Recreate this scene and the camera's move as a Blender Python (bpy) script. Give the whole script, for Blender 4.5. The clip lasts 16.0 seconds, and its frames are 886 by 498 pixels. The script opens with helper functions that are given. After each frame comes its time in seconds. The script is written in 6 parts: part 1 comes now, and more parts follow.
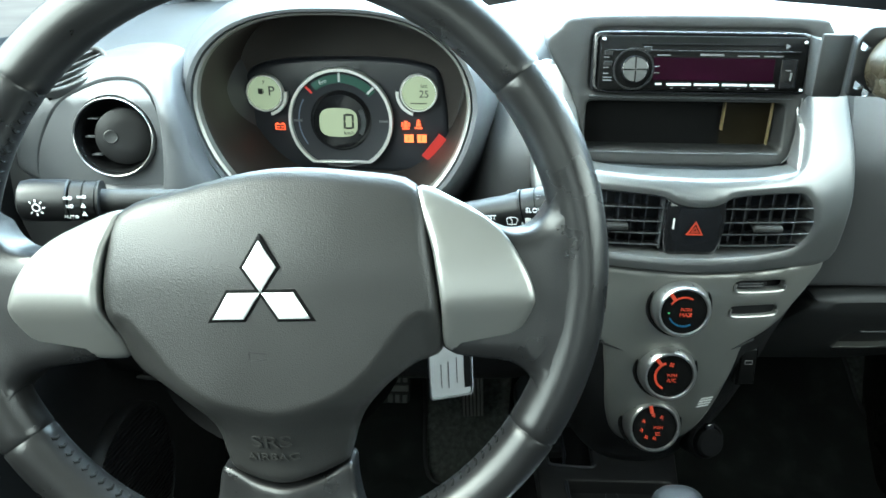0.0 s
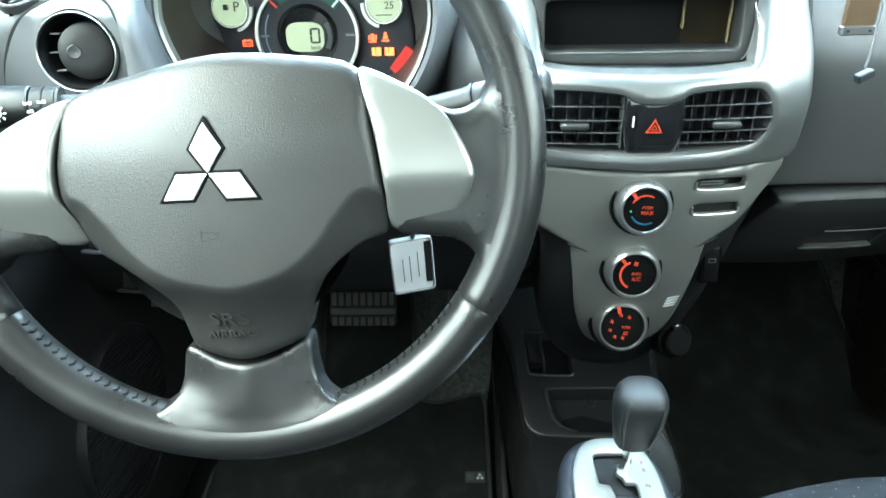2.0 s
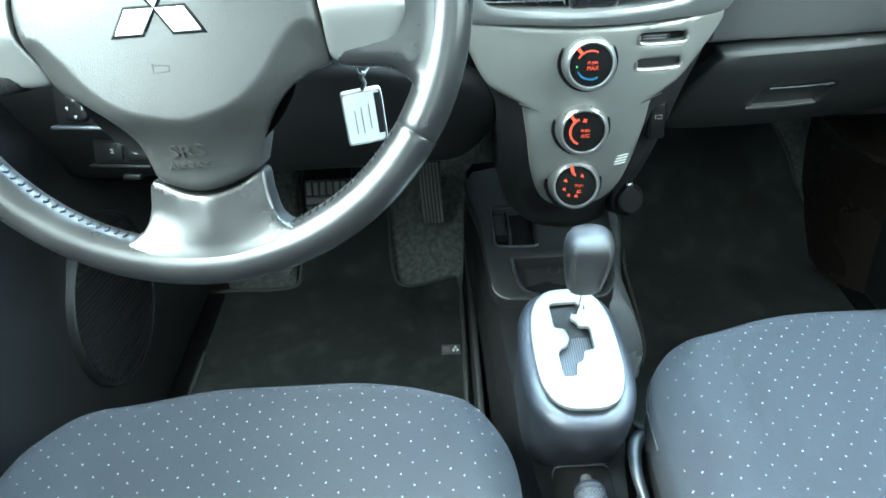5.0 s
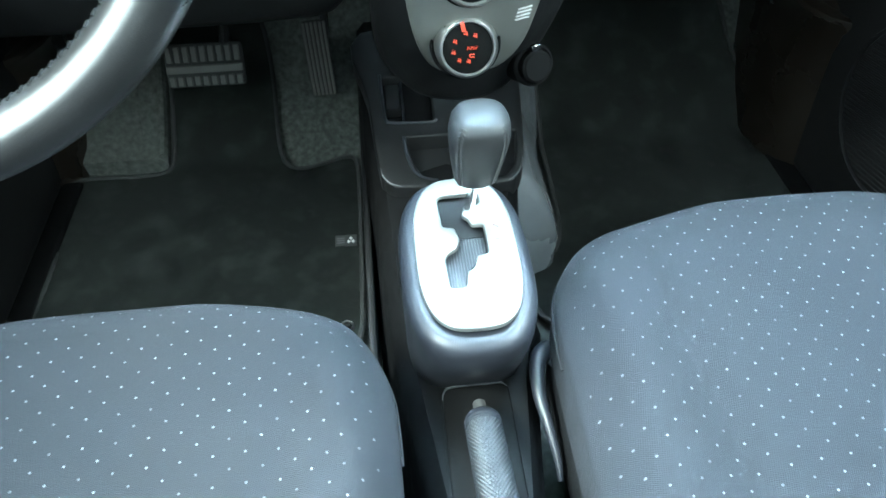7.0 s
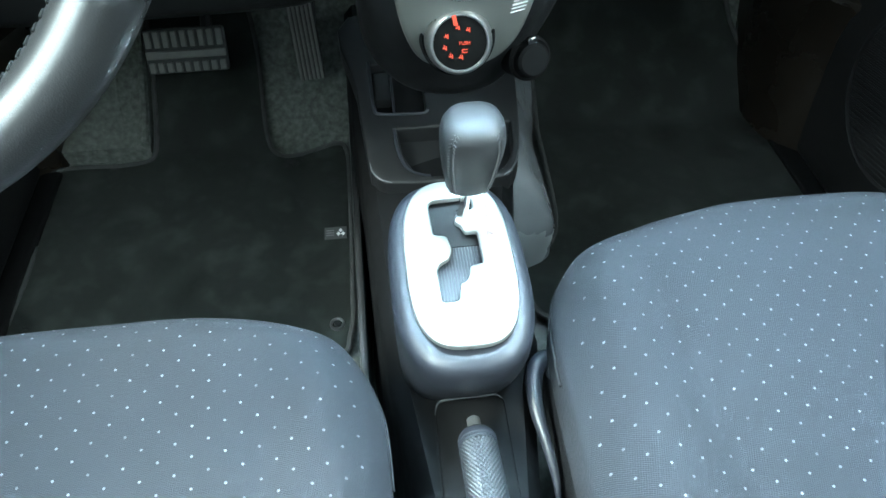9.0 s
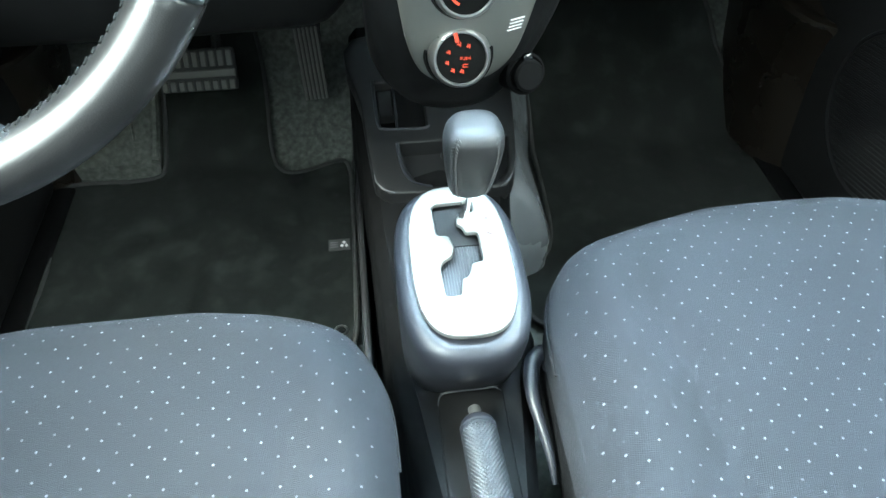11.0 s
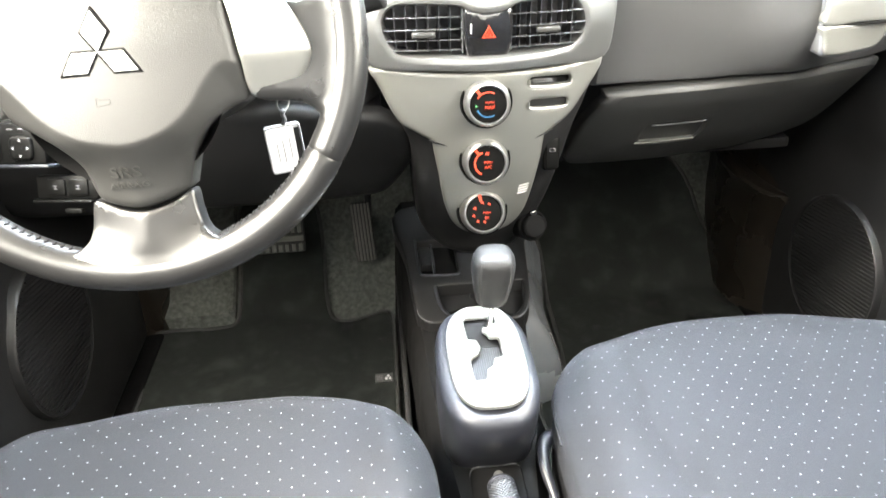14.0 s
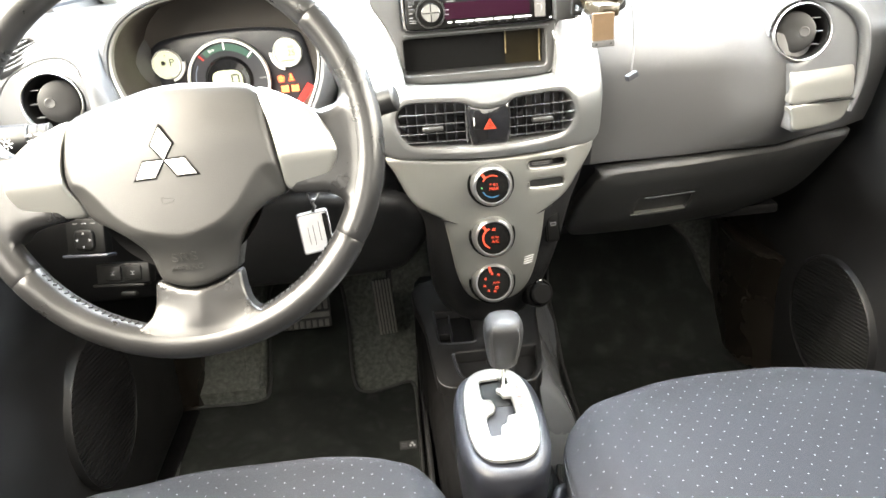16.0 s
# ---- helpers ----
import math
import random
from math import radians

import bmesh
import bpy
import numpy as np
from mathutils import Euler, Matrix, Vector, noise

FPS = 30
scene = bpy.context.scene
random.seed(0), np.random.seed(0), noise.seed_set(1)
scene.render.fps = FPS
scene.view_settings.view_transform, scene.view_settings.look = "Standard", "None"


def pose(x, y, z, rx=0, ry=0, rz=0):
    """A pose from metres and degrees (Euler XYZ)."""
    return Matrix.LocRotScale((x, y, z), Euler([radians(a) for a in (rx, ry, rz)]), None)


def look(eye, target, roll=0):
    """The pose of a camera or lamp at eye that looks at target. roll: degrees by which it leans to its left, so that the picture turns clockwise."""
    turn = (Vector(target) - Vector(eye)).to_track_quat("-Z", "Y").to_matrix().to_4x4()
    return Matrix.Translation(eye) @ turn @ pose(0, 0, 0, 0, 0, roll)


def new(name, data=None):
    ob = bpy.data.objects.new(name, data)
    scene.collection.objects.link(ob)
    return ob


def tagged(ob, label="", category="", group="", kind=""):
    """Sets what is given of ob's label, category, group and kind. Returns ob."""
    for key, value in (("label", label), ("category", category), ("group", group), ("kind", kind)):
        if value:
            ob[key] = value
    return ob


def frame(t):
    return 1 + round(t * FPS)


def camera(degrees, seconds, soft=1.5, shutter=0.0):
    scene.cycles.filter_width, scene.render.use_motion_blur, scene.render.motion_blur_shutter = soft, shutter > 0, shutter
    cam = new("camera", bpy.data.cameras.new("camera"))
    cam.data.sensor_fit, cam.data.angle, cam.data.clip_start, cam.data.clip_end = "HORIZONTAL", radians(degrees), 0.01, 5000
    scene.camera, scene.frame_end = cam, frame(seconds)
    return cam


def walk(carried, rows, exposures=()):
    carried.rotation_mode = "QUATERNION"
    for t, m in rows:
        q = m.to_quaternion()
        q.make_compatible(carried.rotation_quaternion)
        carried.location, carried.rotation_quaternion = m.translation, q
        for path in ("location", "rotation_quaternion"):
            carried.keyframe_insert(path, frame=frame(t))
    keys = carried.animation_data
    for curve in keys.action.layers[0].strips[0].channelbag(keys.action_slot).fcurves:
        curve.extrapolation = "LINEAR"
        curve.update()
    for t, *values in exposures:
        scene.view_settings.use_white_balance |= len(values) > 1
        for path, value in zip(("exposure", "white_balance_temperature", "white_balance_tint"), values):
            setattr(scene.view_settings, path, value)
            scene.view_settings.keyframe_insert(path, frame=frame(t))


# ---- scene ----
cam = camera(63.0, 16.0, shutter=0.5)
PATH = [
    (0.0, -0.2087, -0.0701, 0.9518, 66.46, -0.52, 1.61),
    (0.5, -0.1997, -0.0756, 0.9473, 65.48, -0.27, 1.44),
    (1.0, -0.1920, -0.0850, 0.9370, 64.02, 0.29, 1.32),
    (1.5, -0.1859, -0.0912, 0.9282, 63.10, 0.61, 0.64),
    (2.0, -0.1759, -0.0999, 0.9248, 62.05, 1.03, 0.90),
    (2.5, -0.1670, -0.1099, 0.9143, 60.88, 2.45, 0.74),
    (3.0, -0.1637, -0.1178, 0.9029, 60.25, 3.44, -0.40),
    (3.2, -0.1569, -0.1239, 0.9028, 59.76, 4.12, -0.14),
    (5.3, -0.1428, -0.1652, 0.8920, 53.99, 2.36, -1.21),
    (5.5, -0.1248, -0.1357, 0.8688, 52.91, 4.43, 0.52),
    (6.0, -0.1118, -0.0995, 0.8399, 49.20, 1.67, -2.91),
    (6.5, -0.0961, -0.0646, 0.8268, 47.31, 0.10, -4.52),
    (7.0, -0.0827, -0.0310, 0.8159, 44.76, 0.29, -6.20),
    (7.5, -0.0777, -0.0017, 0.8096, 43.10, -0.17, -6.92),
    (8.0, -0.0750, 0.0119, 0.8088, 42.80, -0.07, -6.44),
    (8.5, -0.0737, 0.0186, 0.8053, 42.80, 0.07, -6.33),
    (9.0, -0.0749, 0.0169, 0.8138, 42.44, 0.18, -6.71),
    (11.5, -0.0929, -0.0652, 0.8379, 46.62, 0.03, -7.00),
    (12.0, -0.1025, -0.1108, 0.8546, 49.91, -0.04, -6.35),
    (12.5, -0.1163, -0.1565, 0.8759, 51.79, 0.51, -5.92),
    (13.0, -0.1180, -0.1972, 0.8886, 54.09, 0.78, -6.05),
    (13.5, -0.1183, -0.2290, 0.9009, 56.00, 1.33, -6.12),
    (14.0, -0.1173, -0.2589, 0.9111, 59.37, 1.55, -5.49),
    (14.5, -0.1143, -0.2853, 0.9214, 60.96, 2.11, -5.69),
    (15.0, -0.1134, -0.3089, 0.9318, 62.93, 2.35, -5.65),
    (15.5, -0.1170, -0.3293, 0.9430, 64.37, 3.21, -5.43),
    (16.0, -0.1129, -0.3458, 0.9490, 65.40, 4.15, -4.90),
]
# -- end path
EXPOSURES = [(0, 2.25, 5550, -10), (1.5, 2.7, 5500, -10), (3, 3.33, 5350, -11), (5.5, 3.87, 5150, -12), (9, 3.75, 5150, -11), (11.5, 3.9, 5650, -6), (13.5, 4.42, 6500, 6), (16, 3.9, 6900, 9)]
walk(cam, [(t, pose(*p)) for t, *p in PATH], EXPOSURES)

# ---------------------------------------------------------------- light
world = bpy.data.worlds.new("sky")
scene.world = world
world.use_nodes = True
wn = world.node_tree.nodes
sky = wn.new("ShaderNodeTexSky")
sky.sky_type, sky.sun_disc = "NISHITA", False
sky.sun_elevation, sky.sun_rotation = radians(53), radians(-108)
sky.air_density, sky.dust_density = 1.0, 2.5
wn["Background"].inputs[1].default_value = 0.055
world.node_tree.links.new(sky.outputs[0], wn["Background"].inputs[0])

sun_data = bpy.data.lights.new("sun", "SUN")
sun_data.energy, sun_data.angle, sun_data.color = 1.3, radians(16), (1.0, 0.9, 0.76)
sun = new("sun", sun_data)
sun.matrix_world = look((-3.0, -1.0, 4.2), (0, 0, 0))


def area(name, eye, target, w, h, power, color=(1, 1, 1)):
    data = bpy.data.lights.new(name, "AREA")
    data.shape, data.size, data.size_y, data.energy, data.color = "RECTANGLE", w, h, power, color
    ob = new(name, data)
    ob.matrix_world = look(eye, target)
    return ob


area("windscreen_daylight", (0, 0.90, 1.06), (0, 0.45, 0.153), 1.1, 0.92, 13.5, (0.84, 0.94, 1.03))
area("driver_window_daylight", (-0.70, 0.05, 1.1), (0.0, 0.2, 0.55), 1.0, 0.4, 5.0, (1.0, 0.95, 0.84))
area("passenger_window_daylight", (0.72, 0.0, 1.06), (-0.1, 0.12, 0.6), 1.0, 0.4, 3.0, (1.0, 0.94, 0.82))

area("rear_window_daylight", (0, -1.14, 1.06), (0, 0.6, 0.95), 1.05, 0.36, 0.9, (1.0, 0.9, 0.74))

# ---------------------------------------------------------------- materials


def material(name, color, rough=0.5, metal=0.0, grain=(0, 0), blotch=(0, 0), coat=0.0, spec=0.5, kind="noise"):
    """grain: scale per metre and bump depth; blotch: scale and strength of slow changes of tone and gloss."""
    m = bpy.data.materials.new(name)
    m.use_nodes = True
    t = m.node_tree
    n, l = t.nodes, t.links
    b = n["Principled BSDF"]
    b.inputs["Base Color"].default_value = (*color, 1)
    b.inputs["Roughness"].default_value = rough
    b.inputs["Metallic"].default_value = metal
    b.inputs["Coat Weight"].default_value = coat
    b.inputs["Specular IOR Level"].default_value = spec
    co = n.new("ShaderNodeTexCoord")
    if blotch[1]:
        big = n.new("ShaderNodeTexNoise")
        big.inputs["Scale"].default_value, big.inputs["Detail"].default_value = blotch[0], 6
        l.new(co.outputs["Object"], big.inputs["Vector"])
        ramp = n.new("ShaderNodeMapRange")
        ramp.inputs["From Min"].default_value, ramp.inputs["From Max"].default_value = 0.3, 0.7
        ramp.inputs["To Min"].default_value, ramp.inputs["To Max"].default_value = 1 - blotch[1], 1 + blotch[1]
        l.new(big.outputs["Fac"], ramp.inputs["Value"])
        mix = n.new("ShaderNodeMix")
        mix.data_type, mix.blend_type = "RGBA", "MULTIPLY"
        mix.inputs["Factor"].default_value = 1
        mix.inputs["A"].default_value = (*color, 1)
        l.new(ramp.outputs[0], mix.inputs["B"])
        l.new(mix.outputs["Result"], b.inputs["Base Color"])
        r2 = n.new("ShaderNodeMath")
        r2.operation = "MULTIPLY"
        r2.inputs[1].default_value = rough
        l.new(ramp.outputs[0], r2.inputs[0])
        l.new(r2.outputs[0], b.inputs["Roughness"])
    if grain[1]:
        if kind == "cell":
            g = n.new("ShaderNodeTexVoronoi")
            g.inputs["Scale"].default_value = grain[0]
            out = g.outputs["Distance"]
        else:
            g = n.new("ShaderNodeTexNoise")
            g.inputs["Scale"].default_value, g.inputs["Detail"].default_value = grain[0], 3
            out = g.outputs["Fac"]
        l.new(co.outputs["Object"], g.inputs["Vector"])
        bump = n.new("ShaderNodeBump")
        bump.inputs["Strength"].default_value, bump.inputs["Distance"].default_value = grain[1], 0.001
        l.new(out, bump.inputs["Height"])
        l.new(bump.outputs[0], b.inputs["Normal"])
    return m


def glow(name, color, strength, rough=0.4):
    m = material(name, tuple(c * 0.22 for c in color), rough)
    b = m.node_tree.nodes["Principled BSDF"]
    b.inputs["Emission Color"].default_value = (*color, 1)
    b.inputs["Emission Strength"].default_value = strength
    return m


LEATHER = material("black_leather", (0.0115, 0.0115, 0.012), 0.31, grain=(1300, 0.08), blotch=(25, 0.2), kind="cell", spec=0.5)
PAD = material("airbag_plastic", (0.0205, 0.0205, 0.0202), 0.37, grain=(1350, 0.18), blotch=(18, 0.14), kind="cell", spec=0.5)
# airbag plastic made paler, in place of light on the raised letters
RAISED = material("paler_raised_plastic", (0.034, 0.034, 0.033), 0.38, blotch=(60, 0.15), spec=0.5)
SILVER = material("silver_paint", (0.3, 0.3, 0.288), 0.38, 0.75, grain=(2500, 0.05), blotch=(9, 0.05))
SATIN = material("satin_grey_paint", (0.2, 0.2, 0.19), 0.42, 0.6, grain=(1800, 0.06), blotch=(9, 0.06))
CHROME = material("bright_chrome", (0.8, 0.8, 0.8), 0.16, 1.0, blotch=(30, 0.1))
WHITE_CHROME = material("polished_emblem", (0.9, 0.9, 0.9), 0.3, 0.6)
DASH = material("charcoal_dash_plastic", (0.0495, 0.0498, 0.0515), 0.46, grain=(1500, 0.12), blotch=(6, 0.1), kind="cell", spec=0.4)
DARK = material("dark_plastic", (0.0075, 0.0075, 0.008), 0.45, grain=(1500, 0.15), blotch=(7, 0.15), kind="cell", spec=0.28)
CONSOLE = material("console_plastic", (0.0145, 0.0156, 0.0205), 0.4, grain=(1300, 0.13), blotch=(10, 0.12), kind="cell", spec=0.5)
GLOSS = material("gloss_black", (0.008, 0.008, 0.009), 0.12, coat=0.4, blotch=(40, 0.1))
# true black, and the shade painted into wells, tunnel, handbrake plate and sill
BLACK = material("black_and_shade", (0.004, 0.004, 0.0042), 0.65, blotch=(20, 0.2), spec=0.06)
RUBBER = material("pedal_rubber", (0.095, 0.095, 0.088), 0.75, grain=(600, 0.3), blotch=(40, 0.2))
MAT = material("mat_pile", (0.0155, 0.0172, 0.016), 0.97, grain=(900, 1.0), blotch=(20, 0.6), spec=0.1)
CARPET = material("grey_carpet", (0.066, 0.07, 0.064), 0.98, grain=(650, 1.0), blotch=(110, 0.45), spec=0.1)
BINDING = material("mat_binding", (0.022, 0.023, 0.022), 0.85, grain=(1500, 0.6), blotch=(50, 0.2))
THREAD = material("grey_thread", (0.12, 0.12, 0.125), 0.7, blotch=(200, 0.2))
SEAM = material("seat_seam", (0.018, 0.018, 0.02), 0.85, spec=0.1)
INK = material("pale_print", (0.6, 0.6, 0.6), 0.6)
DARK_THREAD = material("dark_thread", (0.009, 0.009, 0.009), 0.8, spec=0.1)
KNOB_THREAD = material("knob_thread", (0.06, 0.06, 0.062), 0.75, spec=0.25)
KNOB_LEATHER = material("matt_leather", (0.0145, 0.0145, 0.0155), 0.46, grain=(1300, 0.15), blotch=(30, 0.15), kind="cell", spec=0.45)
STEEL = material("brushed_steel", (0.14, 0.14, 0.14), 0.4, 0.9, blotch=(60, 0.1))
HOLDER = material("clear_holder", (0.2, 0.2, 0.21), 0.15, blotch=(60, 0.1))
PAPER = material("white_card", (0.5, 0.51, 0.53), 0.35, blotch=(60, 0.05))
HEADLINER = material("headliner_cloth", (0.3, 0.3, 0.28), 0.95, grain=(900, 0.5), blotch=(5, 0.05))
RED_INK = glow("red_lit_print", (1.0, 0.1, 0.04), 0.055)
BLUE_INK = glow("blue_lit_print", (0.05, 0.25, 0.5), 0.018)
WARN = glow("red_warning_light", (1.0, 0.1, 0.03), 0.6)
WARN_DIM = glow("dim_red_light", (0.9, 0.05, 0.04), 0.09)
AMBER = glow("orange_warning_light", (1.0, 0.15, 0.04), 0.7)
LCD = glow("lit_lcd", (0.62, 0.66, 0.42), 0.12)
LCD_INK = material("lcd_segment", (0.015, 0.015, 0.012), 0.5)
PURPLE = glow("radio_display_purple", (0.013, 0.0006, 0.0065), 0.2, 0.3)
PURPLE.node_tree.nodes["Principled BSDF"].inputs["Specular IOR Level"].default_value = 0.05
GREEN_DOT = glow("green_indicator", (0.2, 0.7, 0.25), 0.1)
GREEN_INK = glow("green_scale", (0.05, 0.19, 0.13), 0.035)


FACE_BLACK = material("black_button_plastic", (0.004, 0.004, 0.004), 0.4, spec=0.07, blotch=(60, 0.1))
GRIP = material("knurled_grey", (0.017, 0.018, 0.021), 0.32, 0.4, blotch=(60, 0.1))
# console plastic painted paler, for the windscreen's reflection on the flared side
FLARE = material("lit_console_plastic", (0.14, 0.146, 0.158), 0.26, grain=(1600, 0.06), blotch=(10, 0.1), spec=0.6)
# dash plastic painted lighter, for the daylight on pods and cluster hood
POD = material("lit_dash_plastic", (0.075, 0.078, 0.084), 0.42, grain=(1500, 0.1), blotch=(6, 0.08), kind="cell", spec=0.45)
# dash plastic made darker; on the glovebox lid this stands for shade
LOWER = material("darkened_dash_plastic", (0.022, 0.0222, 0.0225), 0.48, grain=(1500, 0.12), blotch=(6, 0.1), kind="cell", spec=0.35)
SLAT = material("grey_slat_plastic", (0.05, 0.052, 0.056), 0.32, blotch=(60, 0.08))
KICK = material("brown_black_trim", (0.0085, 0.0068, 0.0052), 0.28, grain=(1500, 0.06), blotch=(9, 0.2), kind="cell", spec=0.5)
OLIVE = material("olive_reflection", (0.009, 0.0068, 0.003), 0.4, blotch=(25, 0.25), spec=0.12)
STALK = material("stalk_black", (0.007, 0.007, 0.0075), 0.4, grain=(1800, 0.1), blotch=(40, 0.1), spec=0.35)
# chrome painted pale: the light on the cluster's rings is in its colour
LIT_RING = material("pale_lit_chrome", (0.68, 0.68, 0.66), 0.4, 0.35, blotch=(40, 0.06))
SURROUND = material("silver_surround_paint", (0.17, 0.172, 0.172), 0.32, 0.75, grain=(2500, 0.04), blotch=(9, 0.05))
RING = material("satin_metal", (0.36, 0.36, 0.355), 0.3, 0.9, blotch=(40, 0.08))


def fabric():
    """Grey woven cloth with small pale dots in staggered rows."""
    m = material("dotted_seat_cloth", (0.0142, 0.0152, 0.0184), 0.95, grain=(1500, 0.6), blotch=(7, 0.09), spec=0.2)
    n, l = m.node_tree.nodes, m.node_tree.links
    b = n["Principled BSDF"]
    src = b.inputs["Base Color"].links[0].from_socket
    co = n.new("ShaderNodeTexCoord")
    sep = n.new("ShaderNodeSeparateXYZ")
    l.new(co.outputs["Object"], sep.inputs[0])

    def math_node(op, a, c=None, d=None):
        k = n.new("ShaderNodeMath")
        k.operation = op
        for i, v in enumerate((a, c, d)):
            if v is None:
                continue
            if isinstance(v, (int, float)):
                k.inputs[i].default_value = v
            else:
                l.new(v, k.inputs[i])
        return k.outputs[0]

    ca, sa = math.cos(radians(DOT_TURN)) / DOT_STEP, math.sin(radians(DOT_TURN)) / DOT_STEP
    along = math_node("ADD", math_node("MULTIPLY", sep.outputs[0], ca), math_node("MULTIPLY", sep.outputs[1], sa))
    across = math_node("SUBTRACT", math_node("MULTIPLY", sep.outputs[1], ca), math_node("MULTIPLY", sep.outputs[0], sa))
    fx = math_node("MULTIPLY", math_node("SUBTRACT", math_node("FRACT", math_node("ADD", along, 100.5)), 0.5), DOT_STEP)
    fy = math_node("MULTIPLY", math_node("SUBTRACT", math_node("FRACT", math_node("ADD", across, 100.5)), 0.5), DOT_STEP)
    r2 = math_node("ADD", math_node("MULTIPLY", fx, fx), math_node("MULTIPLY", fy, fy))
    dot = math_node("LESS_THAN", r2, 0.00105 ** 2)
    wear = n.new("ShaderNodeTexNoise")
    wear.inputs["Scale"].default_value = 130
    l.new(co.outputs["Object"], wear.inputs["Vector"])
    span = n.new("ShaderNodeMapRange")
    span.inputs["From Min"].default_value, span.inputs["From Max"].default_value = 0.35, 0.6
    span.inputs["To Min"].default_value, span.inputs["To Max"].default_value = 0.4, 1.0
    l.new(wear.outputs["Fac"], span.inputs["Value"])
    dot = math_node("MULTIPLY", dot, span.outputs[0])
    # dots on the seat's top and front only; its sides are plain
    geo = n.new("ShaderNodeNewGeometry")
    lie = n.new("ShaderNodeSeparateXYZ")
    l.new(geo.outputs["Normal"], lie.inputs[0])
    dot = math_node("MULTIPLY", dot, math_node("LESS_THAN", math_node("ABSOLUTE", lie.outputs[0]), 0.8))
    mix = n.new("ShaderNodeMix")
    mix.data_type = "RGBA"
    mix.inputs["B"].default_value = (0.112, 0.12, 0.13, 1)
    l.new(dot, mix.inputs["Factor"])
    # twill weave: slanted ribs, broken by crossing threads
    rib = math_node("SINE", math_node("MULTIPLY", math_node("ADD", sep.outputs[0], math_node("MULTIPLY", sep.outputs[1], 0.55)), 2 * math.pi / 0.0021))
    cross = math_node("SINE", math_node("MULTIPLY", math_node("SUBTRACT", sep.outputs[1], math_node("MULTIPLY", sep.outputs[0], 0.4)), 2 * math.pi / 0.0025))
    weave = math_node("MULTIPLY", rib, cross)
    tone = n.new("ShaderNodeMix")
    tone.data_type, tone.blend_type = "RGBA", "MULTIPLY"
    tone.inputs["Factor"].default_value = 1
    l.new(src, tone.inputs["A"])
    l.new(math_node("ADD", math_node("MULTIPLY", weave, 0.17), 1.0), tone.inputs["B"])
    old = b.inputs["Normal"].links[0].from_node
    bump = n.new("ShaderNodeBump")
    bump.inputs["Strength"].default_value, bump.inputs["Distance"].default_value = 0.22, 0.0005
    l.new(weave, bump.inputs["Height"])
    l.new(old.outputs[0], bump.inputs["Normal"])
    l.new(bump.outputs[0], b.inputs["Normal"])
    l.new(tone.outputs["Result"], mix.inputs["A"])
    l.new(mix.outputs["Result"], b.inputs["Base Color"])
    return m


DOT_STEP, DOT_TURN = 0.0166, -40.5
CLOTH = fabric()

# ---------------------------------------------------------------- builders
WORLD = {}
SHIFT = [Vector((0, 0, 0))]  # where the group that is being built stands, from its drawn place


def thing(name, base, label, category, group="", kind="", turn=None):
    ob = new(name)
    ob.empty_display_size = 0.02
    m = Matrix.Translation(base) if turn is None else turn
    ob.matrix_world = Matrix.Translation(SHIFT[0]) @ m
    WORLD[ob] = m
    return tagged(ob, label, category, group, kind)


def part(name, bm, mat_, parent=None, label="", local=False, smooth=True, flat_angle=35):
    """Links a bmesh as one mesh object under a thing or a part. local: bm is already in the thing's own frame."""
    top = WORLD[parent] if parent is not None else Matrix()
    if not local:
        bm.transform(top.inverted())
    bmesh.ops.recalc_face_normals(bm, faces=bm.faces)
    me = bpy.data.meshes.new(name)
    if smooth:
        for f in bm.faces:
            f.smooth = True
        lim = radians(flat_angle)
        for e in bm.edges:
            if len(e.link_faces) == 2 and e.calc_face_angle(0) > lim:
                e.smooth = False
    bm.to_mesh(me)
    bm.free()
    me.materials.append(mat_)
    ob = new(name, me)
    if parent is not None:
        ob.parent = parent
    WORLD[ob] = top
    if label:
        tagged(ob, label)
    return ob


def single(name, bm, mat_, label, category, group="", kind="", base=None, **kw):
    """A thing that is one mesh."""
    ob = part(name, bm, mat_, None, **kw)
    if base is not None:
        ob.data.transform(Matrix.Translation(-Vector(base)))
        ob.location = base
    return tagged(ob, label, category, group, kind)


def join(*bms):
    out = bms[0]
    for b in bms[1:]:
        me = bpy.data.meshes.new("tmp")
        b.to_mesh(me)
        out.from_mesh(me)
        b.free()
        bpy.data.meshes.remove(me)
    return out


def rbox(x0, x1, y0, y1, z0, z1, r=0.003, seg=2, m=None):
    bm = bmesh.new()
    bmesh.ops.create_cube(bm, size=1)
    bm.transform(Matrix.Translation(((x0 + x1) / 2, (y0 + y1) / 2, (z0 + z1) / 2)) @ Matrix.Diagonal((x1 - x0, y1 - y0, z1 - z0, 1)))
    if r:
        bmesh.ops.bevel(bm, geom=bm.edges[:], offset=r, segments=seg, affect="EDGES", profile=0.5)
    if m is not None:
        bm.transform(m)
    return bm


def loft(rings, cap0=True, cap1=True, closed=True):
    bm = bmesh.new()
    rows = [[bm.verts.new(p) for p in ring] for ring in rings]
    n = len(rows[0])
    for a, b in zip(rows, rows[1:]):
        for i in range(n if closed else n - 1):
            j = (i + 1) % n
            bm.faces.new((a[i], a[j], b[j], b[i]))
    if closed and cap0:
        bm.faces.new(rows[0][::-1])
    if closed and cap1:
        bm.faces.new(rows[-1])
    return bm


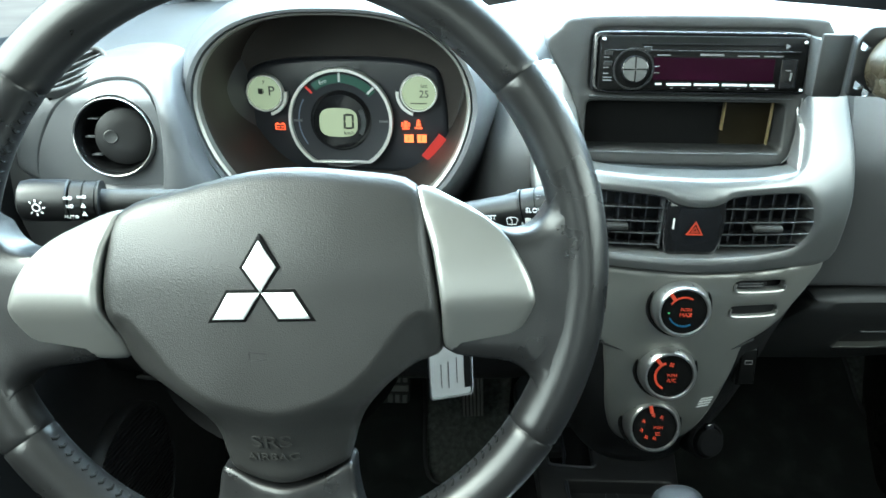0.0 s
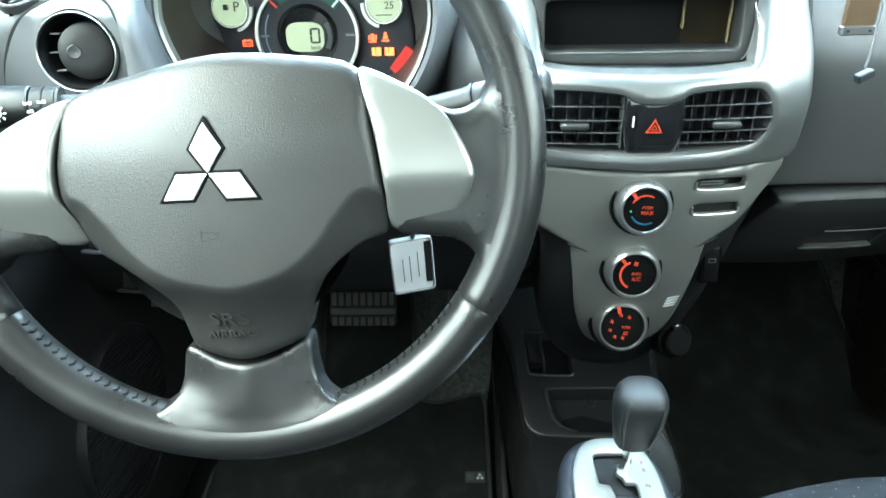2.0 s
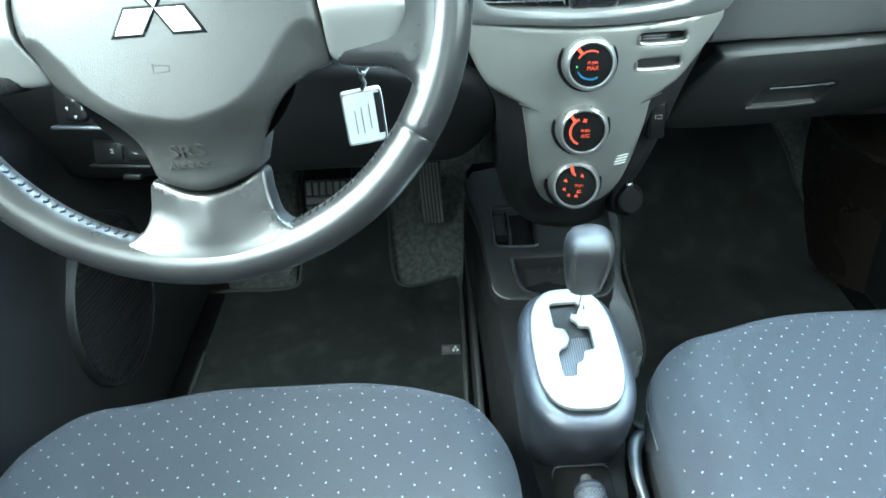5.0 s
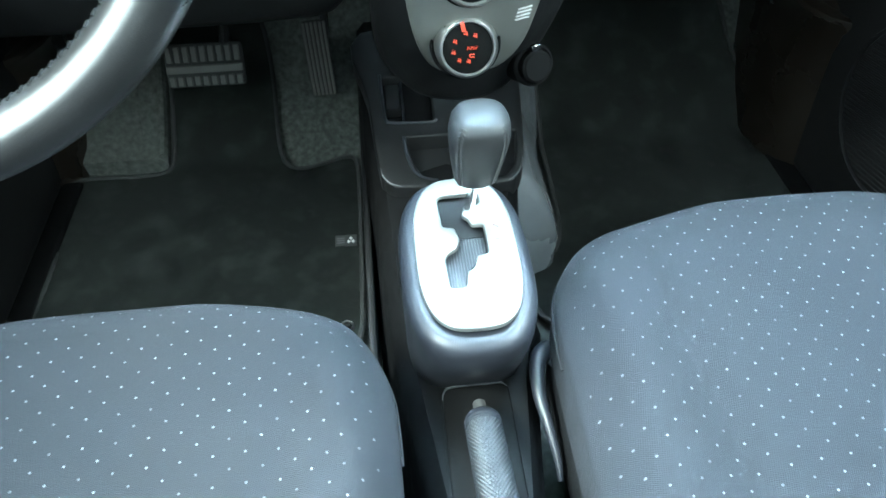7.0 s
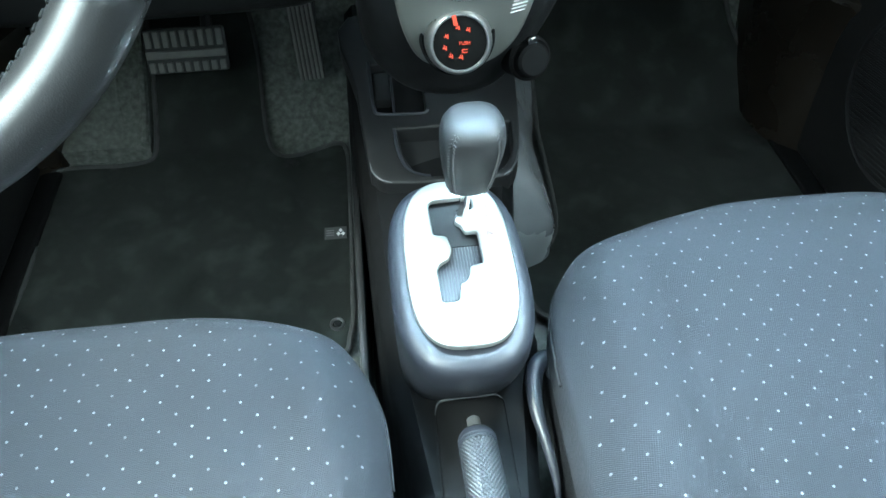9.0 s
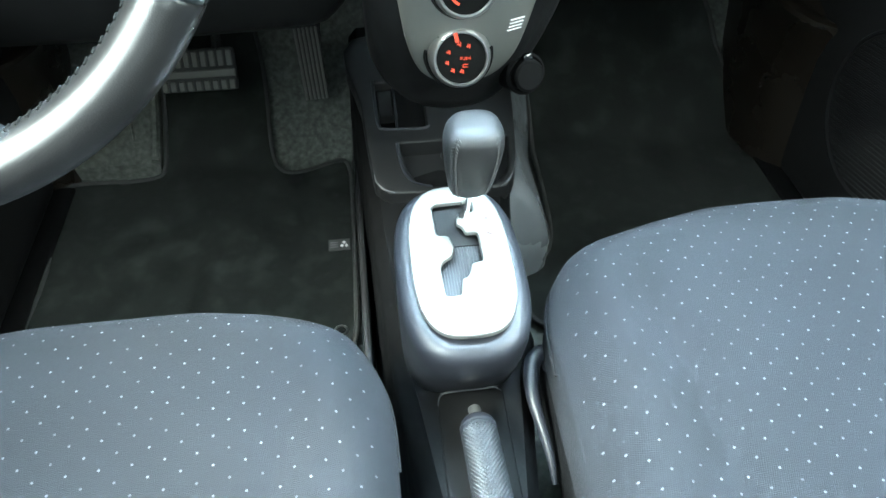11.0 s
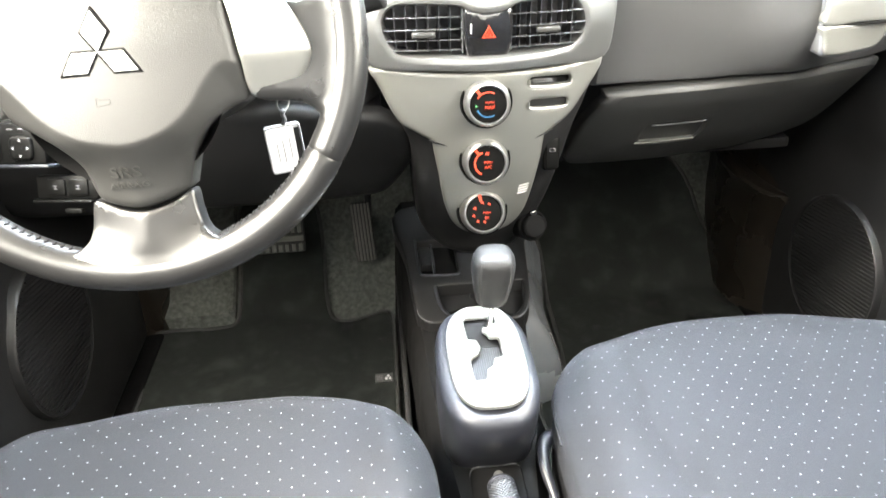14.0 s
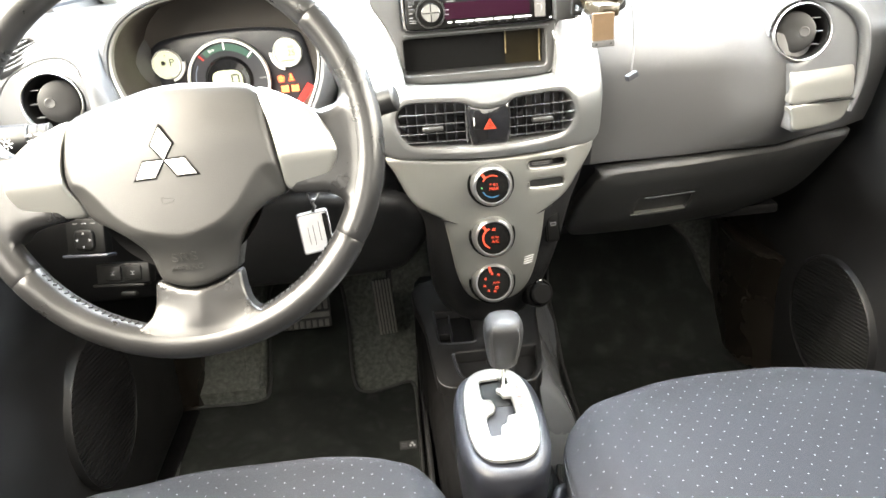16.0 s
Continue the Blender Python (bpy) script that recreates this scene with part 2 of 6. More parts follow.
def lathe(profile, n=32, m=None, arc=(0, 360)):
    """profile: (radius, height) turned about local z."""
    full = arc[1] - arc[0] >= 360
    k = n if full else n + 1
    rings = []
    for r, h in profile:
        r = max(r, 1e-5)
        rings.append([(r * math.cos(a), r * math.sin(a), h) for a in [radians(arc[0] + (arc[1] - arc[0]) * i / n) for i in range(k)]])
    bm = loft(rings, full and profile[0][0] < 1e-4, full and profile[-1][0] < 1e-4, full)
    if m is not None:
        bm.transform(m)
    return bm


def tube(points, radius, n=10, caps=True):
    pts = [Vector(p) for p in points]
    rings, up = [], None
    for i, p in enumerate(pts):
        d = (pts[min(i + 1, len(pts) - 1)] - pts[max(i - 1, 0)]).normalized()
        if up is None:
            up = d.orthogonal().normalized()
        else:
            up = (up - d * up.dot(d)).normalized()
        s = d.cross(up)
        r = radius(i / (len(pts) - 1)) if callable(radius) else radius
        rings.append([p + (up * math.cos(a) + s * math.sin(a)) * r for a in [2 * math.pi * k / n for k in range(n)]])
    return loft(rings, caps, caps)


def spline(points, n=8, closed=False):
    """A smooth line through the points."""
    P = [Vector(p) for p in points]
    out, m = [], len(P)
    for i in range(m if closed else m - 1):
        a, b, c, d = (P[(i - 1) % m], P[i], P[(i + 1) % m], P[(i + 2) % m]) if closed else (P[max(i - 1, 0)], P[i], P[i + 1], P[min(i + 2, m - 1)])
        for k in range(n):
            t = k / n
            out.append(0.5 * ((2 * b) + (c - a) * t + (2 * a - 5 * b + 4 * c - d) * t * t + (3 * b - a - 3 * c + d) * t ** 3))
    if not closed:
        out.append(P[-1])
    return out


def outline(points, n=6):
    return [(p.x, p.y) for p in spline([(x, y, 0) for x, y in points], n, True)]


def fillet(points, r=0.004, n=4):
    """A closed outline of straight runs with rounded corners; a point may carry its own radius."""
    P = [Vector(p[:2]) for p in points]
    out = []
    for i, p in enumerate(P):
        a, b = P[i - 1] - p, P[(i + 1) % len(P)] - p
        q = points[i][2] if len(points[i]) > 2 else r
        k = min(q, a.length * 0.45, b.length * 0.45)
        a, b = p + a.normalized() * k, p + b.normalized() * k
        for j in range(n + 1):
            t = j / n
            v = a * (1 - t) ** 2 + p * 2 * t * (1 - t) + b * t * t
            out.append((v.x, v.y))
    return out


def superellipse(cx, cy, a, b, power=2.5, n=48):
    out = []
    for i in range(n):
        t = 2 * math.pi * i / n
        c, s = math.cos(t), math.sin(t)
        out.append((cx + a * math.copysign(abs(c) ** (2 / power), c), cy + b * math.copysign(abs(s) ** (2 / power), s)))
    return out


def inside(p, poly):
    x, y = p
    res = False
    for (x0, y0), (x1, y1) in zip(poly, poly[1:] + poly[:1]):
        if (y0 > y) != (y1 > y) and x < (x1 - x0) * (y - y0) / (y1 - y0) + x0:
            res = not res
    return res


def gap(p, poly):
    P = np.array(poly)
    Q = np.roll(P, -1, 0)
    d = Q - P
    w = np.array(p) - P
    t = np.clip((w * d).sum(1) / np.maximum((d * d).sum(1), 1e-14), 0, 1)
    e = w - d * t[:, None]
    return float(np.sqrt((e * e).sum(1).min()))


def sheet(border, holes, step, fn, back, rim=0.0, creases=()):
    """A shell over a flat outline with holes. fn(u, v, d) gives the place of its face, d being the distance to the nearest edge; back moves it to the rear side. rim: width of
    the rounded edge, in which extra rows are laid. creases: closed lines that the mesh follows."""
    from mathutils.geometry import delaunay_2d_cdt
    def dense(lp):
        most, out = min(step, max(rim * 1.4, 0.0035)), []
        for (x0, y0), (x1, y1) in zip(lp, lp[1:] + lp[:1]):
            k = max(1, math.ceil(math.hypot(x1 - x0, y1 - y0) / most))
            out += [(x0 + (x1 - x0) * i / k, y0 + (y1 - y0) * i / k) for i in range(k)]
        return out
    border, holes = dense(list(border)), [dense(list(h)) for h in holes]
    loops = [border] + holes
    pts, edges = [], []
    for lp in loops:
        k = len(pts)
        pts += lp
        edges += [(k + i, k + (i + 1) % len(lp)) for i in range(len(lp))]
    extra = []
    us, vs = [p[0] for p in border], [p[1] for p in border]
    nu, nv = int((max(us) - min(us)) / step) + 1, int((max(vs) - min(vs)) / step) + 1
    for i in range(nu + 1):
        for j in range(nv + 1):
            p = (min(us) + (i + 0.5 * (j % 2)) * step, min(vs) + j * step)
            if inside(p, border) and not any(inside(p, h) for h in holes) and min(gap(p, lp) for lp in loops) > max(step * 0.45, rim * 1.15) and all(gap(p, c) > 0.006 for c in creases):
                extra.append(p)
    for c in creases:
        c = dense(list(c))
        for (x0, y0), (x1, y1) in zip(c, c[1:] + c[:1]):
            q = math.hypot(x1 - x0, y1 - y0) or 1
            for w in (-0.004, -0.0015, 0.0, 0.0015, 0.0035, 0.006):
                for s in (1,):
                    p = (x0 + s * (y1 - y0) / q * w, y0 - s * (x1 - x0) / q * w)
                    if inside(p, border) and min(gap(p, lp) for lp in loops) > max(rim, 0.001):
                        extra.append(p)
    if rim:
        for lp in loops:
            m = len(lp)
            for i in range(m):
                (x0, y0), (x1, y1) = lp[i - 1], lp[(i + 1) % m]
                tx, ty = x1 - x0, y1 - y0
                q = math.hypot(tx, ty) or 1
                for w in (0.12, 0.4, 1.0):
                    for s in (1, -1):
                        p = (lp[i][0] - s * ty / q * rim * w, lp[i][1] + s * tx / q * rim * w)
                        if inside(p, border) and not any(inside(p, h) for h in holes) and min(gap(p, k) for k in loops) > rim * w * 0.8:
                            extra.append(p)
    co, ed, fa, *_ = delaunay_2d_cdt([Vector(p) for p in pts + extra], edges, [], 0, 1e-6)
    tris = []
    for f in fa:
        c = sum((co[i] for i in f), Vector((0, 0))) / len(f)
        if inside(c, border) and not any(inside(c, h) for h in holes):
            tris.append(f)
    ds = [min(gap(p, lp) for lp in loops) for p in co]
    front = [Vector(fn(p[0], p[1], d)) for p, d in zip(co, ds)]
    back = Vector(back)
    bm = bmesh.new()
    A = [bm.verts.new(p) for p in front]
    B = [bm.verts.new(p + back) for p in front]
    count = {}
    for f in tris:
        bm.faces.new([A[i] for i in f])
        bm.faces.new([B[i] for i in f[::-1]])
        for a, b in zip(f, list(f[1:]) + [f[0]]):
            count[(a, b)] = 1
    for a, b in count:
        if (b, a) not in count:
            bm.faces.new((A[b], A[a], B[a], B[b]))
    bmesh.ops.delete(bm, geom=[v for v in bm.verts if not v.link_faces], context="VERTS")
    return bm


def rounded(d, r):
    """How far a rounded edge of radius r falls away at the distance d from the edge."""
    return 0.0 if d >= r else r - math.sqrt(max(r * r - (r - d) ** 2, 0))


def letters(text, size, m, thick=0.0004, align="CENTER"):
    cu = bpy.data.curves.new("letters", "FONT")
    cu.body, cu.size, cu.extrude, cu.align_x, cu.align_y, cu.resolution_u = text, size, thick, align, "CENTER", 3
    ob = bpy.data.objects.new("letters", cu)
    scene.collection.objects.link(ob)
    me = bpy.data.meshes.new_from_object(ob.evaluated_get(bpy.context.evaluated_depsgraph_get()))
    bpy.data.objects.remove(ob)
    bpy.data.curves.remove(cu)
    bm = bmesh.new()
    bm.from_mesh(me)
    bpy.data.meshes.remove(me)
    bm.transform(m)
    return bm


def lerp_table(x, table):
    return float(np.interp(x, [a for a, _ in table], [b for _, b in table]))


def smooth_table(x, table):
    """Like lerp_table, with soft turns."""
    w = 0.018
    return sum(lerp_table(x + k * w, table) for k in (-1, -0.5, 0, 0.5, 1)) / 5


# a frame that faces the driver: local x right, local y up, local z towards the rear of the car
def facing(x, y, z, back=0.0, swing=0.0):
    """back: degrees by which the face leans back; swing: degrees by which it turns to its right."""
    return pose(x, y, z, 90 - back, 0, 0) if not swing else Matrix.Translation((x, y, z)) @ Matrix.Rotation(radians(swing), 4, "Z") @ pose(0, 0, 0, 90 - back, 0, 0)

# ---------------------------------------------------------------- car shell
CX = -0.313  # the driver's centre line


def shell():
    bm = bmesh.new()
    bmesh.ops.create_grid(bm, x_segments=40, y_segments=40, size=60)
    for v in bm.verts:
        v.co.z = -0.45 + 0.02 * noise.noise(v.co * 0.2)
    single("ground", bm, material("pale_concrete", (0.32, 0.31, 0.29), 0.9, grain=(60, 0.4), blotch=(0.8, 0.2)), "pale concrete ground outside the car", "ground", kind="structure")

    floor = thing("floor", (0, 0.3, 0), "grey speckled carpet on the car floor", "floor", kind="structure")

    def lay(u, v, d):
        rise = max(0.0, v - 1.02)
        z = -0.012 + 0.62 * rise + 0.9 * max(0.0, v - 1.18) + 0.05 * max(0, abs(u) - 0.52) ** 1.0
        z += 0.0015 * noise.noise((u * 60, v * 60, 0))
        return (u, v, z)
    part("carpet", sheet([(-0.66, -1.2), (0.66, -1.2), (0.66, 1.5), (-0.66, 1.5)], [], 0.03, lay, (0, 0, -0.02)), CARPET, floor)
    for s in (-1, 1):
        part("side_wall", rbox(min(s * 0.665, s * 0.70), max(s * 0.665, s * 0.70), 0.98, 1.46, -0.06, 0.86, 0.004), DARK, floor)
    part("firewall", rbox(-0.68, 0.68, 1.44, 1.48, -0.05, 0.95, 0.004), DARK, floor)

    # headliner out of view; its front edge is set to cut overhead light
    roof = thing("ceiling", (0, -0.2, 1.32), "pale cloth headliner under the car roof", "ceiling", kind="structure")
    part("headliner", loft([[(x, y, z - 0.06 * (x / 0.6) ** 2) for x in np.linspace(-0.58, 0.58, 13)] + [(x, y, z + 0.03 - 0.06 * (x / 0.6) ** 2) for x in np.linspace(0.58, -0.58, 13)] for y, z in ((0.42, 1.265), (0.2, 1.32), (0.0, 1.34), (-0.5, 1.36), (-1.1, 1.3))]), HEADLINER, roof)

    # panels out of view, added to limit the light from the rear
    rear = thing("wall_rear", (0, -1.15, 0), "unseen dark panels closing the cabin behind the seats", "wall", kind="structure")
    part("panel", rbox(-0.66, 0.66, -1.2, -1.12, -0.05, 0.84, 0.01), DARK, rear)
    part("rear_header", rbox(-0.66, 0.66, -1.2, -1.12, 1.27, 1.36, 0.01), DARK, rear)
    for s in (-1, 1):
        part("rear_pillar", rbox(s * 0.61 - 0.05, s * 0.61 + 0.05, -1.2, -1.12, 0.84, 1.27, 0.01), DARK, rear)
    glass = material("clear_glass", (1, 1, 1), 0.0)
    gb = glass.node_tree.nodes["Principled BSDF"]
    gb.inputs["Transmission Weight"].default_value, gb.inputs["IOR"].default_value = 1.0, 1.05
    wind = thing("window_1", (0, 0.9, 1.0), "raked clear windscreen above the dashboard", "window", kind="structure")
    g = part("pane", loft([[(-0.6 + 0.04 * k, 1.42 - 1.18 * k, 0.87 + 0.46 * k), (0.6 - 0.04 * k, 1.42 - 1.18 * k, 0.87 + 0.46 * k), (0.6 - 0.04 * k, 1.42 - 1.18 * k, 0.876 + 0.46 * k), (-0.6 + 0.04 * k, 1.42 - 1.18 * k, 0.876 + 0.46 * k)] for k in (0, 0.25, 0.5, 0.75, 1)]), glass, wind)
    g.visible_shadow = False
    for s in (-1, 1):
        part("pillar", tube([(s * 0.66, 1.3, 0.84), (s * 0.64, 0.9, 1.02), (s * 0.6, 0.5, 1.2), (s * 0.57, 0.2, 1.31)], 0.035, 10), HEADLINER, wind)


GRILLE = {-1: (0.66, 0.268), 1: (0.728, 0.232)}


def door(s, name, number):
    """Door trim with armrest ledge and a ribbed speaker grille."""
    tone = "dark plastic door trim with a round speaker grille"
    d = thing(name, (s * 0.64, 0.2, 0.0), tone, "door", kind="structure")

    def face(u, v, w):
        bow = 0.03 * math.exp(-((v - 0.52) / 0.09) ** 2)
        return (s * (0.655 - bow - 0.02 * (v < 0.42) * min(1, (0.42 - v) / 0.05) + rounded(w, 0.02)), u, v)
    part("trim", sheet([(-1.15, 0.0), (1.06, 0.0), (1.05, 0.42), (1.0, 0.84), (-1.15, 0.88)], [], 0.045, face, (s * 0.03, 0, 0), 0.02), DARK, d)
    grille = thing("speaker_grille", (s * 0.63, GRILLE[s][0], GRILLE[s][1]), "round dark speaker grille with fine slanted ribs", "speaker grille", "speaker grilles")
    m = Matrix.Translation((s * 0.628, *GRILLE[s])) @ Matrix.Rotation(radians(-90 * s), 4, "Y")
    part("plate", lathe([(0.0, 0.002), (0.119, 0.001), (0.122, -0.002), (0.122, -0.02)], 64, m), DARK, grille)
    part("rim", lathe([(0.1215, -0.004), (0.1225, 0.0045), (0.124, 0.005), (0.1262, 0.002), (0.127, -0.02)], 64, m), DARK, grille, "thin raised rim")
    for i in range(-16, 17):
        c = i * 0.0069
        half = math.sqrt(max(0.116 ** 2 - c * c, 0))
        if half > 0.016:
            part("rib", rbox(-half, half, -0.0013, 0.0013, 0.001, 0.0042, 0.0006, 1, m @ Matrix.Rotation(radians(10 * s - 90), 4, "Z") @ Matrix.Translation((0, c, 0))), DARK, grille)
    sill = thing("door_sill", (s * 0.6, 0.2, 0), "sill trim beside the carpet, near-black for shade", "trim", kind="structure")
    # near-black cover paints in the shade on the carpet strip past the mat
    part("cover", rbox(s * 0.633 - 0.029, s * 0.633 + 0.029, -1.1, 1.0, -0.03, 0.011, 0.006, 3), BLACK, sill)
    ky, kz = (1.12, 0.0) if s < 0 else (1.03, 0.03)
    part("kick_panel", loft([[(s * (0.665 - 0.72 * w * c), ky + (0.1 + 0.3 * w) * q, z + kz * (z > 0.1)) for c, q in ((0, -1.05), (0.35, -1), (0.7, -0.8), (0.9, -0.5), (1, 0), (0.95, 0.6), (0.6, 1.6), (0, 2.2))] for z, w in ((-0.02, 0.115), (0.06, 0.095), (0.13, 0.082), (0.19, 0.08), (0.225, 0.09), (0.243, 0.108), (0.25, 0.105), (0.253, 0.09), (0.25, 0.06), (0.27, 0.04), (0.5, 0.03))], True, True), KICK, sill, "rounded brown-black kick panel")
    # open window above the trim; an added unseen panel keeps light from its rear part
    win = thing("window_%d" % number, (s * 0.66, 0, 0.9), "unseen panel shutting the rear of the side window", "window", kind="structure")
    part("window_frame", rbox(min(s * 0.63, s * 0.68), max(s * 0.63, s * 0.68), -1.15, -0.45, 0.86, 1.3, 0.01), DARK, win)


# ---------------------------------------------------------------- dashboard
FACE = [(-0.66, 0.60), (-0.5, 0.60), (-0.46, 0.612), (-0.44, 0.77), (-0.215, 0.77), (-0.19, 0.62), (-0.165, 0.607), (-0.12, 0.604), (-0.10, 0.76), (0.106, 0.76), (0.133, 0.615), (0.158, 0.60), (0.3, 0.605), (0.45, 0.63), (0.58, 0.68), (0.66, 0.73)]


def dash_profile(x):
    """The section of the dashboard at x, from the lower edge over the face to the windscreen."""
    y = smooth_table(x, FACE)
    low = smooth_table(x, [(-0.66, 0.56), (-0.2, 0.60), (0.12, 0.60), (0.17, 0.610), (0.4, 0.607), (0.66, 0.60)])
    swell = 0.05 * math.exp(-((x - 0.42) / 0.07) ** 2)
    top = smooth_table(x, [(-0.66, 0.85), (-0.4, 0.84), (-0.2, 0.84), (0.0, 0.875), (0.16, 0.87), (0.4, 0.855), (0.66, 0.82)])
    return [(y + 0.16, low - 0.002), (y + 0.07, low - 0.002), (y + 0.036, low + 0.001), (y + 0.028 - 0.5 * swell, low + 0.012), (y + 0.017 - swell, low + 0.06), (y + 0.006 - swell, low + 0.11), (y + 0.002 - swell, low + 0.15),
            (y + 0.018 - swell, top - 0.055), (y + 0.045 - 0.6 * swell, top - 0.022), (y + 0.09, top - 0.004), (y + 0.16, top + 0.004), (y + 0.3, top + 0.006), (1.28, top - 0.01), (1.42, top - 0.03)]


def dashboard():
    d = thing("dashboard", (0, 0.7, 0.55), "charcoal moulded plastic dashboard below the windscreen", "dashboard")
    xs = np.linspace(-0.66, 0.66, 67)
    rings = []
    for x in xs:
        p = spline([(x, y, z) for y, z in dash_profile(x)], 4)
        rings.append(p)
    bm = loft(rings, closed=False)
    part("upper_pad", bm, DASH, d, "charcoal grained upper dash pad")
    # lower knee panel under the column
    def knee(u, v, w):
        t = (0.60 - v) / 0.2
        return (u, 0.60 + 0.05 * t + 0.08 * t * t + rounded(w, 0.015), v)
    part("knee_panel", sheet(outline([(-0.65, 0.62), (-0.12, 0.60), (-0.11, 0.47), (-0.2, 0.44), (-0.5, 0.44), (-0.65, 0.46)], 4), [], 0.02, knee, (0, 0.02, 0), 0.012), DARK, d, "dark knee panel under the steering column")
    # glovebox
    hy = lambda u, v: 0.021 + smooth_table(max(u, 0.19), FACE) + 0.85 * max(0, 0.59 - v) + 1.2 * max(0, 0.5 - v) ** 1.6
    latch = superellipse(0.297, 0.5165, 0.0455, 0.0195, 7, 36)
    # lid darker than the pad above: shade under the overhang is in its colour
    gbox = part("glovebox_lid", sheet(outline([(0.163, 0.575), (0.172, 0.593), (0.195, 0.604), (0.4, 0.606), (0.585, 0.602), (0.6, 0.585), (0.585, 0.5), (0.55, 0.455), (0.4, 0.44), (0.2, 0.44), (0.155, 0.46), (0.15, 0.53)], 5), [latch], 0.016,
                lambda u, v, w: (u, hy(u, v) + rounded(w, 0.008), v), (0, 0.02, 0), 0.008), LOWER, d, "glovebox lid, darkened for shade")
    part("handle_recess", sheet(superellipse(0.297, 0.5165, 0.0485, 0.0225, 7, 36), [], 0.01, lambda u, v, w: (u, hy(u, v) + 0.0075, v), (0, 0.004, 0)), LOWER, gbox, "dark latch recess")
    part("handle", sheet(superellipse(0.2915, 0.4965, 0.046, 0.0030, 5, 36), [], 0.004, lambda u, v, w: (u, hy(u, v) - 0.005 + rounded(w, 0.0016), v), (0, 0.016, 0), 0.0016), SATIN, gbox, "thin shiny pull lip")
    # grey line drawn for the highlight on the recess's top edge
    part("recess_edge", tube([(x, hy(x, 0.5355) - 0.0004, 0.5355) for x in np.linspace(0.256, 0.338, 8)], 0.0011, 6), SLAT, gbox)
    part("underside", rbox(0.13, 0.56, 0.82, 1.42, 0.42, 0.44, 0.006), DARK, d)
    part("underside", rbox(-0.64, -0.12, 0.74, 1.42, 0.44, 0.46, 0.006), DARK, d)


def instrument_binnacle():
    b = thing("instrument_cluster", (-0.325, 0.66, 0.70), "dark instrument cluster in a hooded binnacle, lit displays", "instrument cluster")

    def ring(scale, y, dz=0.0, power=0.78):
        out = []
        for i in range(64):
            t = 2 * math.pi * i / 64
            c, s = math.cos(t), math.sin(t)
            up = 0.088 if s > 0 else 0.115
            w = 0.1325 * (1 - 0.13 * max(0, -s))
            out.append((-0.3305 + scale * w * math.copysign(abs(c) ** power, c), y, 0.8 + dz + (scale * up) * math.copysign(abs(s) ** 0.9, s)))
        return out
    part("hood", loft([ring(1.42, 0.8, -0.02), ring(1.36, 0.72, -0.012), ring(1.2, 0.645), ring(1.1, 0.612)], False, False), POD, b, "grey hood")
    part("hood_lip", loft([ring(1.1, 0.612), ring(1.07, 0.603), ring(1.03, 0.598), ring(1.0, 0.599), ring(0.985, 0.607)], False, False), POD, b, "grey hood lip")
    part("bezel", loft([ring(0.99, 0.606), ring(0.982, 0.600), ring(0.962, 0.602), ring(0.955, 0.612)], False, False), SILVER, b, "satin rim of the hood")
    # warm light bounced into the hood is put into the wall's brown tint
    part("inner_wall", loft([ring(0.955, 0.61), ring(0.955, 0.68), ring(0.945, 0.735), ring(0.5, 0.742)], False, True), material("warm_lit_black_plastic", (0.028, 0.0235, 0.021), 0.5, grain=(1500, 0.1), blotch=(9, 0.15), kind="cell", spec=0.3), b, "black inner wall, tinted brown for warm bounce light")
    gx, gz, gy = -0.3432, 0.7598, 0.727
    m = facing(gx, gy, gz)
    part("panel", sheet(outline([(-0.449, 0.71), (-0.452, 0.79), (-0.43, 0.82), (-0.34, 0.828), (-0.255, 0.823), (-0.23, 0.80), (-0.232, 0.71), (-0.338, 0.70)], 5), [], 0.02, lambda u, v, w: (u, 0.731 + rounded(w, 0.006), v), (0, 0.006, 0), 0.006), CONSOLE, b)
    dial = part("speedometer", lathe([(0.0, 0.003), (0.05, 0.003), (0.054, 0.004)], 64, m), CONSOLE, b, "round dial")
    part("chrome_ring", lathe([(0.0540, 0.0), (0.0545, 0.008), (0.0578, 0.008), (0.0585, 0.0)], 64, m, (-56, 236)), LIT_RING, dial, "thin chrome ring")
    part("ring_base", rbox(-0.0325, 0.0325, -0.0485, -0.0455, 0.0, 0.007, 0.0012, 2, m), LIT_RING, dial, "flat lower edge of the ring")
    part("side_field", lathe([(0.0235, 0.0084), (0.0235, 0.0088), (0.0285, 0.0088), (0.0285, 0.0084)], 12, m, (-32, 32)), SLAT, dial, "grey field beside the display")
    part("centre", lathe([(0.0, 0.008), (0.03, 0.008), (0.034, 0.004), (0.0345, 0.0)], 48, m), GLOSS, dial)
    bm = sheet([(x - gx, z - gz) for x, z in superellipse(gx - 0.002, gz - 0.001, 0.0212, 0.0162, 3.2, 36)], [], 0.01, lambda u, v, w: (u, v, 0.0086), (0, 0, -0.001))
    bm.transform(m)
    part("display", bm, LCD, dial, "lit green-grey display")
    seg = lambda x0, x1, y0, y1: rbox(x0, x1, y0, y1, 0.0088, 0.0094, 0.0003, 1, m @ Matrix.Translation((0.0095, 0.0005, 0)))
    part("digit", join(seg(-0.0038, 0.0038, 0.0063, 0.0086), seg(-0.0038, 0.0038, -0.0086, -0.0063), *(seg(x, x + 0.0024, y, y + 0.0075) for x in (-0.0058, 0.0034) for y in (-0.0078, 0.0003))), LCD_INK, dial)
    part("unit", letters("km/h", 0.0056, m @ Matrix.Translation((0.0095, -0.0125, 0.0092))), LCD_INK, dial)
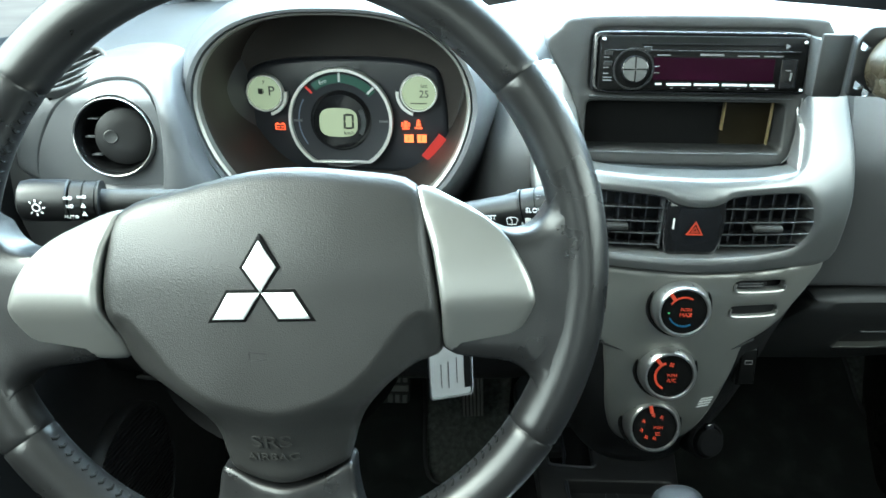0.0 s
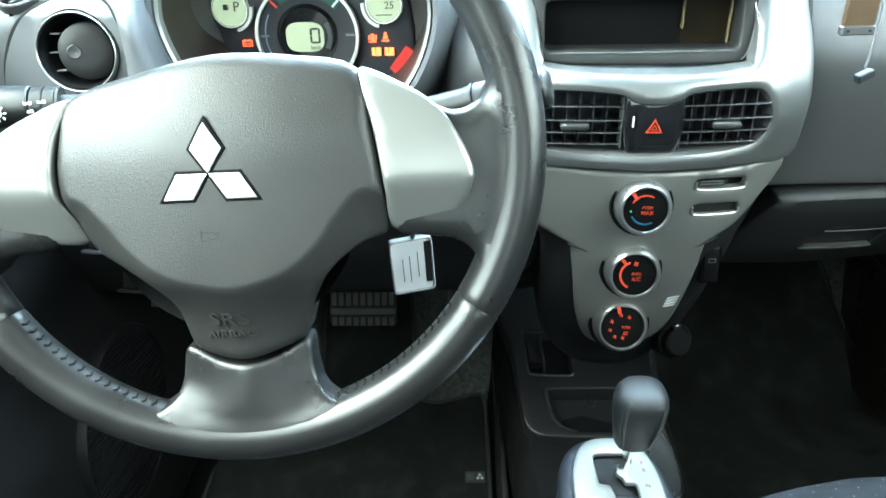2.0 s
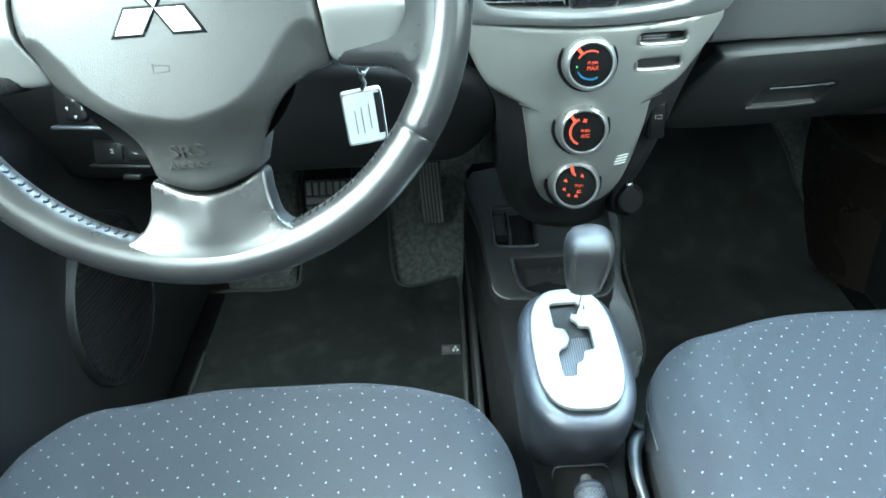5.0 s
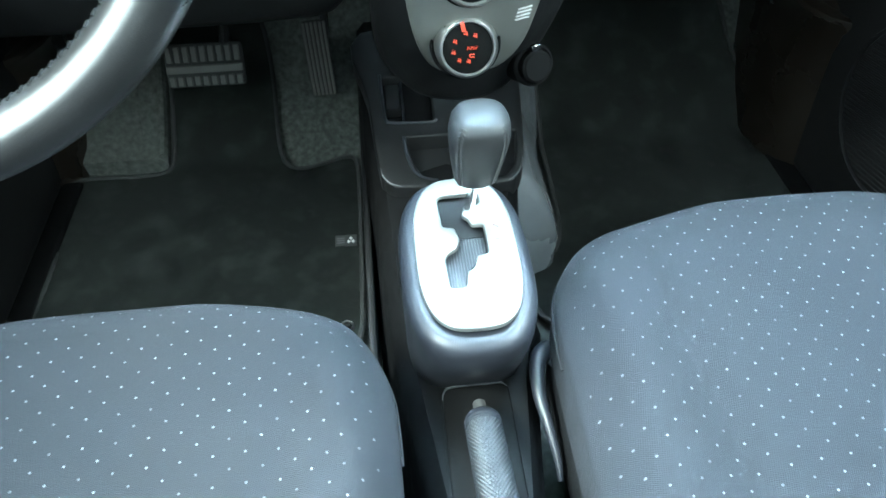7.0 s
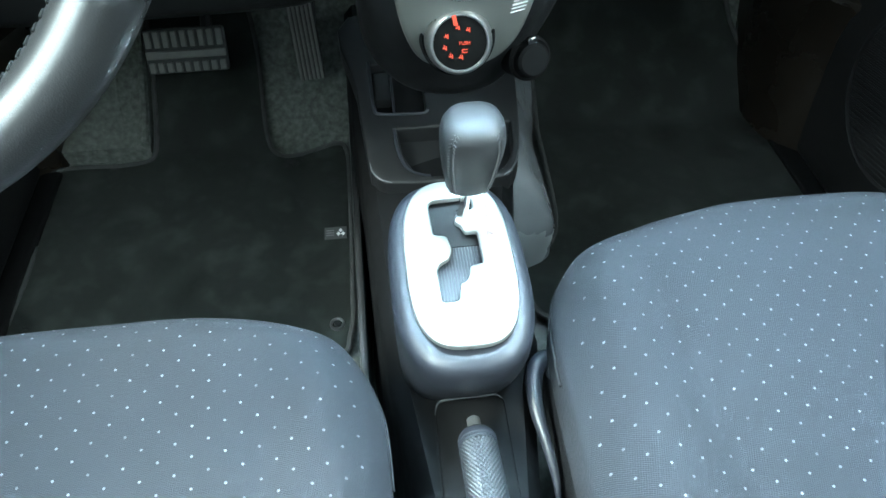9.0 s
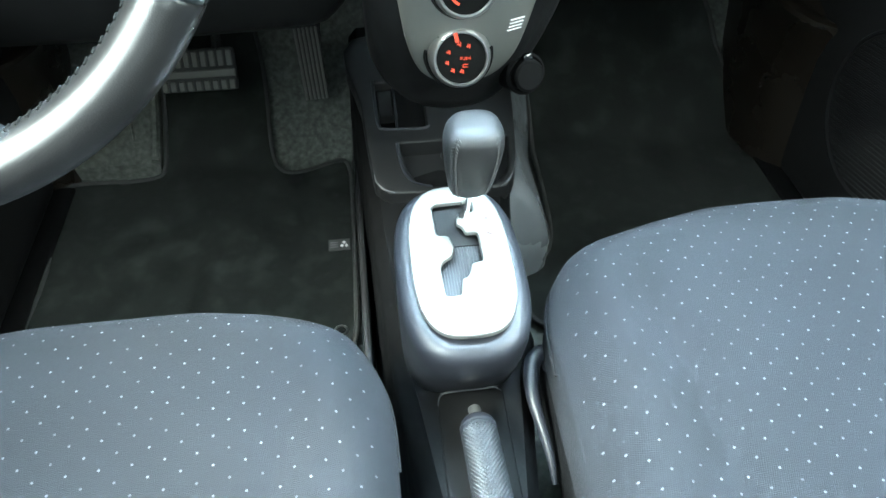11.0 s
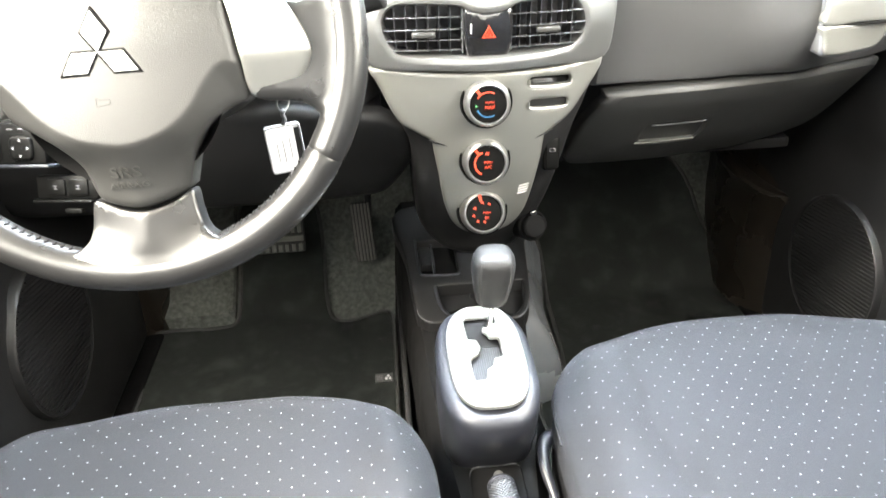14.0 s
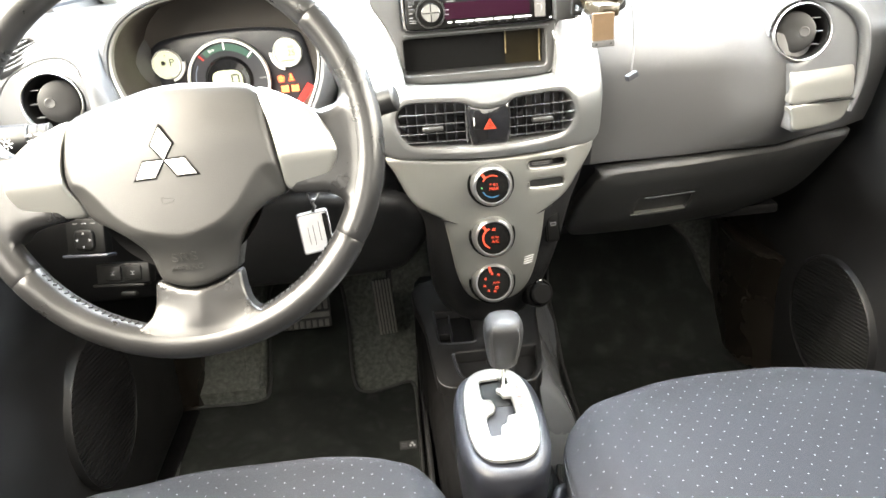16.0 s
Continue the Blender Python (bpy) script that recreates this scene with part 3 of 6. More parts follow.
    arc = lambda r0, r1, a0, a1, h=0.0042: lathe([(r0, h), (r0, h + 0.0003), (r1, h + 0.0003), (r1, h)], 16, m, (a0, a1))
    part("scale_arc", arc(0.042, 0.051, 40, 128), GREEN_INK, dial, "dim green arc")
    part("scale_arc", arc(0.046, 0.0475, 150, 215), material("blue_grey_print", (0.12, 0.14, 0.2), 0.5), dial)
    for a, c in ((90, INK), (45, INK), (135, WARN_DIM), (180, THREAD), (0, THREAD)):
        part("tick", rbox(-0.0012, 0.0012, 0.043, 0.053, 0.0046, 0.005, 0, 1, m @ Matrix.Rotation(radians(a - 90), 4, "Z")), c, dial)
    part("word", letters("Eco", 0.006, m @ Matrix.Translation((-0.018, 0.043, 0.0047)) @ Matrix.Rotation(radians(22), 4, "Z")), INK, dial)
    for x, z, text in ((-0.4262, 0.7893, "P"), (-0.2563, 0.7915, "25")):
        g = part("small_gauge", lathe([(0.0, 0.004), (0.0182, 0.004), (0.0186, 0.0)], 40, facing(x, 0.727, z)), LCD, b, "round lit gauge")
        part("ring", lathe([(0.0186, 0.0), (0.0188, 0.006), (0.0202, 0.006), (0.0211, 0.0)], 40, facing(x, 0.727, z)), LIT_RING, g)
        part("bracket", lathe([(0.0218, 0.0), (0.0218, 0.006), (0.0252, 0.006), (0.0258, 0.0)], 12, facing(x, 0.727, z), (-75, 5) if text == "P" else (175, 255)), LIT_RING, g, "curved pale trim")
        if text == "P":
            part("letter", letters("P", 0.015, facing(x, 0.727, z) @ Matrix.Translation((0.0075, 0.002, 0.0045))), LCD_INK, g)
            part("letter", letters("F", 0.005, facing(x, 0.727, z) @ Matrix.Translation((0.0, 0.012, 0.0045))), LCD_INK, g)
            part("pump_symbol", join(rbox(-0.007, -0.002, -0.001, 0.005, 0.0043, 0.0047, 0, 1), rbox(-0.0015, -0.0008, 0.0, 0.004, 0.0043, 0.0047, 0, 1)), LCD_INK, g, local=False).data.transform(WORLD[g].inverted() @ facing(x, 0.727, z) @ WORLD[g])
        else:
            part("number", letters("25", 0.011, facing(x, 0.727, z) @ Matrix.Translation((0.006, -0.001, 0.0045))), LCD_INK, g)
            part("unit", letters("km", 0.006, facing(x, 0.727, z) @ Matrix.Translation((0.006, 0.008, 0.0045))), LCD_INK, g)
            part("bar", rbox(x - 0.009, x + 0.009, 0.722, 0.7225, z - 0.0115, z - 0.0105, 0, 1), LCD_INK, g)
    def sign(kind, x, z):
        t = facing(x, 0.7285, z)
        q = lambda x0, x1, y0, y1: rbox(x0, x1, y0, y1, 0.0, 0.0008, 0, 1, t)
        if kind == "battery":
            out = [q(-0.0055, 0.0055, -0.0035, -0.0028), q(-0.0055, 0.0055, 0.0022, 0.0029), q(-0.0055, -0.0047, -0.0035, 0.0029), q(0.0047, 0.0055, -0.0035, 0.0029), q(-0.004, -0.002, 0.0029, 0.0042), q(0.002, 0.004, 0.0029, 0.0042), q(-0.0035, -0.001, -0.0008, 0.0), q(0.001, 0.0035, -0.0008, 0.0)]
        elif kind == "door":
            out = [q(-0.002, 0.002, -0.0048, 0.0045), q(-0.0048, -0.0028, -0.002, 0.003), q(0.0028, 0.0048, -0.002, 0.003), q(-0.0042, 0.0042, -0.0048, -0.0034)]
        elif kind == "belt":
            out = [lathe([(0.0, 0.0), (0.0, 0.0008), (0.0019, 0.0008), (0.0019, 0.0)], 12, t @ Matrix.Translation((0, 0.0036, 0))), q(-0.0026, 0.0026, -0.002, 0.0014), q(-0.0042, 0.0042, -0.0048, -0.003)]
        else:
            out = [q(-0.0052, -0.0012, -0.0048, 0.0042), q(-0.0006, 0.0052, -0.0048, 0.0042), q(-0.0012, -0.0006, -0.0048, -0.003)]
        part("warning_light", join(*out), AMBER if kind == "lamp" else WARN, b, "lit red warning symbol", smooth=False)
    for kind, x, z in (("battery", -0.413, 0.751), ("door", -0.2712, 0.7547), ("belt", -0.2567, 0.7555), ("lamp", -0.2676, 0.7398), ("lamp", -0.253, 0.7398)):
        sign(kind, x, z)
    part("reflector", rbox(-0.016, 0.016, -0.0065, 0.0065, -0.0005, 0.0005, 0, 1, facing(-0.2377, 0.716, 0.732) @ Matrix.Rotation(radians(52), 4, "Z")), WARN_DIM, b, "dim red glow strip")


# ---------------------------------------------------------------- centre stack
STACK_Y = [(0.40, 0.617), (0.44, 0.596), (0.48, 0.580), (0.53, 0.566), (0.58, 0.5555), (0.63, 0.550), (0.67, 0.547), (0.72, 0.540), (0.75, 0.548), (0.78, 0.562), (0.83, 0.590)]


def stack_y(x, z):
    return smooth_table(z, STACK_Y) + 1.7 * x * x


def louvre_vent(x0, x1, inner):
    """Thin level slats in front of upright vanes; the outer end is rounded."""
    cx = (x0 + x1) / 2
    v = thing("air_vent", (cx, 0.575, 0.71), "black louvred centre air vent in a silver surround", "air vent", "centre air vents")
    part("back", rbox(x0 - 0.004, x1 + 0.004, 0.60, 0.604, 0.682, 0.744, 0.001, 1), BLACK, v)
    face = lambda x: 0.553 + 0.55 * x * x
    for i, z in enumerate((0.7272, 0.7138, 0.702, 0.691)):
        out = (0.003, 0.0, 0.002, 0.009)[i]
        a, b = (x0 + out, x1) if inner > 0 else (x0, x1 - out)
        xs = [a + (b - a) * k / 10 for k in range(11)]
        part("slat", loft([[(x, face(x) + 0.0006, z - 0.0006), (x, face(x), z), (x, face(x) + 0.0006, z + 0.0006), (x, face(x) + 0.010, z + 0.0004), (x, face(x) + 0.010, z - 0.0006)] for x in xs]), GLOSS, v)
        part("slat_edge", tube([(x, face(x) - 0.0003, z + 0.0002) for x in xs], 0.0007, 6), SLAT, v, "pale front edge")
    for k in range(1, 7):
        x = x0 + (x1 - x0) * k / 7
        part("vane", rbox(x - 0.0007, x + 0.0007, face(x) + 0.011, face(x) + 0.03, 0.684, 0.743, 0, 1), CONSOLE, v)
    e = x1 if inner > 0 else x0
    part("end_post", rbox(e - 0.0008, e + 0.0008, face(e) - 0.001, face(e) + 0.012, 0.687, 0.737, 0.0005, 1), SLAT, v, "pale inner end")
    z = 0.7085
    part("tab", rbox(cx - 0.0135, cx + 0.0135, face(cx) - 0.005, face(cx) + 0.006, z - 0.0034, z + 0.0034, 0.0025, 3), LOWER, v, "small dark thumb tab")


def control_knob(z, marks):
    y = stack_y(0, z)
    back = 8 if z > 0.5 else 16
    k = thing("climate_knob", (0, y, z), "round climate knob with a satin metal ring and red lit symbols", "knob", "climate knobs")
    base = facing(0, y - 0.002, z, back) @ Matrix.Scale({"heat": 0.915, "fan": 0.95}.get(marks, 1.0), 4)
    part("socket", lathe([(0.0342, -0.006), (0.0338, 0.0002), (0.0325, 0.0004), (0.0305, -0.001), (0.0298, -0.006)], 48, base), BLACK, k, "dark gap round the knob")
    part("ring", lathe([(0.0303, -0.006), (0.0301, 0.006), (0.0291, 0.0125), (0.0275, 0.0166), (0.0258, 0.0184), (0.0244, 0.0184), (0.0236, 0.0166)], 56, base), RING, k, "brushed metal drum")
    m = base @ Matrix.Translation((0, 0, 0.004))
    part("face", lathe([(0.0, 0.0122), (0.015, 0.0122), (0.0238, 0.0116)], 40, m), FACE_BLACK, k, "black face")
    arc = lambda r0, r1, a0, a1: lathe([(r0, 0.0124), (r0, 0.0128), (r1, 0.0128), (r1, 0.0124)], 14, m, (a0, a1))
    txt = lambda s, size, x, yy: letters(s, size, m @ Matrix.Translation((x, yy, 0.0127)), 0.0002)
    part("pointer", rbox(-0.0018, 0.0018, 0.0165, 0.0252, 0.0128, 0.0148, 0, 1, m @ Matrix.Rotation(radians(38 if marks != "air" else 12), 4, "Z")), RED_INK, k, "red pointer line")
    if marks == "heat":
        part("scale", arc(0.0148, 0.0166, 60, 150), RED_INK, k)
        part("scale", arc(0.0148, 0.0166, 205, 300), BLUE_INK, k)
        part("indicator", lathe([(0.0, 0.0129), (0.0011, 0.0128), (0.0011, 0.0122)], 12, m @ Matrix.Rotation(radians(185), 4, "Z") @ Matrix.Translation((0.0155, 0, 0))), GREEN_DOT, k, "small green indicator")
        part("word", txt("PUSH", 0.0048, 0.002, 0.0025), RED_INK, k)
        part("word", txt("MAX", 0.0062, 0.002, -0.0035), RED_INK, k)
    elif marks == "fan":
        part("scale", arc(0.0142, 0.0166, 110, 245), RED_INK, k)
        part("word", txt("PUSH", 0.0045, 0.002, 0.001), RED_INK, k)
        part("word", txt("A/C", 0.0062, 0.002, -0.005), RED_INK, k)
        for a in range(4):
            part("fan_symbol", rbox(-0.0008, 0.0008, 0.0006, 0.0028, 0.0124, 0.0128, 0, 1, m @ Matrix.Translation((0.001, 0.013, 0)) @ Matrix.Rotation(radians(90 * a + 30), 4, "Z")), RED_INK, k)
    else:
        part("word", txt("PUSH", 0.0042, 0.004, 0.0), RED_INK, k)
        for a, r in ((95, 0.0135), (55, 0.0135), (150, 0.013), (195, 0.0135), (235, 0.0135), (275, 0.0125)):
            mm = m @ Matrix.Rotation(radians(a), 4, "Z") @ Matrix.Translation((r, 0, 0)) @ Matrix.Rotation(radians(-a), 4, "Z")
            part("air_symbol", join(rbox(-0.0024, 0.0006, -0.0006, 0.0006, 0.0124, 0.0128, 0, 1, mm), rbox(0.0002, 0.0012, -0.0018, 0.002, 0.0124, 0.0128, 0, 1, mm), rbox(-0.0014, -0.0006, 0.001, 0.0026, 0.0124, 0.0128, 0, 1, mm)), RED_INK, k)
        part("defrost_symbol", join(rbox(0.0015, 0.0065, -0.006, -0.0052, 0.0124, 0.0128, 0, 1, m), rbox(0.0015, 0.0065, -0.0085, -0.0077, 0.0124, 0.0128, 0, 1, m), rbox(0.0015, 0.0023, -0.0085, -0.0052, 0.0124, 0.0128, 0, 1, m)), RED_INK, k)
    for a in (0, 60, -60):
        part("index_mark", rbox(-0.0009, 0.0009, 0.0262, 0.0292, 0.002, 0.0095, 0, 1, m @ Matrix.Rotation(radians(a - 15), 4, "Z")), DARK, k)


def centre_stack():
    s = thing("centre_stack", (0, 0.6, 0.42), "satin silver centre stack trim with climate controls", "centre stack")
    lower = outline([(0.147, 0.664), (0.121, 0.617), (0.106, 0.5975), (0.088, 0.5845), (0.0785, 0.5785), (0.0755, 0.571), (0.0735, 0.545), (0.068, 0.505), (0.058, 0.458), (0.040, 0.430), (0.012, 0.419), (-0.012, 0.421), (-0.036, 0.441),
                     (-0.050, 0.482), (-0.058, 0.535), (-0.0625, 0.562), (-0.0645, 0.574), (-0.068, 0.5795), (-0.083, 0.588), (-0.105, 0.604), (-0.124, 0.645), (-0.131, 0.668), (-0.06, 0.6655), (0.02, 0.6635), (0.09, 0.6635)], 4)
    SLOTS = ((0.0785, 0.6465, 0.026), (0.0775, 0.6185, 0.0245))
    lean = lambda x, z, w, h: [(a, b - 0.07 * (a - x)) for a, b in superellipse(x, z, w, h, 5, 28)]
    slots = [lean(x, z, w, 0.0052) for x, z, w in SLOTS]
    part("lower_fascia", sheet(lower, slots, 0.008, lambda u, v, w: (u, stack_y(u, v) + rounded(w, 0.005), v), (0, 0.012, 0), 0.005), SATIN, s, "satin grey lower fascia")
    # dark tapering lines drawn for the shadow where the wings meet the neck
    for a, b in (((-0.068, 0.5795), (-0.046, 0.572)), ((0.086, 0.583), (0.063, 0.5745))):
        part("crease", tube([(a[0] + (b[0] - a[0]) * k / 6, stack_y(a[0] + (b[0] - a[0]) * k / 6, a[1]) - 0.0004, a[1] + (b[1] - a[1]) * k / 6) for k in range(7)], lambda t: 0.0016 * (1 - t) + 0.0002, 6), DARK, s)
    for n, (x, z, w) in enumerate(SLOTS):
        part("slot_well", sheet(lean(x, z, w + 0.003, 0.008), [], 0.01, lambda u, v, d: (u, stack_y(u, v) + 0.010, v), (0, 0.003, 0)), BLACK, s)
        part("slot_lip", tube([(a, stack_y(a, b) - 0.0003, b) for a, b in (lean(x, z, w + 0.0012, 0.0062) * 2)[13:29]], 0.0013, 6), SILVER, s)
        if n == 0:
            part("indicator_plate", sheet(lean(x - 0.008, z + 0.0002, 0.0165, 0.0036), [], 0.01, lambda u, v, d: (u, stack_y(u, v) + 0.005, v), (0, 0.003, 0)), DARK, s, "dark indicator plate")
            for r in (0.0014, -0.0014):
                part("print_bar", tube([(a, stack_y(a, z) + 0.0048, z + r - 0.07 * (a - x)) for a in np.linspace(x - 0.021, x + 0.004, 6)], 0.0006, 4), THREAD, s)
    inner = [(-0.108, 0.84), (-0.104, 0.80), (-0.1, 0.772), (-0.09, 0.76), (0.0, 0.7575), (0.082, 0.7585), (0.0935, 0.766), (0.097, 0.79), (0.0985, 0.8245)]
    upper = outline([(0.144, 0.8255), (0.153, 0.80), (0.158, 0.76), (0.157, 0.71), (0.148, 0.667), (0.09, 0.6665), (0.02, 0.6665), (-0.06, 0.6685), (-0.131, 0.671), (-0.141, 0.71), (-0.146, 0.76), (-0.146, 0.80), (-0.141, 0.842)] + inner, 4)
    hole = outline([(-0.114, 0.722), (-0.105, 0.736), (-0.085, 0.740), (-0.035, 0.7385), (-0.018, 0.732), (0.002, 0.729), (0.022, 0.732), (0.038, 0.7385), (0.085, 0.7395), (0.105, 0.734), (0.1135, 0.712), (0.106, 0.695), (0.085, 0.6875), (0.0, 0.684), (-0.085, 0.687), (-0.106, 0.697)], 5)

    def crown(u, v, w):
        """The surround rises to a soft crest and slopes in towards the radio."""
        e = gap((u, v), inner) if v > 0.73 else 1.0
        wide = 0.0085 + 0.006 * smooth_step((v - 0.757) / 0.02)
        return (u, stack_y(u, v) - 0.004 + rounded(w, 0.003) + 1.2 * rounded(gap((u, v), hole), 0.009) + 0.7 * rounded(e, wide), v)
    part("upper_fascia", sheet(upper, [hole], 0.0045, crown, (0, 0.02, 0), 0.008), SURROUND, s, "bright silver upper surround")
    part("vent_well", sheet(hole, [], 0.02, lambda u, v, w: (u, stack_y(u, v) + 0.045, v), (0, 0.004, 0)), BLACK, s)
    # dark flanks behind the fascia
    rows = []
    for z, hw, y0 in ((0.42, 0.05, 0.65), (0.45, 0.064, 0.62), (0.5, 0.075, 0.605), (0.56, 0.083, 0.595), (0.62, 0.105, 0.592), (0.67, 0.135, 0.573), (0.745, 0.14, 0.585)):
        rows.append([(hw * c, y0 + 0.012 + 0.24 * q, z) for c, q in ((-1, 0.08), (-0.96, 0.03), (-0.5, 0.0), (0.5, 0.0), (0.96, 0.03), (1, 0.08), (1.02, 0.6), (-1.02, 0.6))])
    part("flank", loft(rows), DARK, s, "dark plastic flanks")
    shell_line = outline([(-0.122, 0.632), (-0.101, 0.592), (-0.09, 0.56), (-0.088, 0.50), (-0.085, 0.445), (-0.07, 0.405), (-0.04, 0.378), (0.008, 0.37), (0.05, 0.38), (0.074, 0.412), (0.094, 0.47), (0.108, 0.525), (0.12, 0.575), (0.136, 0.618), (0.13, 0.64), (0.0, 0.645), (-0.115, 0.645)], 4)
    part("flank_shell", sheet(shell_line, [], 0.009, lambda u, v, w: (u, stack_y(u, v) + 0.005 + rounded(w, 0.022), v), (0, 0.06, 0), 0.022), DARK, s, "rounded dark shell round the lower stack")
    louvre_vent(-0.114, -0.0265, 1)
    louvre_vent(0.0285, 0.114, -1)
    haz = thing("hazard_switch", (0.002, 0.535, 0.71), "gloss black hazard switch panel with a red triangle", "switch")
    part("panel", sheet(outline([(-0.022, 0.685), (-0.024, 0.738), (0.0, 0.732), (0.027, 0.738), (0.026, 0.685), (0.0, 0.683)], 4), [], 0.01, lambda u, v, w: (u, stack_y(u, v) + 0.004 + rounded(w, 0.003), v), (0, 0.02, 0), 0.003), GLOSS, haz)
    t = facing(0.002, stack_y(0, 0.71) + 0.0035, 0.709, 0)
    part("triangle", lathe([(0.0062, 0.0), (0.0062, 0.0006), (0.0092, 0.0006), (0.0092, 0.0)], 3, t @ Matrix.Rotation(radians(90), 4, "Z")), RED_INK, haz, "red outlined triangle", smooth=False)
    part("triangle", lathe([(0.0022, 0.0), (0.0022, 0.0006), (0.004, 0.0006), (0.004, 0.0)], 3, t @ Matrix.Rotation(radians(90), 4, "Z")), RED_INK, haz, smooth=False)
    # pale strip drawn for a glint at the side of the gloss panel
    part("glint_strip", rbox(-0.0185, -0.0172, stack_y(0, 0.715) + 0.003, stack_y(0, 0.715) + 0.005, 0.71, 0.72, 0, 1), INK, haz)
    control_knob(0.629, "heat")
    control_knob(0.5505, "fan")
    control_knob(0.468, "air")
    mark = thing("vent_symbol", (0.052, 0.57, 0.5), "four white slanted dashes printed on the fascia", "symbol")
    for i in range(4):
        z = 0.4925 + i * 0.0042
        part("dash", rbox(-0.0066, 0.0066, -0.00055, 0.00055, 0.0, 0.0005, 0, 1, facing(0.052 + 0.0006 * i, stack_y(0.052, z) - 0.0004, z, 10) @ Matrix.Rotation(radians(12), 4, "Z")), INK, mark)
    fog = thing("rocker_switch", (0.086, 0.58, 0.55), "black rocker switch on the flank of the stack", "switch")
    mf = facing(0.0885, stack_y(0.0885, 0.546) + 0.002, 0.546, 8, 4)
    part("frame", rbox(-0.0108, 0.0108, -0.0225, 0.0225, -0.03, 0.0012, 0.0035, 3, mf), BLACK, fog)
    part("button", rbox(-0.0092, 0.0092, -0.0205, 0.0205, 0.0, 0.0035, 0.003, 3, mf), FACE_BLACK, fog)
    part("symbol", join(rbox(-0.004, 0.004, 0.003, 0.0036, 0.004, 0.0044, 0, 1, mf), rbox(-0.004, 0.004, 0.007, 0.0076, 0.004, 0.0044, 0, 1, mf), rbox(-0.004, -0.0034, 0.003, 0.0076, 0.004, 0.0044, 0, 1, mf), rbox(0.0034, 0.004, 0.003, 0.0076, 0.004, 0.0044, 0, 1, mf)), THREAD, fog)
    plug = thing("power_socket", (0.08, 0.605, 0.42), "round black power socket with a cap below the stack", "socket")
    mp = facing(0.0735, 0.606, 0.427, 18, 14) @ Matrix.Scale(1.02, 4)
    part("collar", lathe([(0.022, -0.03), (0.0215, 0.0), (0.019, 0.003), (0.017, 0.002)], 32, mp), BLACK, plug)
    part("cap", lathe([(0.0, 0.012), (0.0135, 0.0115), (0.016, 0.009), (0.0165, -0.01)], 32, mp), BLACK, plug)
    part("tab", rbox(-0.005, 0.005, 0.014, 0.022, 0.003, 0.01, 0.002, 2, mp), GLOSS, plug)


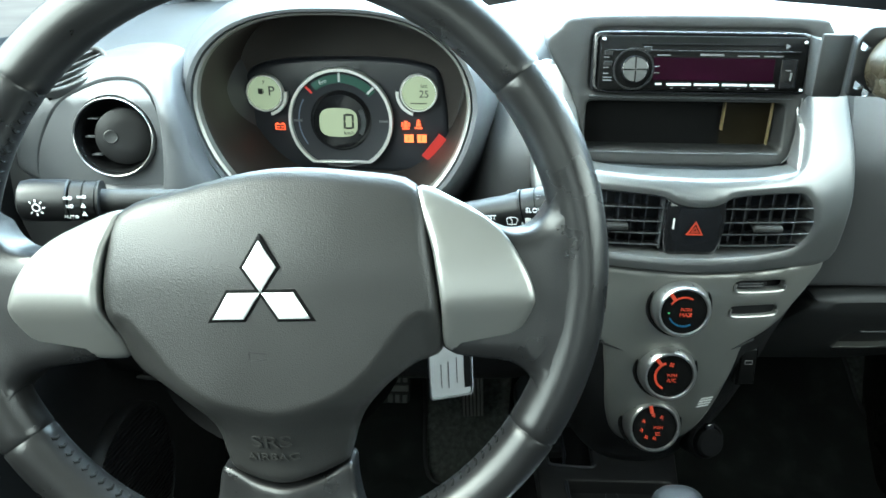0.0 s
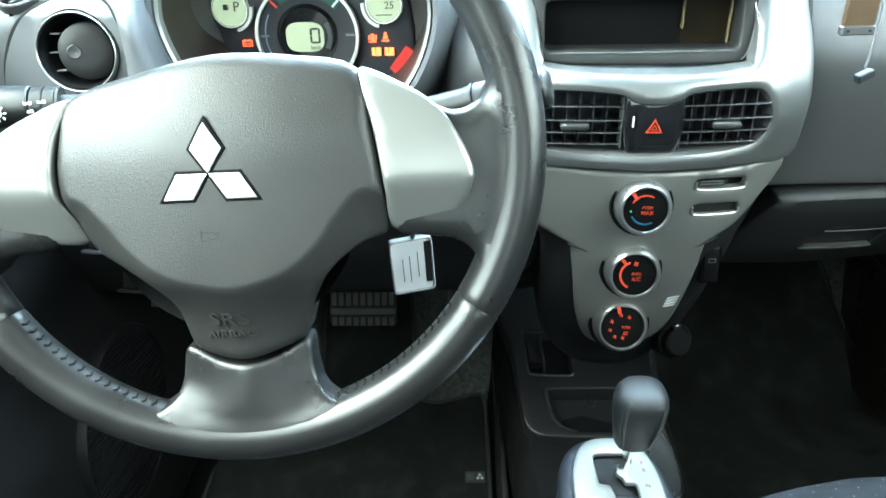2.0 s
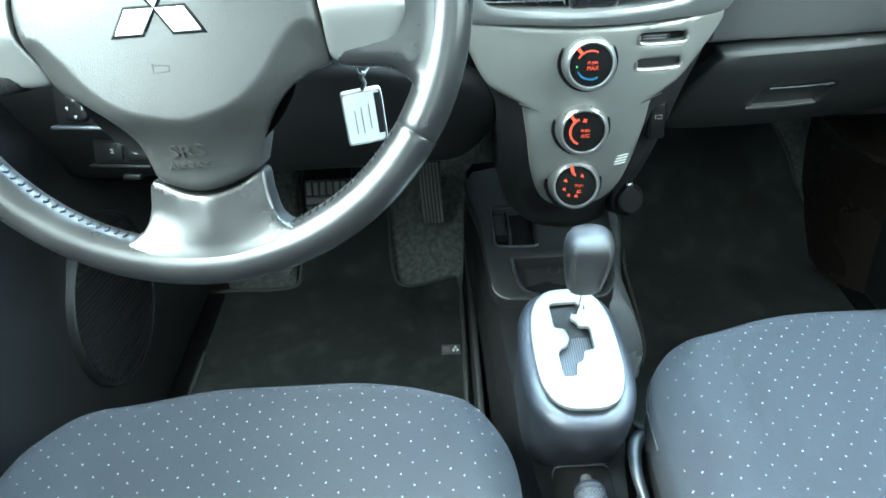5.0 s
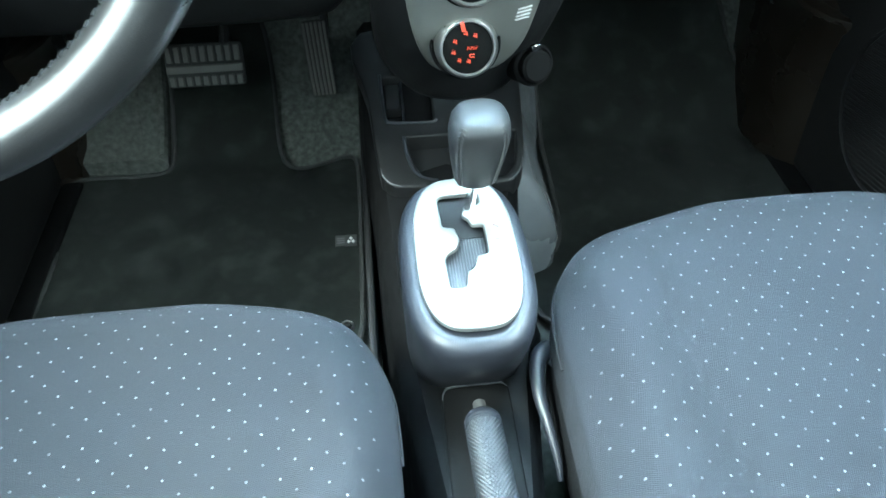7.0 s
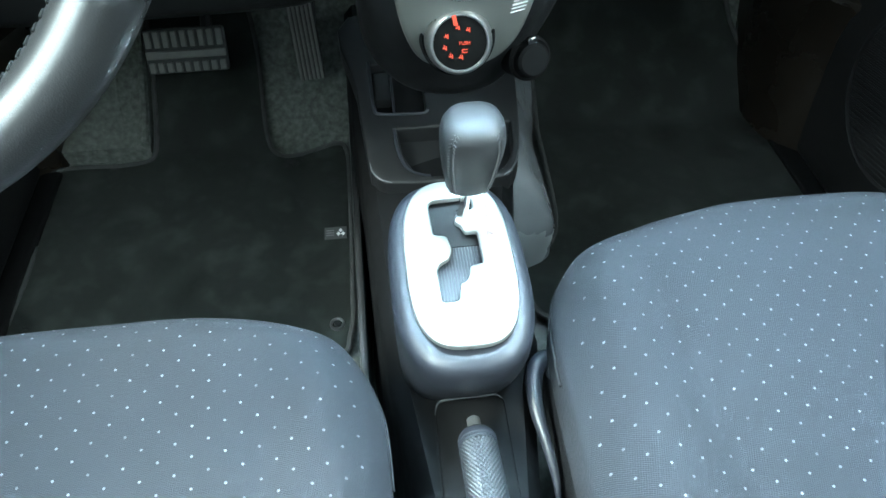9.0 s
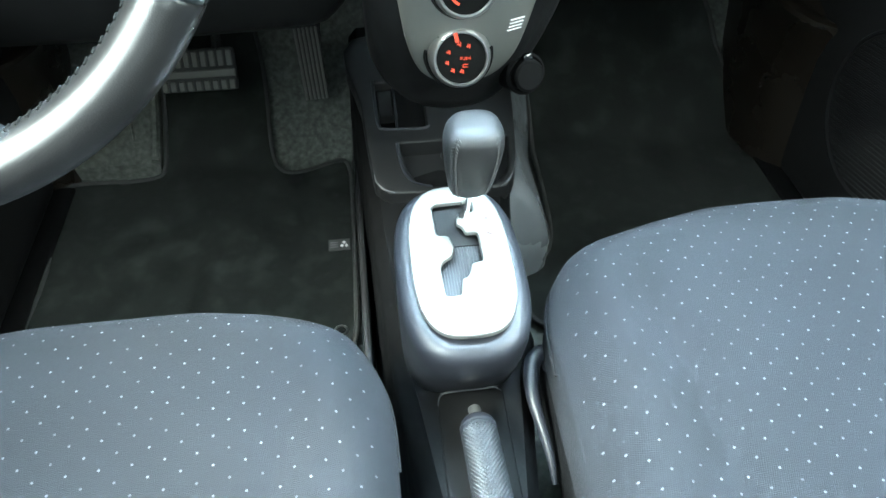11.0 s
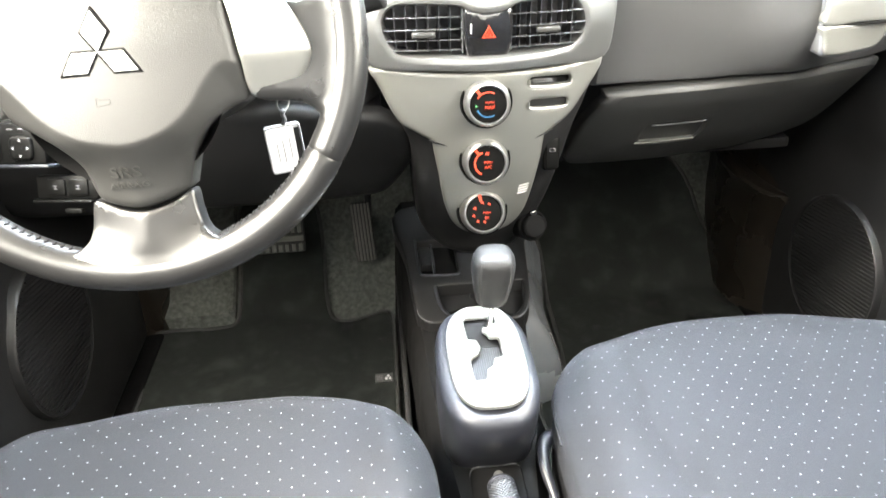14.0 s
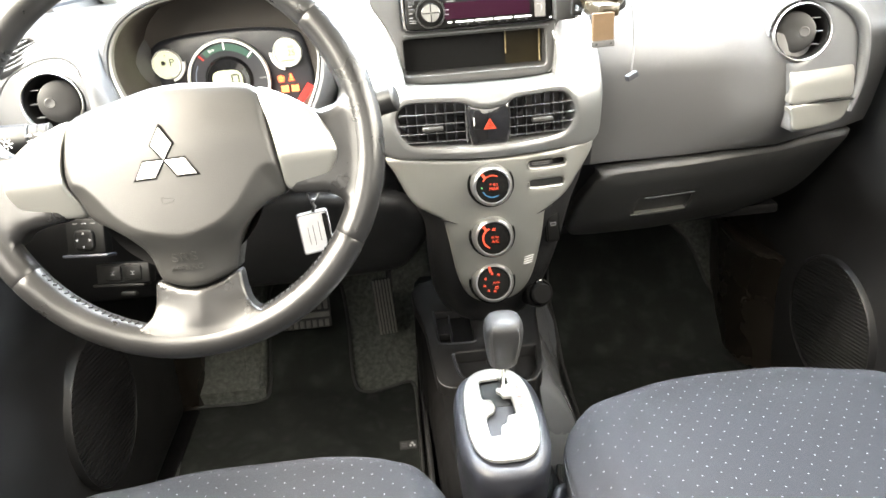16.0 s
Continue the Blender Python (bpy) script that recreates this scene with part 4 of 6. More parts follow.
def radio():
    h = thing("radio_housing", (0, 0.62, 0.755), "dark grey housing around the radio and storage slot", "dashboard trim")
    border = outline([(-0.135, 0.862), (-0.125, 0.878), (-0.105, 0.888), (0.0, 0.891), (0.1, 0.889), (0.117, 0.882), (0.122, 0.868), (0.121, 0.845), (0.112, 0.828), (0.1, 0.815), (0.0985, 0.79), (0.0945, 0.765), (0.083, 0.757), (0.0, 0.756), (-0.09, 0.7585), (-0.1, 0.768), (-0.106, 0.79), (-0.112, 0.82)], 5)
    cut = superellipse(0.001, 0.851, 0.0975, 0.0285, 12, 40)
    slot = superellipse(-0.006, 0.7925, 0.0915, 0.0228, 16, 40)
    fy = lambda u, v: 0.588 + 0.12 * (v - 0.75) + 0.25 * u * u
    part("frame", sheet(border, [cut, slot], 0.009, lambda u, v, w: (u, fy(u, v) + rounded(w, 0.003), v), (0, 0.03, 0), 0.003), LOWER, h, "charcoal frame")
    top = []
    for q in np.linspace(-1, 1, 13):
        x = 0.114 * q - 0.003
        top.append([(x, fy(x, 0.89) + 0.004, 0.872 + 0.012 * (1 - q ** 4)), (x, 0.66, 0.878 + 0.01 * (1 - q ** 4)), (x, 0.78, 0.872), (x, 0.78, 0.85), (x, fy(x, 0.89) + 0.01, 0.85)])
    part("hood", loft(top), DASH, h)
    part("frame_line", tube(spline([(0.0985, fy(0.0985, 0.82) - 0.001, 0.82), (0.097, fy(0.097, 0.79) - 0.001, 0.79), (0.0935, fy(0.0935, 0.768) - 0.001, 0.768), (0.088, fy(0.088, 0.7605) - 0.0008, 0.7605)], 5), 0.0006, 6), SURROUND, h, "thin pale edge line")
    part("lip_line", tube([(x, fy(x, 0.7685) - 0.0002, 0.7685) for x in np.linspace(-0.094, 0.083, 12)], 0.0006, 6), SLAT, h)
    part("ledge_line", tube([(x, fy(x, 0.8195) - 0.0004, 0.8195) for x in np.linspace(-0.096, 0.09, 12)], 0.0011, 6), SLAT, h, "grey ledge under the radio")
    f0 = fy(0, 0.79)
    part("slot_floor", rbox(-0.0975, 0.0865, f0 + 0.006, 0.626, 0.7655, 0.7685, 0.0005, 1), BLACK, h)
    part("slot_roof", rbox(-0.0975, 0.0865, f0 + 0.006, 0.626, 0.8165, 0.8185, 0.0005, 1), BLACK, h)
    part("slot_side", rbox(-0.0995, -0.0975, f0 + 0.008, 0.626, 0.7655, 0.8185, 0.0005, 1), DARK, h)
    part("slot_side", rbox(0.0865, 0.0885, f0 + 0.006, 0.626, 0.7655, 0.8185, 0.0005, 1), DARK, h)
    part("slot_back", rbox(-0.0975, 0.037, 0.6225, 0.6255, 0.7685, 0.8165, 0, 1), BLACK, h)
    # olive tint painted for the warm reflection in the black slot
    part("slot_back", rbox(0.037, 0.0865, 0.6225, 0.6255, 0.7685, 0.8165, 0, 1), OLIVE, h, "black rear wall with an olive reflection painted in")
    olive_edge = material("pale_olive_edge", (0.16, 0.125, 0.06), 0.4, blotch=(90, 0.3))
    part("slot_divider", rbox(0.0365, 0.0376, 0.6165, 0.6225, 0.7845, 0.8165, 0, 1), olive_edge, h, "thin pale upright edge")
    part("corner_edge", rbox(0.0815, 0.0835, 0.6185, 0.6225, 0.7695, 0.8165, 0.0005, 1), olive_edge, h, "dull olive corner strip")
    r = thing("car_radio", (0, 0.6, 0.82), "black car radio with a dim purple display", "radio")
    m = facing(0.001, 0.5955, 0.846, 7)
    part("trim_ring", sheet(superellipse(0, 0.0045, 0.097, 0.0275, 14, 48), [superellipse(0, 0.0045, 0.092, 0.0235, 14, 48)], 0.01, lambda u, v, w: (u, v, 0.002 - rounded(w, 0.002)), (0, 0, -0.02), 0.002), GLOSS, r, local=True).data.transform(WORLD[r].inverted() @ m)
    P = lambda name, bm, c, label="", par=None: part(name, bm, c, par or r, label)
    face = P("faceplate", rbox(-0.0915, 0.0915, -0.0195, 0.028, -0.01, 0.006, 0.002, 2, m), FACE_BLACK, "black faceplate")
    P("display", rbox(-0.0435, 0.064, -0.0105, 0.0095, 0.0055, 0.0064, 0.0005, 1, m), PURPLE, "dim purple display", face)
    P("disc_slot", rbox(-0.055, 0.07, 0.0195, 0.0215, 0.0055, 0.0066, 0.0004, 1, m), BLACK, "", face)
    P("upper_bar", rbox(-0.085, 0.085, 0.0145, 0.0158, 0.0055, 0.0072, 0.0004, 1, m), DARK, "", face)
    mk = m @ Matrix.Translation((-0.061, -0.001, 0))
    P("volume_knob", lathe([(0.0122, 0.004), (0.0122, 0.012), (0.0116, 0.0138), (0.0108, 0.0142)], 40, mk), GLOSS, "round black volume knob", face)
    # the spun cap's conical highlights are put into its shape as eight tilted fans
    for a in range(8):
        P("cap_fan", lathe([(0.0, 0.0146), (0.0106, 0.0141), (0.0108, 0.0136)], 5, mk @ Matrix.Rotation(radians(45 * a), 4, "Z") @ Matrix.Rotation(radians(3 if a % 2 else -3), 4, "X"), (0, 45)), STEEL, "spun metal cap" if not a else "", face)
    P("knob_ring", lathe([(0.0165, 0.005), (0.0168, 0.008), (0.0182, 0.008), (0.0186, 0.005)], 40, mk), DARK, "", face)
    for i in range(4):
        x = -0.0307 + i * 0.0247
        P("preset_button", rbox(x, x + 0.0219, -0.0162, -0.0122, 0.0055, 0.0072, 0.0006, 1, m), DARK, "", face)
        P("preset_mark", rbox(x, x + 0.0218, -0.0147, -0.0129, 0.0072, 0.0076, 0, 1, m), INK, "", face)
        P("preset_print", join(*(rbox(x + q, x + q + 0.0028, -0.0176, -0.0166, 0.0058, 0.0062, 0, 1, m) for q in (0.004, 0.0142))), THREAD, "", face)
    P("preset_mark", rbox(-0.0405, -0.035, -0.0147, -0.0129, 0.0058, 0.0064, 0, 1, m), INK, "", face)
    P("brand_bar", rbox(-0.003, 0.018, 0.0112, 0.013, 0.0058, 0.0063, 0, 1, m), THREAD, "pale lettering bar", face)
    for x0, x1, z0 in ((0.03, 0.049, 0.0113), (0.053, 0.07, 0.0113), (-0.041, -0.029, 0.0113), (-0.044, -0.038, 0.0015), (-0.044, -0.038, -0.004), (-0.088, -0.083, 0.009), (-0.088, -0.083, 0.0), (-0.088, -0.083, -0.005), (-0.088, -0.08, -0.0085), (-0.088, -0.08, -0.011)):
        P("print_bar", rbox(x0, x1, z0 - 0.0004, z0 + 0.0005, 0.0065, 0.0068, 0, 1, m), THREAD, "", face)
    for x, z in ((-0.05, 0.0165), (-0.084, 0.0125), (-0.084, 0.0035)):
        P("button", rbox(x - 0.004, x + 0.004, z - 0.0025, z + 0.0025, 0.0055, 0.0072, 0.0008, 1, m), DARK, "", face)
    P("side_panel", rbox(0.069, 0.084, -0.0165, 0.0095, 0.0055, 0.0068, 0.001, 1, m), GLOSS, "", face)
    P("seek_mark", join(rbox(0.073, 0.078, -0.001, -0.0002, 0.0069, 0.0072, 0, 1, m), rbox(0.078, 0.0795, -0.004, 0.003, 0.0069, 0.0072, 0, 1, m @ Matrix.Rotation(radians(-4), 4, "Z"))), THREAD, "", face)
    P("eject_mark", lathe([(0.0, 0.0066), (0.0026, 0.0065), (0.0027, 0.006)], 3, m @ Matrix.Translation((0.073, 0.02, 0))), THREAD, "", face)
    for x, z in ((0.0895, -0.0175), (-0.0885, 0.0245), (0.0885, 0.0235)):
        P("corner_stud", rbox(x - 0.0014, x + 0.0014, z - 0.0011, z + 0.0011, 0.005, 0.0074, 0.0005, 1, m), INK, "", face)

# ---------------------------------------------------------------- steering wheel
WHEEL = facing(-0.3115, 0.2939, 0.7767, 16.7, 2.3) @ Matrix.Rotation(radians(1.0), 4, "Z")
RIM_R, TUBE_R, HUB_DROP = 0.1722, 0.0150, 0.0045


def rim_point(a, q, r=1.0):
    """A point of the rim's skin: a round the wheel, q round the grip (0: outwards, 90: to the driver)."""
    rr = RIM_R + TUBE_R * r * math.cos(q)
    return Vector((rr * math.cos(a), rr * math.sin(a), 1.12 * TUBE_R * r * math.sin(q)))


def merge(z, u, v):
    """Lets a spoke's face flow into the rim's skin."""
    r = math.hypot(u, v)
    w = 1.12 * math.sqrt(max(0.0, TUBE_R ** 2 - (r - RIM_R) ** 2)) + 0.0007 - 0.0026 * smooth_step((r - 0.159) / 0.009) - 0.0024 * smooth_step((abs(u) - 0.036) / 0.024) * (v < -0.1)
    k = 0.005
    h = max(k - abs(z - w), 0) / k
    return max(z, w) + h * h * k / 4 if r > RIM_R - TUBE_R else z


def steering_wheel():
    w = thing("steering_wheel", (0, 0, 0), "black leather steering wheel with silver spokes and stitching", "steering wheel", turn=WHEEL)
    P = lambda name, bm, c, label="", par=None, **kw: part(name, bm, c, par or w, label, local=True, **kw)

    def H(name, bm, c, label="", par=None, **kw):
        """A piece of the hub, which sits a little below the rim's centre."""
        bm.transform(Matrix.Translation((0, -HUB_DROP, 0)))
        return P(name, bm, c, label, par, **kw)

    def reach(pts):
        """Lowers an outline with the hub and stretches its outer end to the rim."""
        out = []
        for x, y in pts:
            y -= HUB_DROP * (1 - smooth_step((math.hypot(x, y) - 0.13) / 0.03))
            k = 1 + 0.045 * smooth_step((math.hypot(x, y) - 0.115) / 0.035)
            out.append((x * k, y * k))
        return out
    # four leather segments that meet in narrow seams
    seams = [38, 141, 213, 327]
    for a0, a1 in zip(seams, seams[1:] + [seams[0] + 360]):
        n = max(8, int((a1 - a0) / 2))
        rings = []
        for i in range(n + 1):
            e = min(i, n - i)
            r = 0.97 if e == 0 else 1.0
            a = radians(a0 + 0.12 + (a1 - a0 - 0.24) * (i / n if 0 < i < n else (0 if i == 0 else 1)))
            rings.append([rim_point(a, 2 * math.pi * k / 32, r) for k in range(32)])
            if i == 0:
                rings.append([rim_point(a + 0.006, 2 * math.pi * k / 32, 1.0) for k in range(32)])
            if i == n - 1:
                rings.append([rim_point(radians(a1 - 0.12) - 0.006, 2 * math.pi * k / 32, 1.0) for k in range(32)])
        P("rim_segment", loft(rings, False, False), LEATHER, "stitched black leather")
    P("rim_core", loft([[rim_point(2 * math.pi * i / 72, 2 * math.pi * k / 16, 0.955) for k in range(16)] for i in range(73)], False, False), LEATHER)
    # stitching along the inner side
    def stitches(a0, a1, name):
        out = []
        k = int((a1 - a0) / 2.1)
        for i in range(k):
            a = radians(a0 + (a1 - a0) * (i + 0.5) / k)
            p = [rim_point(a + d, radians(180 - s), 1.012) for d, s in ((-0.007, 22), (0.003, 13), (-0.001, 3))]
            out.append(tube(p, 0.0008, 5))
        P(name, join(*out), DARK_THREAD, "zigzag stitching")
    for a0, a1 in ((215, 250), (290, 325), (140, 168)):
        stitches(a0, a1, "stitching")

    # side spokes: leather shoulders and silver covers
    for s in (1, -1):
        mirror = lambda pts: [(s * x, y) for x, y in pts]
        top = [(0.085, 0.045), (0.104, 0.0415), (0.121, 0.031), (0.132, 0.026), (0.142, 0.029), (0.149, 0.042), (0.1535, 0.060)] if s > 0 else [(0.085, 0.037), (0.1, 0.033), (0.118, 0.0235), (0.131, 0.018), (0.142, 0.022), (0.150, 0.037), (0.1545, 0.056)]
        shoulder = outline(mirror(top + [(0.162, 0.05), (0.171, 0.0), (0.164, -0.048), (0.1465, -0.076), (0.139, -0.061), (0.127, -0.047), (0.095, -0.040), (0.08, 0.0)]), 5)
        P("spoke", sheet(reach(shoulder), [], 0.008, lambda u, v, d: (u, v, merge(0.0105 - rounded(d, 0.009), u, v)), (0, 0, -0.02), 0.009), LEATHER, "leather-covered spoke", flat_angle=80)
        cover = outline([(0.0805, 0.0515), (0.088, 0.020), (0.0925, -0.010), (0.0955, -0.0385), (0.115, -0.0405), (0.131, -0.035), (0.1415, -0.019), (0.1435, -0.006), (0.136, 0.013), (0.124, 0.030), (0.104, 0.0435)], 5) if s > 0 else outline([(-0.079, 0.0405), (-0.0865, 0.018), (-0.0892, -0.010), (-0.080, -0.0395), (-0.108, -0.0405), (-0.128, -0.035), (-0.1385, -0.021), (-0.140, -0.009), (-0.133, 0.008), (-0.120, 0.023), (-0.1, 0.034)], 5)
        H("spoke_cover", sheet(cover, [], 0.006, lambda u, v, d: (u, v, 0.0255 - 0.10 * max(0, abs(u) - 0.09) - 0.55 * max(0, -0.010 - v) - 5.0 * max(0, v + 0.005) ** 2 - rounded(d, 0.0035)), (0, 0, -0.012), 0.0035), SILVER, "satin silver spoke cover")
    # hub pad
    pad = outline([(-0.078, 0.0415), (-0.045, 0.0525), (0.0, 0.0625), (0.045, 0.0605), (0.0795, 0.0525), (0.0868, 0.02), (0.0915, -0.012), (0.0935, -0.040), (0.078, -0.047), (0.062, -0.058), (0.049, -0.075), (0.041, -0.098), (0.0375, -0.106), (0.02, -0.113), (0.004, -0.1165),
                   (-0.012, -0.1145), (-0.027, -0.108), (-0.031, -0.099), (-0.035, -0.082), (-0.046, -0.066), (-0.060, -0.055), (-0.078, -0.042), (-0.088, -0.010), (-0.0855, 0.018)], 4)
    shield = outline([(-0.11, 0.08), (0.11, 0.08), (0.105, -0.006), (0.078, -0.013), (0.064, -0.027), (0.05, -0.045), (0.03, -0.059), (0.002, -0.0655), (-0.028, -0.059), (-0.048, -0.045), (-0.064, -0.025), (-0.078, -0.012), (-0.108, -0.006)], 5)

    def pad_face(u, v, d):
        h = 0.030 - 0.9 * u * u - 4.6 * max(0.0, v) ** 2
        if not inside((u, v), shield):
            q = gap((u, v), shield)
            q = math.sqrt(q * q + 0.003 ** 2) - 0.003
            h -= 0.0215 * math.tanh(q / 0.031) + 0.2 * (math.hypot(u - 0.003, 0.009) - 0.009) * smooth_step((-0.06 - v) / 0.025)
        return (u, v, h - rounded(d, 0.006))
    hub = H("airbag_cover", sheet(pad, [], 0.0045, pad_face, (0, 0, -0.03), 0.006, [shield]), PAD, "grained dark airbag cover")
    # lower spoke
    neck = outline([(-0.0335, -0.1085), (-0.012, -0.1162), (0.006, -0.1182), (0.024, -0.1142), (0.0395, -0.1072), (0.0415, -0.121), (0.0445, -0.133), (0.052, -0.1415), (0.066, -0.147), (0.068, -0.157), (0.04, -0.1665), (0.0, -0.171), (-0.04, -0.1665), (-0.066, -0.157), (-0.064, -0.1475), (-0.051, -0.1435), (-0.042, -0.136), (-0.0375, -0.125)], 5)
    P("lower_spoke", sheet(reach(neck), [], 0.004, lambda u, v, d: (u, v, merge(0.009 + 0.004 * smooth_step((math.hypot(u, v) - 0.112) / 0.05) - 0.26 * (math.hypot(u - 0.003, 0.006) - 0.006) * (1 - smooth_step((math.hypot(u, v) - 0.135) / 0.035)) - rounded(d, 0.003), u, v)), (0, 0, -0.02), 0.003), LEATHER, "smooth dark lower spoke", flat_angle=80)
    # emblem: three plain lozenges in a recessed outline
    ez = lambda u, v: pad_face(u, v, 1)[2]
    def lozenge(pts, dz, c, name, label):
        H(name, sheet(pts, [], 0.01, lambda u, v, d: (u, v, ez(0, 0.0) + dz - 0.4 * u * u - rounded(d, 0.0007)), (0, 0, -0.003), 0.0007), c, label, hub)
    grow = lambda pts, k: [(sum(p[0] for p in pts) / 4 + (x - sum(p[0] for p in pts) / 4) * k, sum(p[1] for p in pts) / 4 + (y - sum(p[1] for p in pts) / 4) * k) for x, y in pts]
    loz = [[(x * 0.875 - 0.0015, y * 0.875 - 0.0025) for x, y in q] for q in [[(0.0, 0.0015), (0.0098, 0.0165), (0.0, 0.0325), (-0.0098, 0.0165)], [(-0.0005, 0.0012), (-0.0105, -0.0148), (-0.0290, -0.0148), (-0.0195, 0.0012)], [(0.0005, 0.0012), (0.0195, 0.0012), (0.0290, -0.0148), (0.0105, -0.0148)]]]
    for q in loz:
        lozenge(grow(q, 1.24), 0.0004, BLACK, "emblem_recess", "")
        lozenge(q, 0.0016, WHITE_CHROME, "lozenge", "bright metal lozenge")
    # embossed horn sign and lettering; the letters painted paler for their lit edges
    for pts in ([(-0.006, -0.034), (-0.006, -0.040), (0.006, -0.0385), (0.006, -0.0355), (-0.002, -0.0352), (-0.006, -0.034)],):
        H("horn_symbol", tube([(x * 0.8 - 0.004, y * 0.96, ez(x, y) + 0.0001) for x, y in pts], 0.00035, 5), DARK, "", hub)
    for text, size, v in (("SRS", 0.0115, -0.0855), ("AIRBAG", 0.0064, -0.0955)):
        bm = letters(text, size, Matrix.Translation((-0.002, v - 0.002, 0)) @ Matrix.Diagonal((1.35, 1, 1, 1)), 0.0004)
        for q in bm.verts:
            q.co.z += ez(q.co.x, q.co.y) + 0.0009
        H("lettering", bm, RAISED, "raised lettering", hub, smooth=False)
    # back shell and boss
    P("back_cover", lathe([(0.0, -0.05), (0.05, -0.05), (0.07, -0.02), (0.075, 0.0)], 40, Matrix.Translation((0, -0.03, 0))), DARK)


def smooth_step(t):
    t = min(1.0, max(0.0, t))
    return t * t * (3 - 2 * t)


def column():
    c = thing("steering_column", (CX, 0.42, 0.64), "dark plastic steering column shroud behind the wheel", "steering column")
    rings = []
    for y, hw, z0, z1 in ((0.345, 0.05, 0.70, 0.765), (0.38, 0.06, 0.675, 0.77), (0.46, 0.066, 0.655, 0.768), (0.54, 0.07, 0.64, 0.755), (0.66, 0.07, 0.62, 0.72)):
        rings.append([(CX + x, y, z) for x, z in superellipse(0, (z0 + z1) / 2, hw, (z1 - z0) / 2, 3.2, 28)])
    part("shroud", loft(rings), DARK, c)
    for s, name in ((-1, "light_stalk"), (1, "wiper_stalk")):
        tip, root = ((-0.5215, 0.407, 0.7755), (-0.368, 0.44, 0.766)) if s < 0 else ((-0.109, 0.415, 0.783), (-0.257, 0.445, 0.744))
        st = thing(name, root, "black control stalk with pale printed symbols behind the wheel", "stalk", "column stalks")
        a, b = Vector(tip), Vector(root)
        f = lambda t: tuple(a + (b - a) * t)
        k0, k1 = (0.215, 0.335) if s < 0 else (0.215, 0.36)
        # light stalk's arm is paler: the sky's reflection is put into its colour
        part("arm", tube([f(k1), f(k1 + 0.02), f(0.45), f(0.7), f(1)], (lambda t: 0.0085) if s < 0 else (lambda t: 0.0142 - 0.004 * t), 16), LOWER if s < 0 else STALK, st)
        part("collar", tube([f(k0 * 1.03), f(k0 * 1.05), f(k1 * 0.98), f(k1)], lambda t: 0.0142 if 0.1 < t < 0.9 else 0.0132, 20), STALK, st)
        part("end_knob", tube([f(0), f(0.012), f(0.05) if s < 0 else f(0.02), f(k0 * 0.97), f(k0)], lambda t: (0.0105, 0.0138, 0.0152, 0.0152, 0.0142)[int(round(t * 4))], 24), STALK, st, "ridged twist knob")
        part("ring_groove", tube([f(k1), f(k1 + 0.012)], 0.0146, 20), STALK, st)
        part("ring_groove", tube([f((k0 + k1) / 2), f((k0 + k1) / 2 + 0.006)], 0.0144, 20), BLACK, st)
        # symbols that face the driver
        if s < 0:
            for t, txt, size in ((0.115, "", 0), (0.248, "AUTO", 0.004)):
                p = Vector(f(t))
                m = facing(p.x, p.y - 0.0152, p.z)
                if txt:
                    part("lettering", letters(txt, size, m @ Matrix.Translation((0.0, -0.0075, -0.001)) @ Matrix.Rotation(radians(25), 4, "X")), INK, st)
                else:
                    out = [lathe([(0.0022, 0.0003), (0.0022, 0.0009), (0.003, 0.0009), (0.003, 0.0003)], 12, m)]
                    for i in range(8):
                        out.append(rbox(-0.0004, 0.0004, 0.0042, 0.0062, 0.0002, 0.0008, 0, 1, m @ Matrix.Rotation(radians(45 * i), 4, "Z")))
                    part("sun_symbol", join(*out), INK, st)
            for t, dz, dx in ((0.248, 0.007, 0.0), (0.248, 0.001, 0.0), (0.308, 0.008, 0.0)):
                p = Vector(f(t))
                m = facing(p.x, p.y - 0.0148, p.z + dz) @ Matrix.Scale(0.7, 4)
                part("symbol", join(rbox(-0.0045, 0.0, 0.0, 0.0007, 0, 0.0006, 0, 1, m), rbox(-0.0045, 0.0, -0.0016, -0.0009, 0, 0.0006, 0, 1, m), lathe([(0.0012, 0.0), (0.0012, 0.0006), (0.002, 0.0006), (0.002, 0.0)], 10, m @ Matrix.Translation((0.0025, 0, 0)))), INK, st)
            for dz in (0.001, -0.005):
                p = Vector(f(0.308))
                part("arrow", lathe([(0.0, 0.0006), (0.0022, 0.0006), (0.0022, 0.0)], 3, facing(p.x, p.y - 0.0148, p.z + dz) @ Matrix.Rotation(radians(90), 4, "Z")), INK, st, smooth=False)
        else:
            for t, txt, dz in ((0.53, "MIST", 0.003), (0.51, "OFF", -0.004), (0.315, "SLOW", 0.003), (0.165, "INT", 0.003), (0.165, "OFF", -0.009)):
                p = Vector(f(t))
                part("lettering", letters(txt, 0.0048, facing(p.x, p.y - 0.0152, p.z + dz)), INK, st)
            p = Vector(f(0.345))
            part("wedge_mark", loft([[(p.x - w, p.y - 0.0152, p.z + dz), (p.x + w, p.y - 0.0152, p.z + dz), (p.x + w, p.y - 0.0147, p.z + dz), (p.x - w, p.y - 0.0147, p.z + dz)] for w, dz in ((0.0022, -0.002), (0.0009, -0.011))]), INK, st, "pale wedge mark")
            p = Vector(f(0.42))
            m = facing(p.x, p.y - 0.0146, p.z - 0.003)
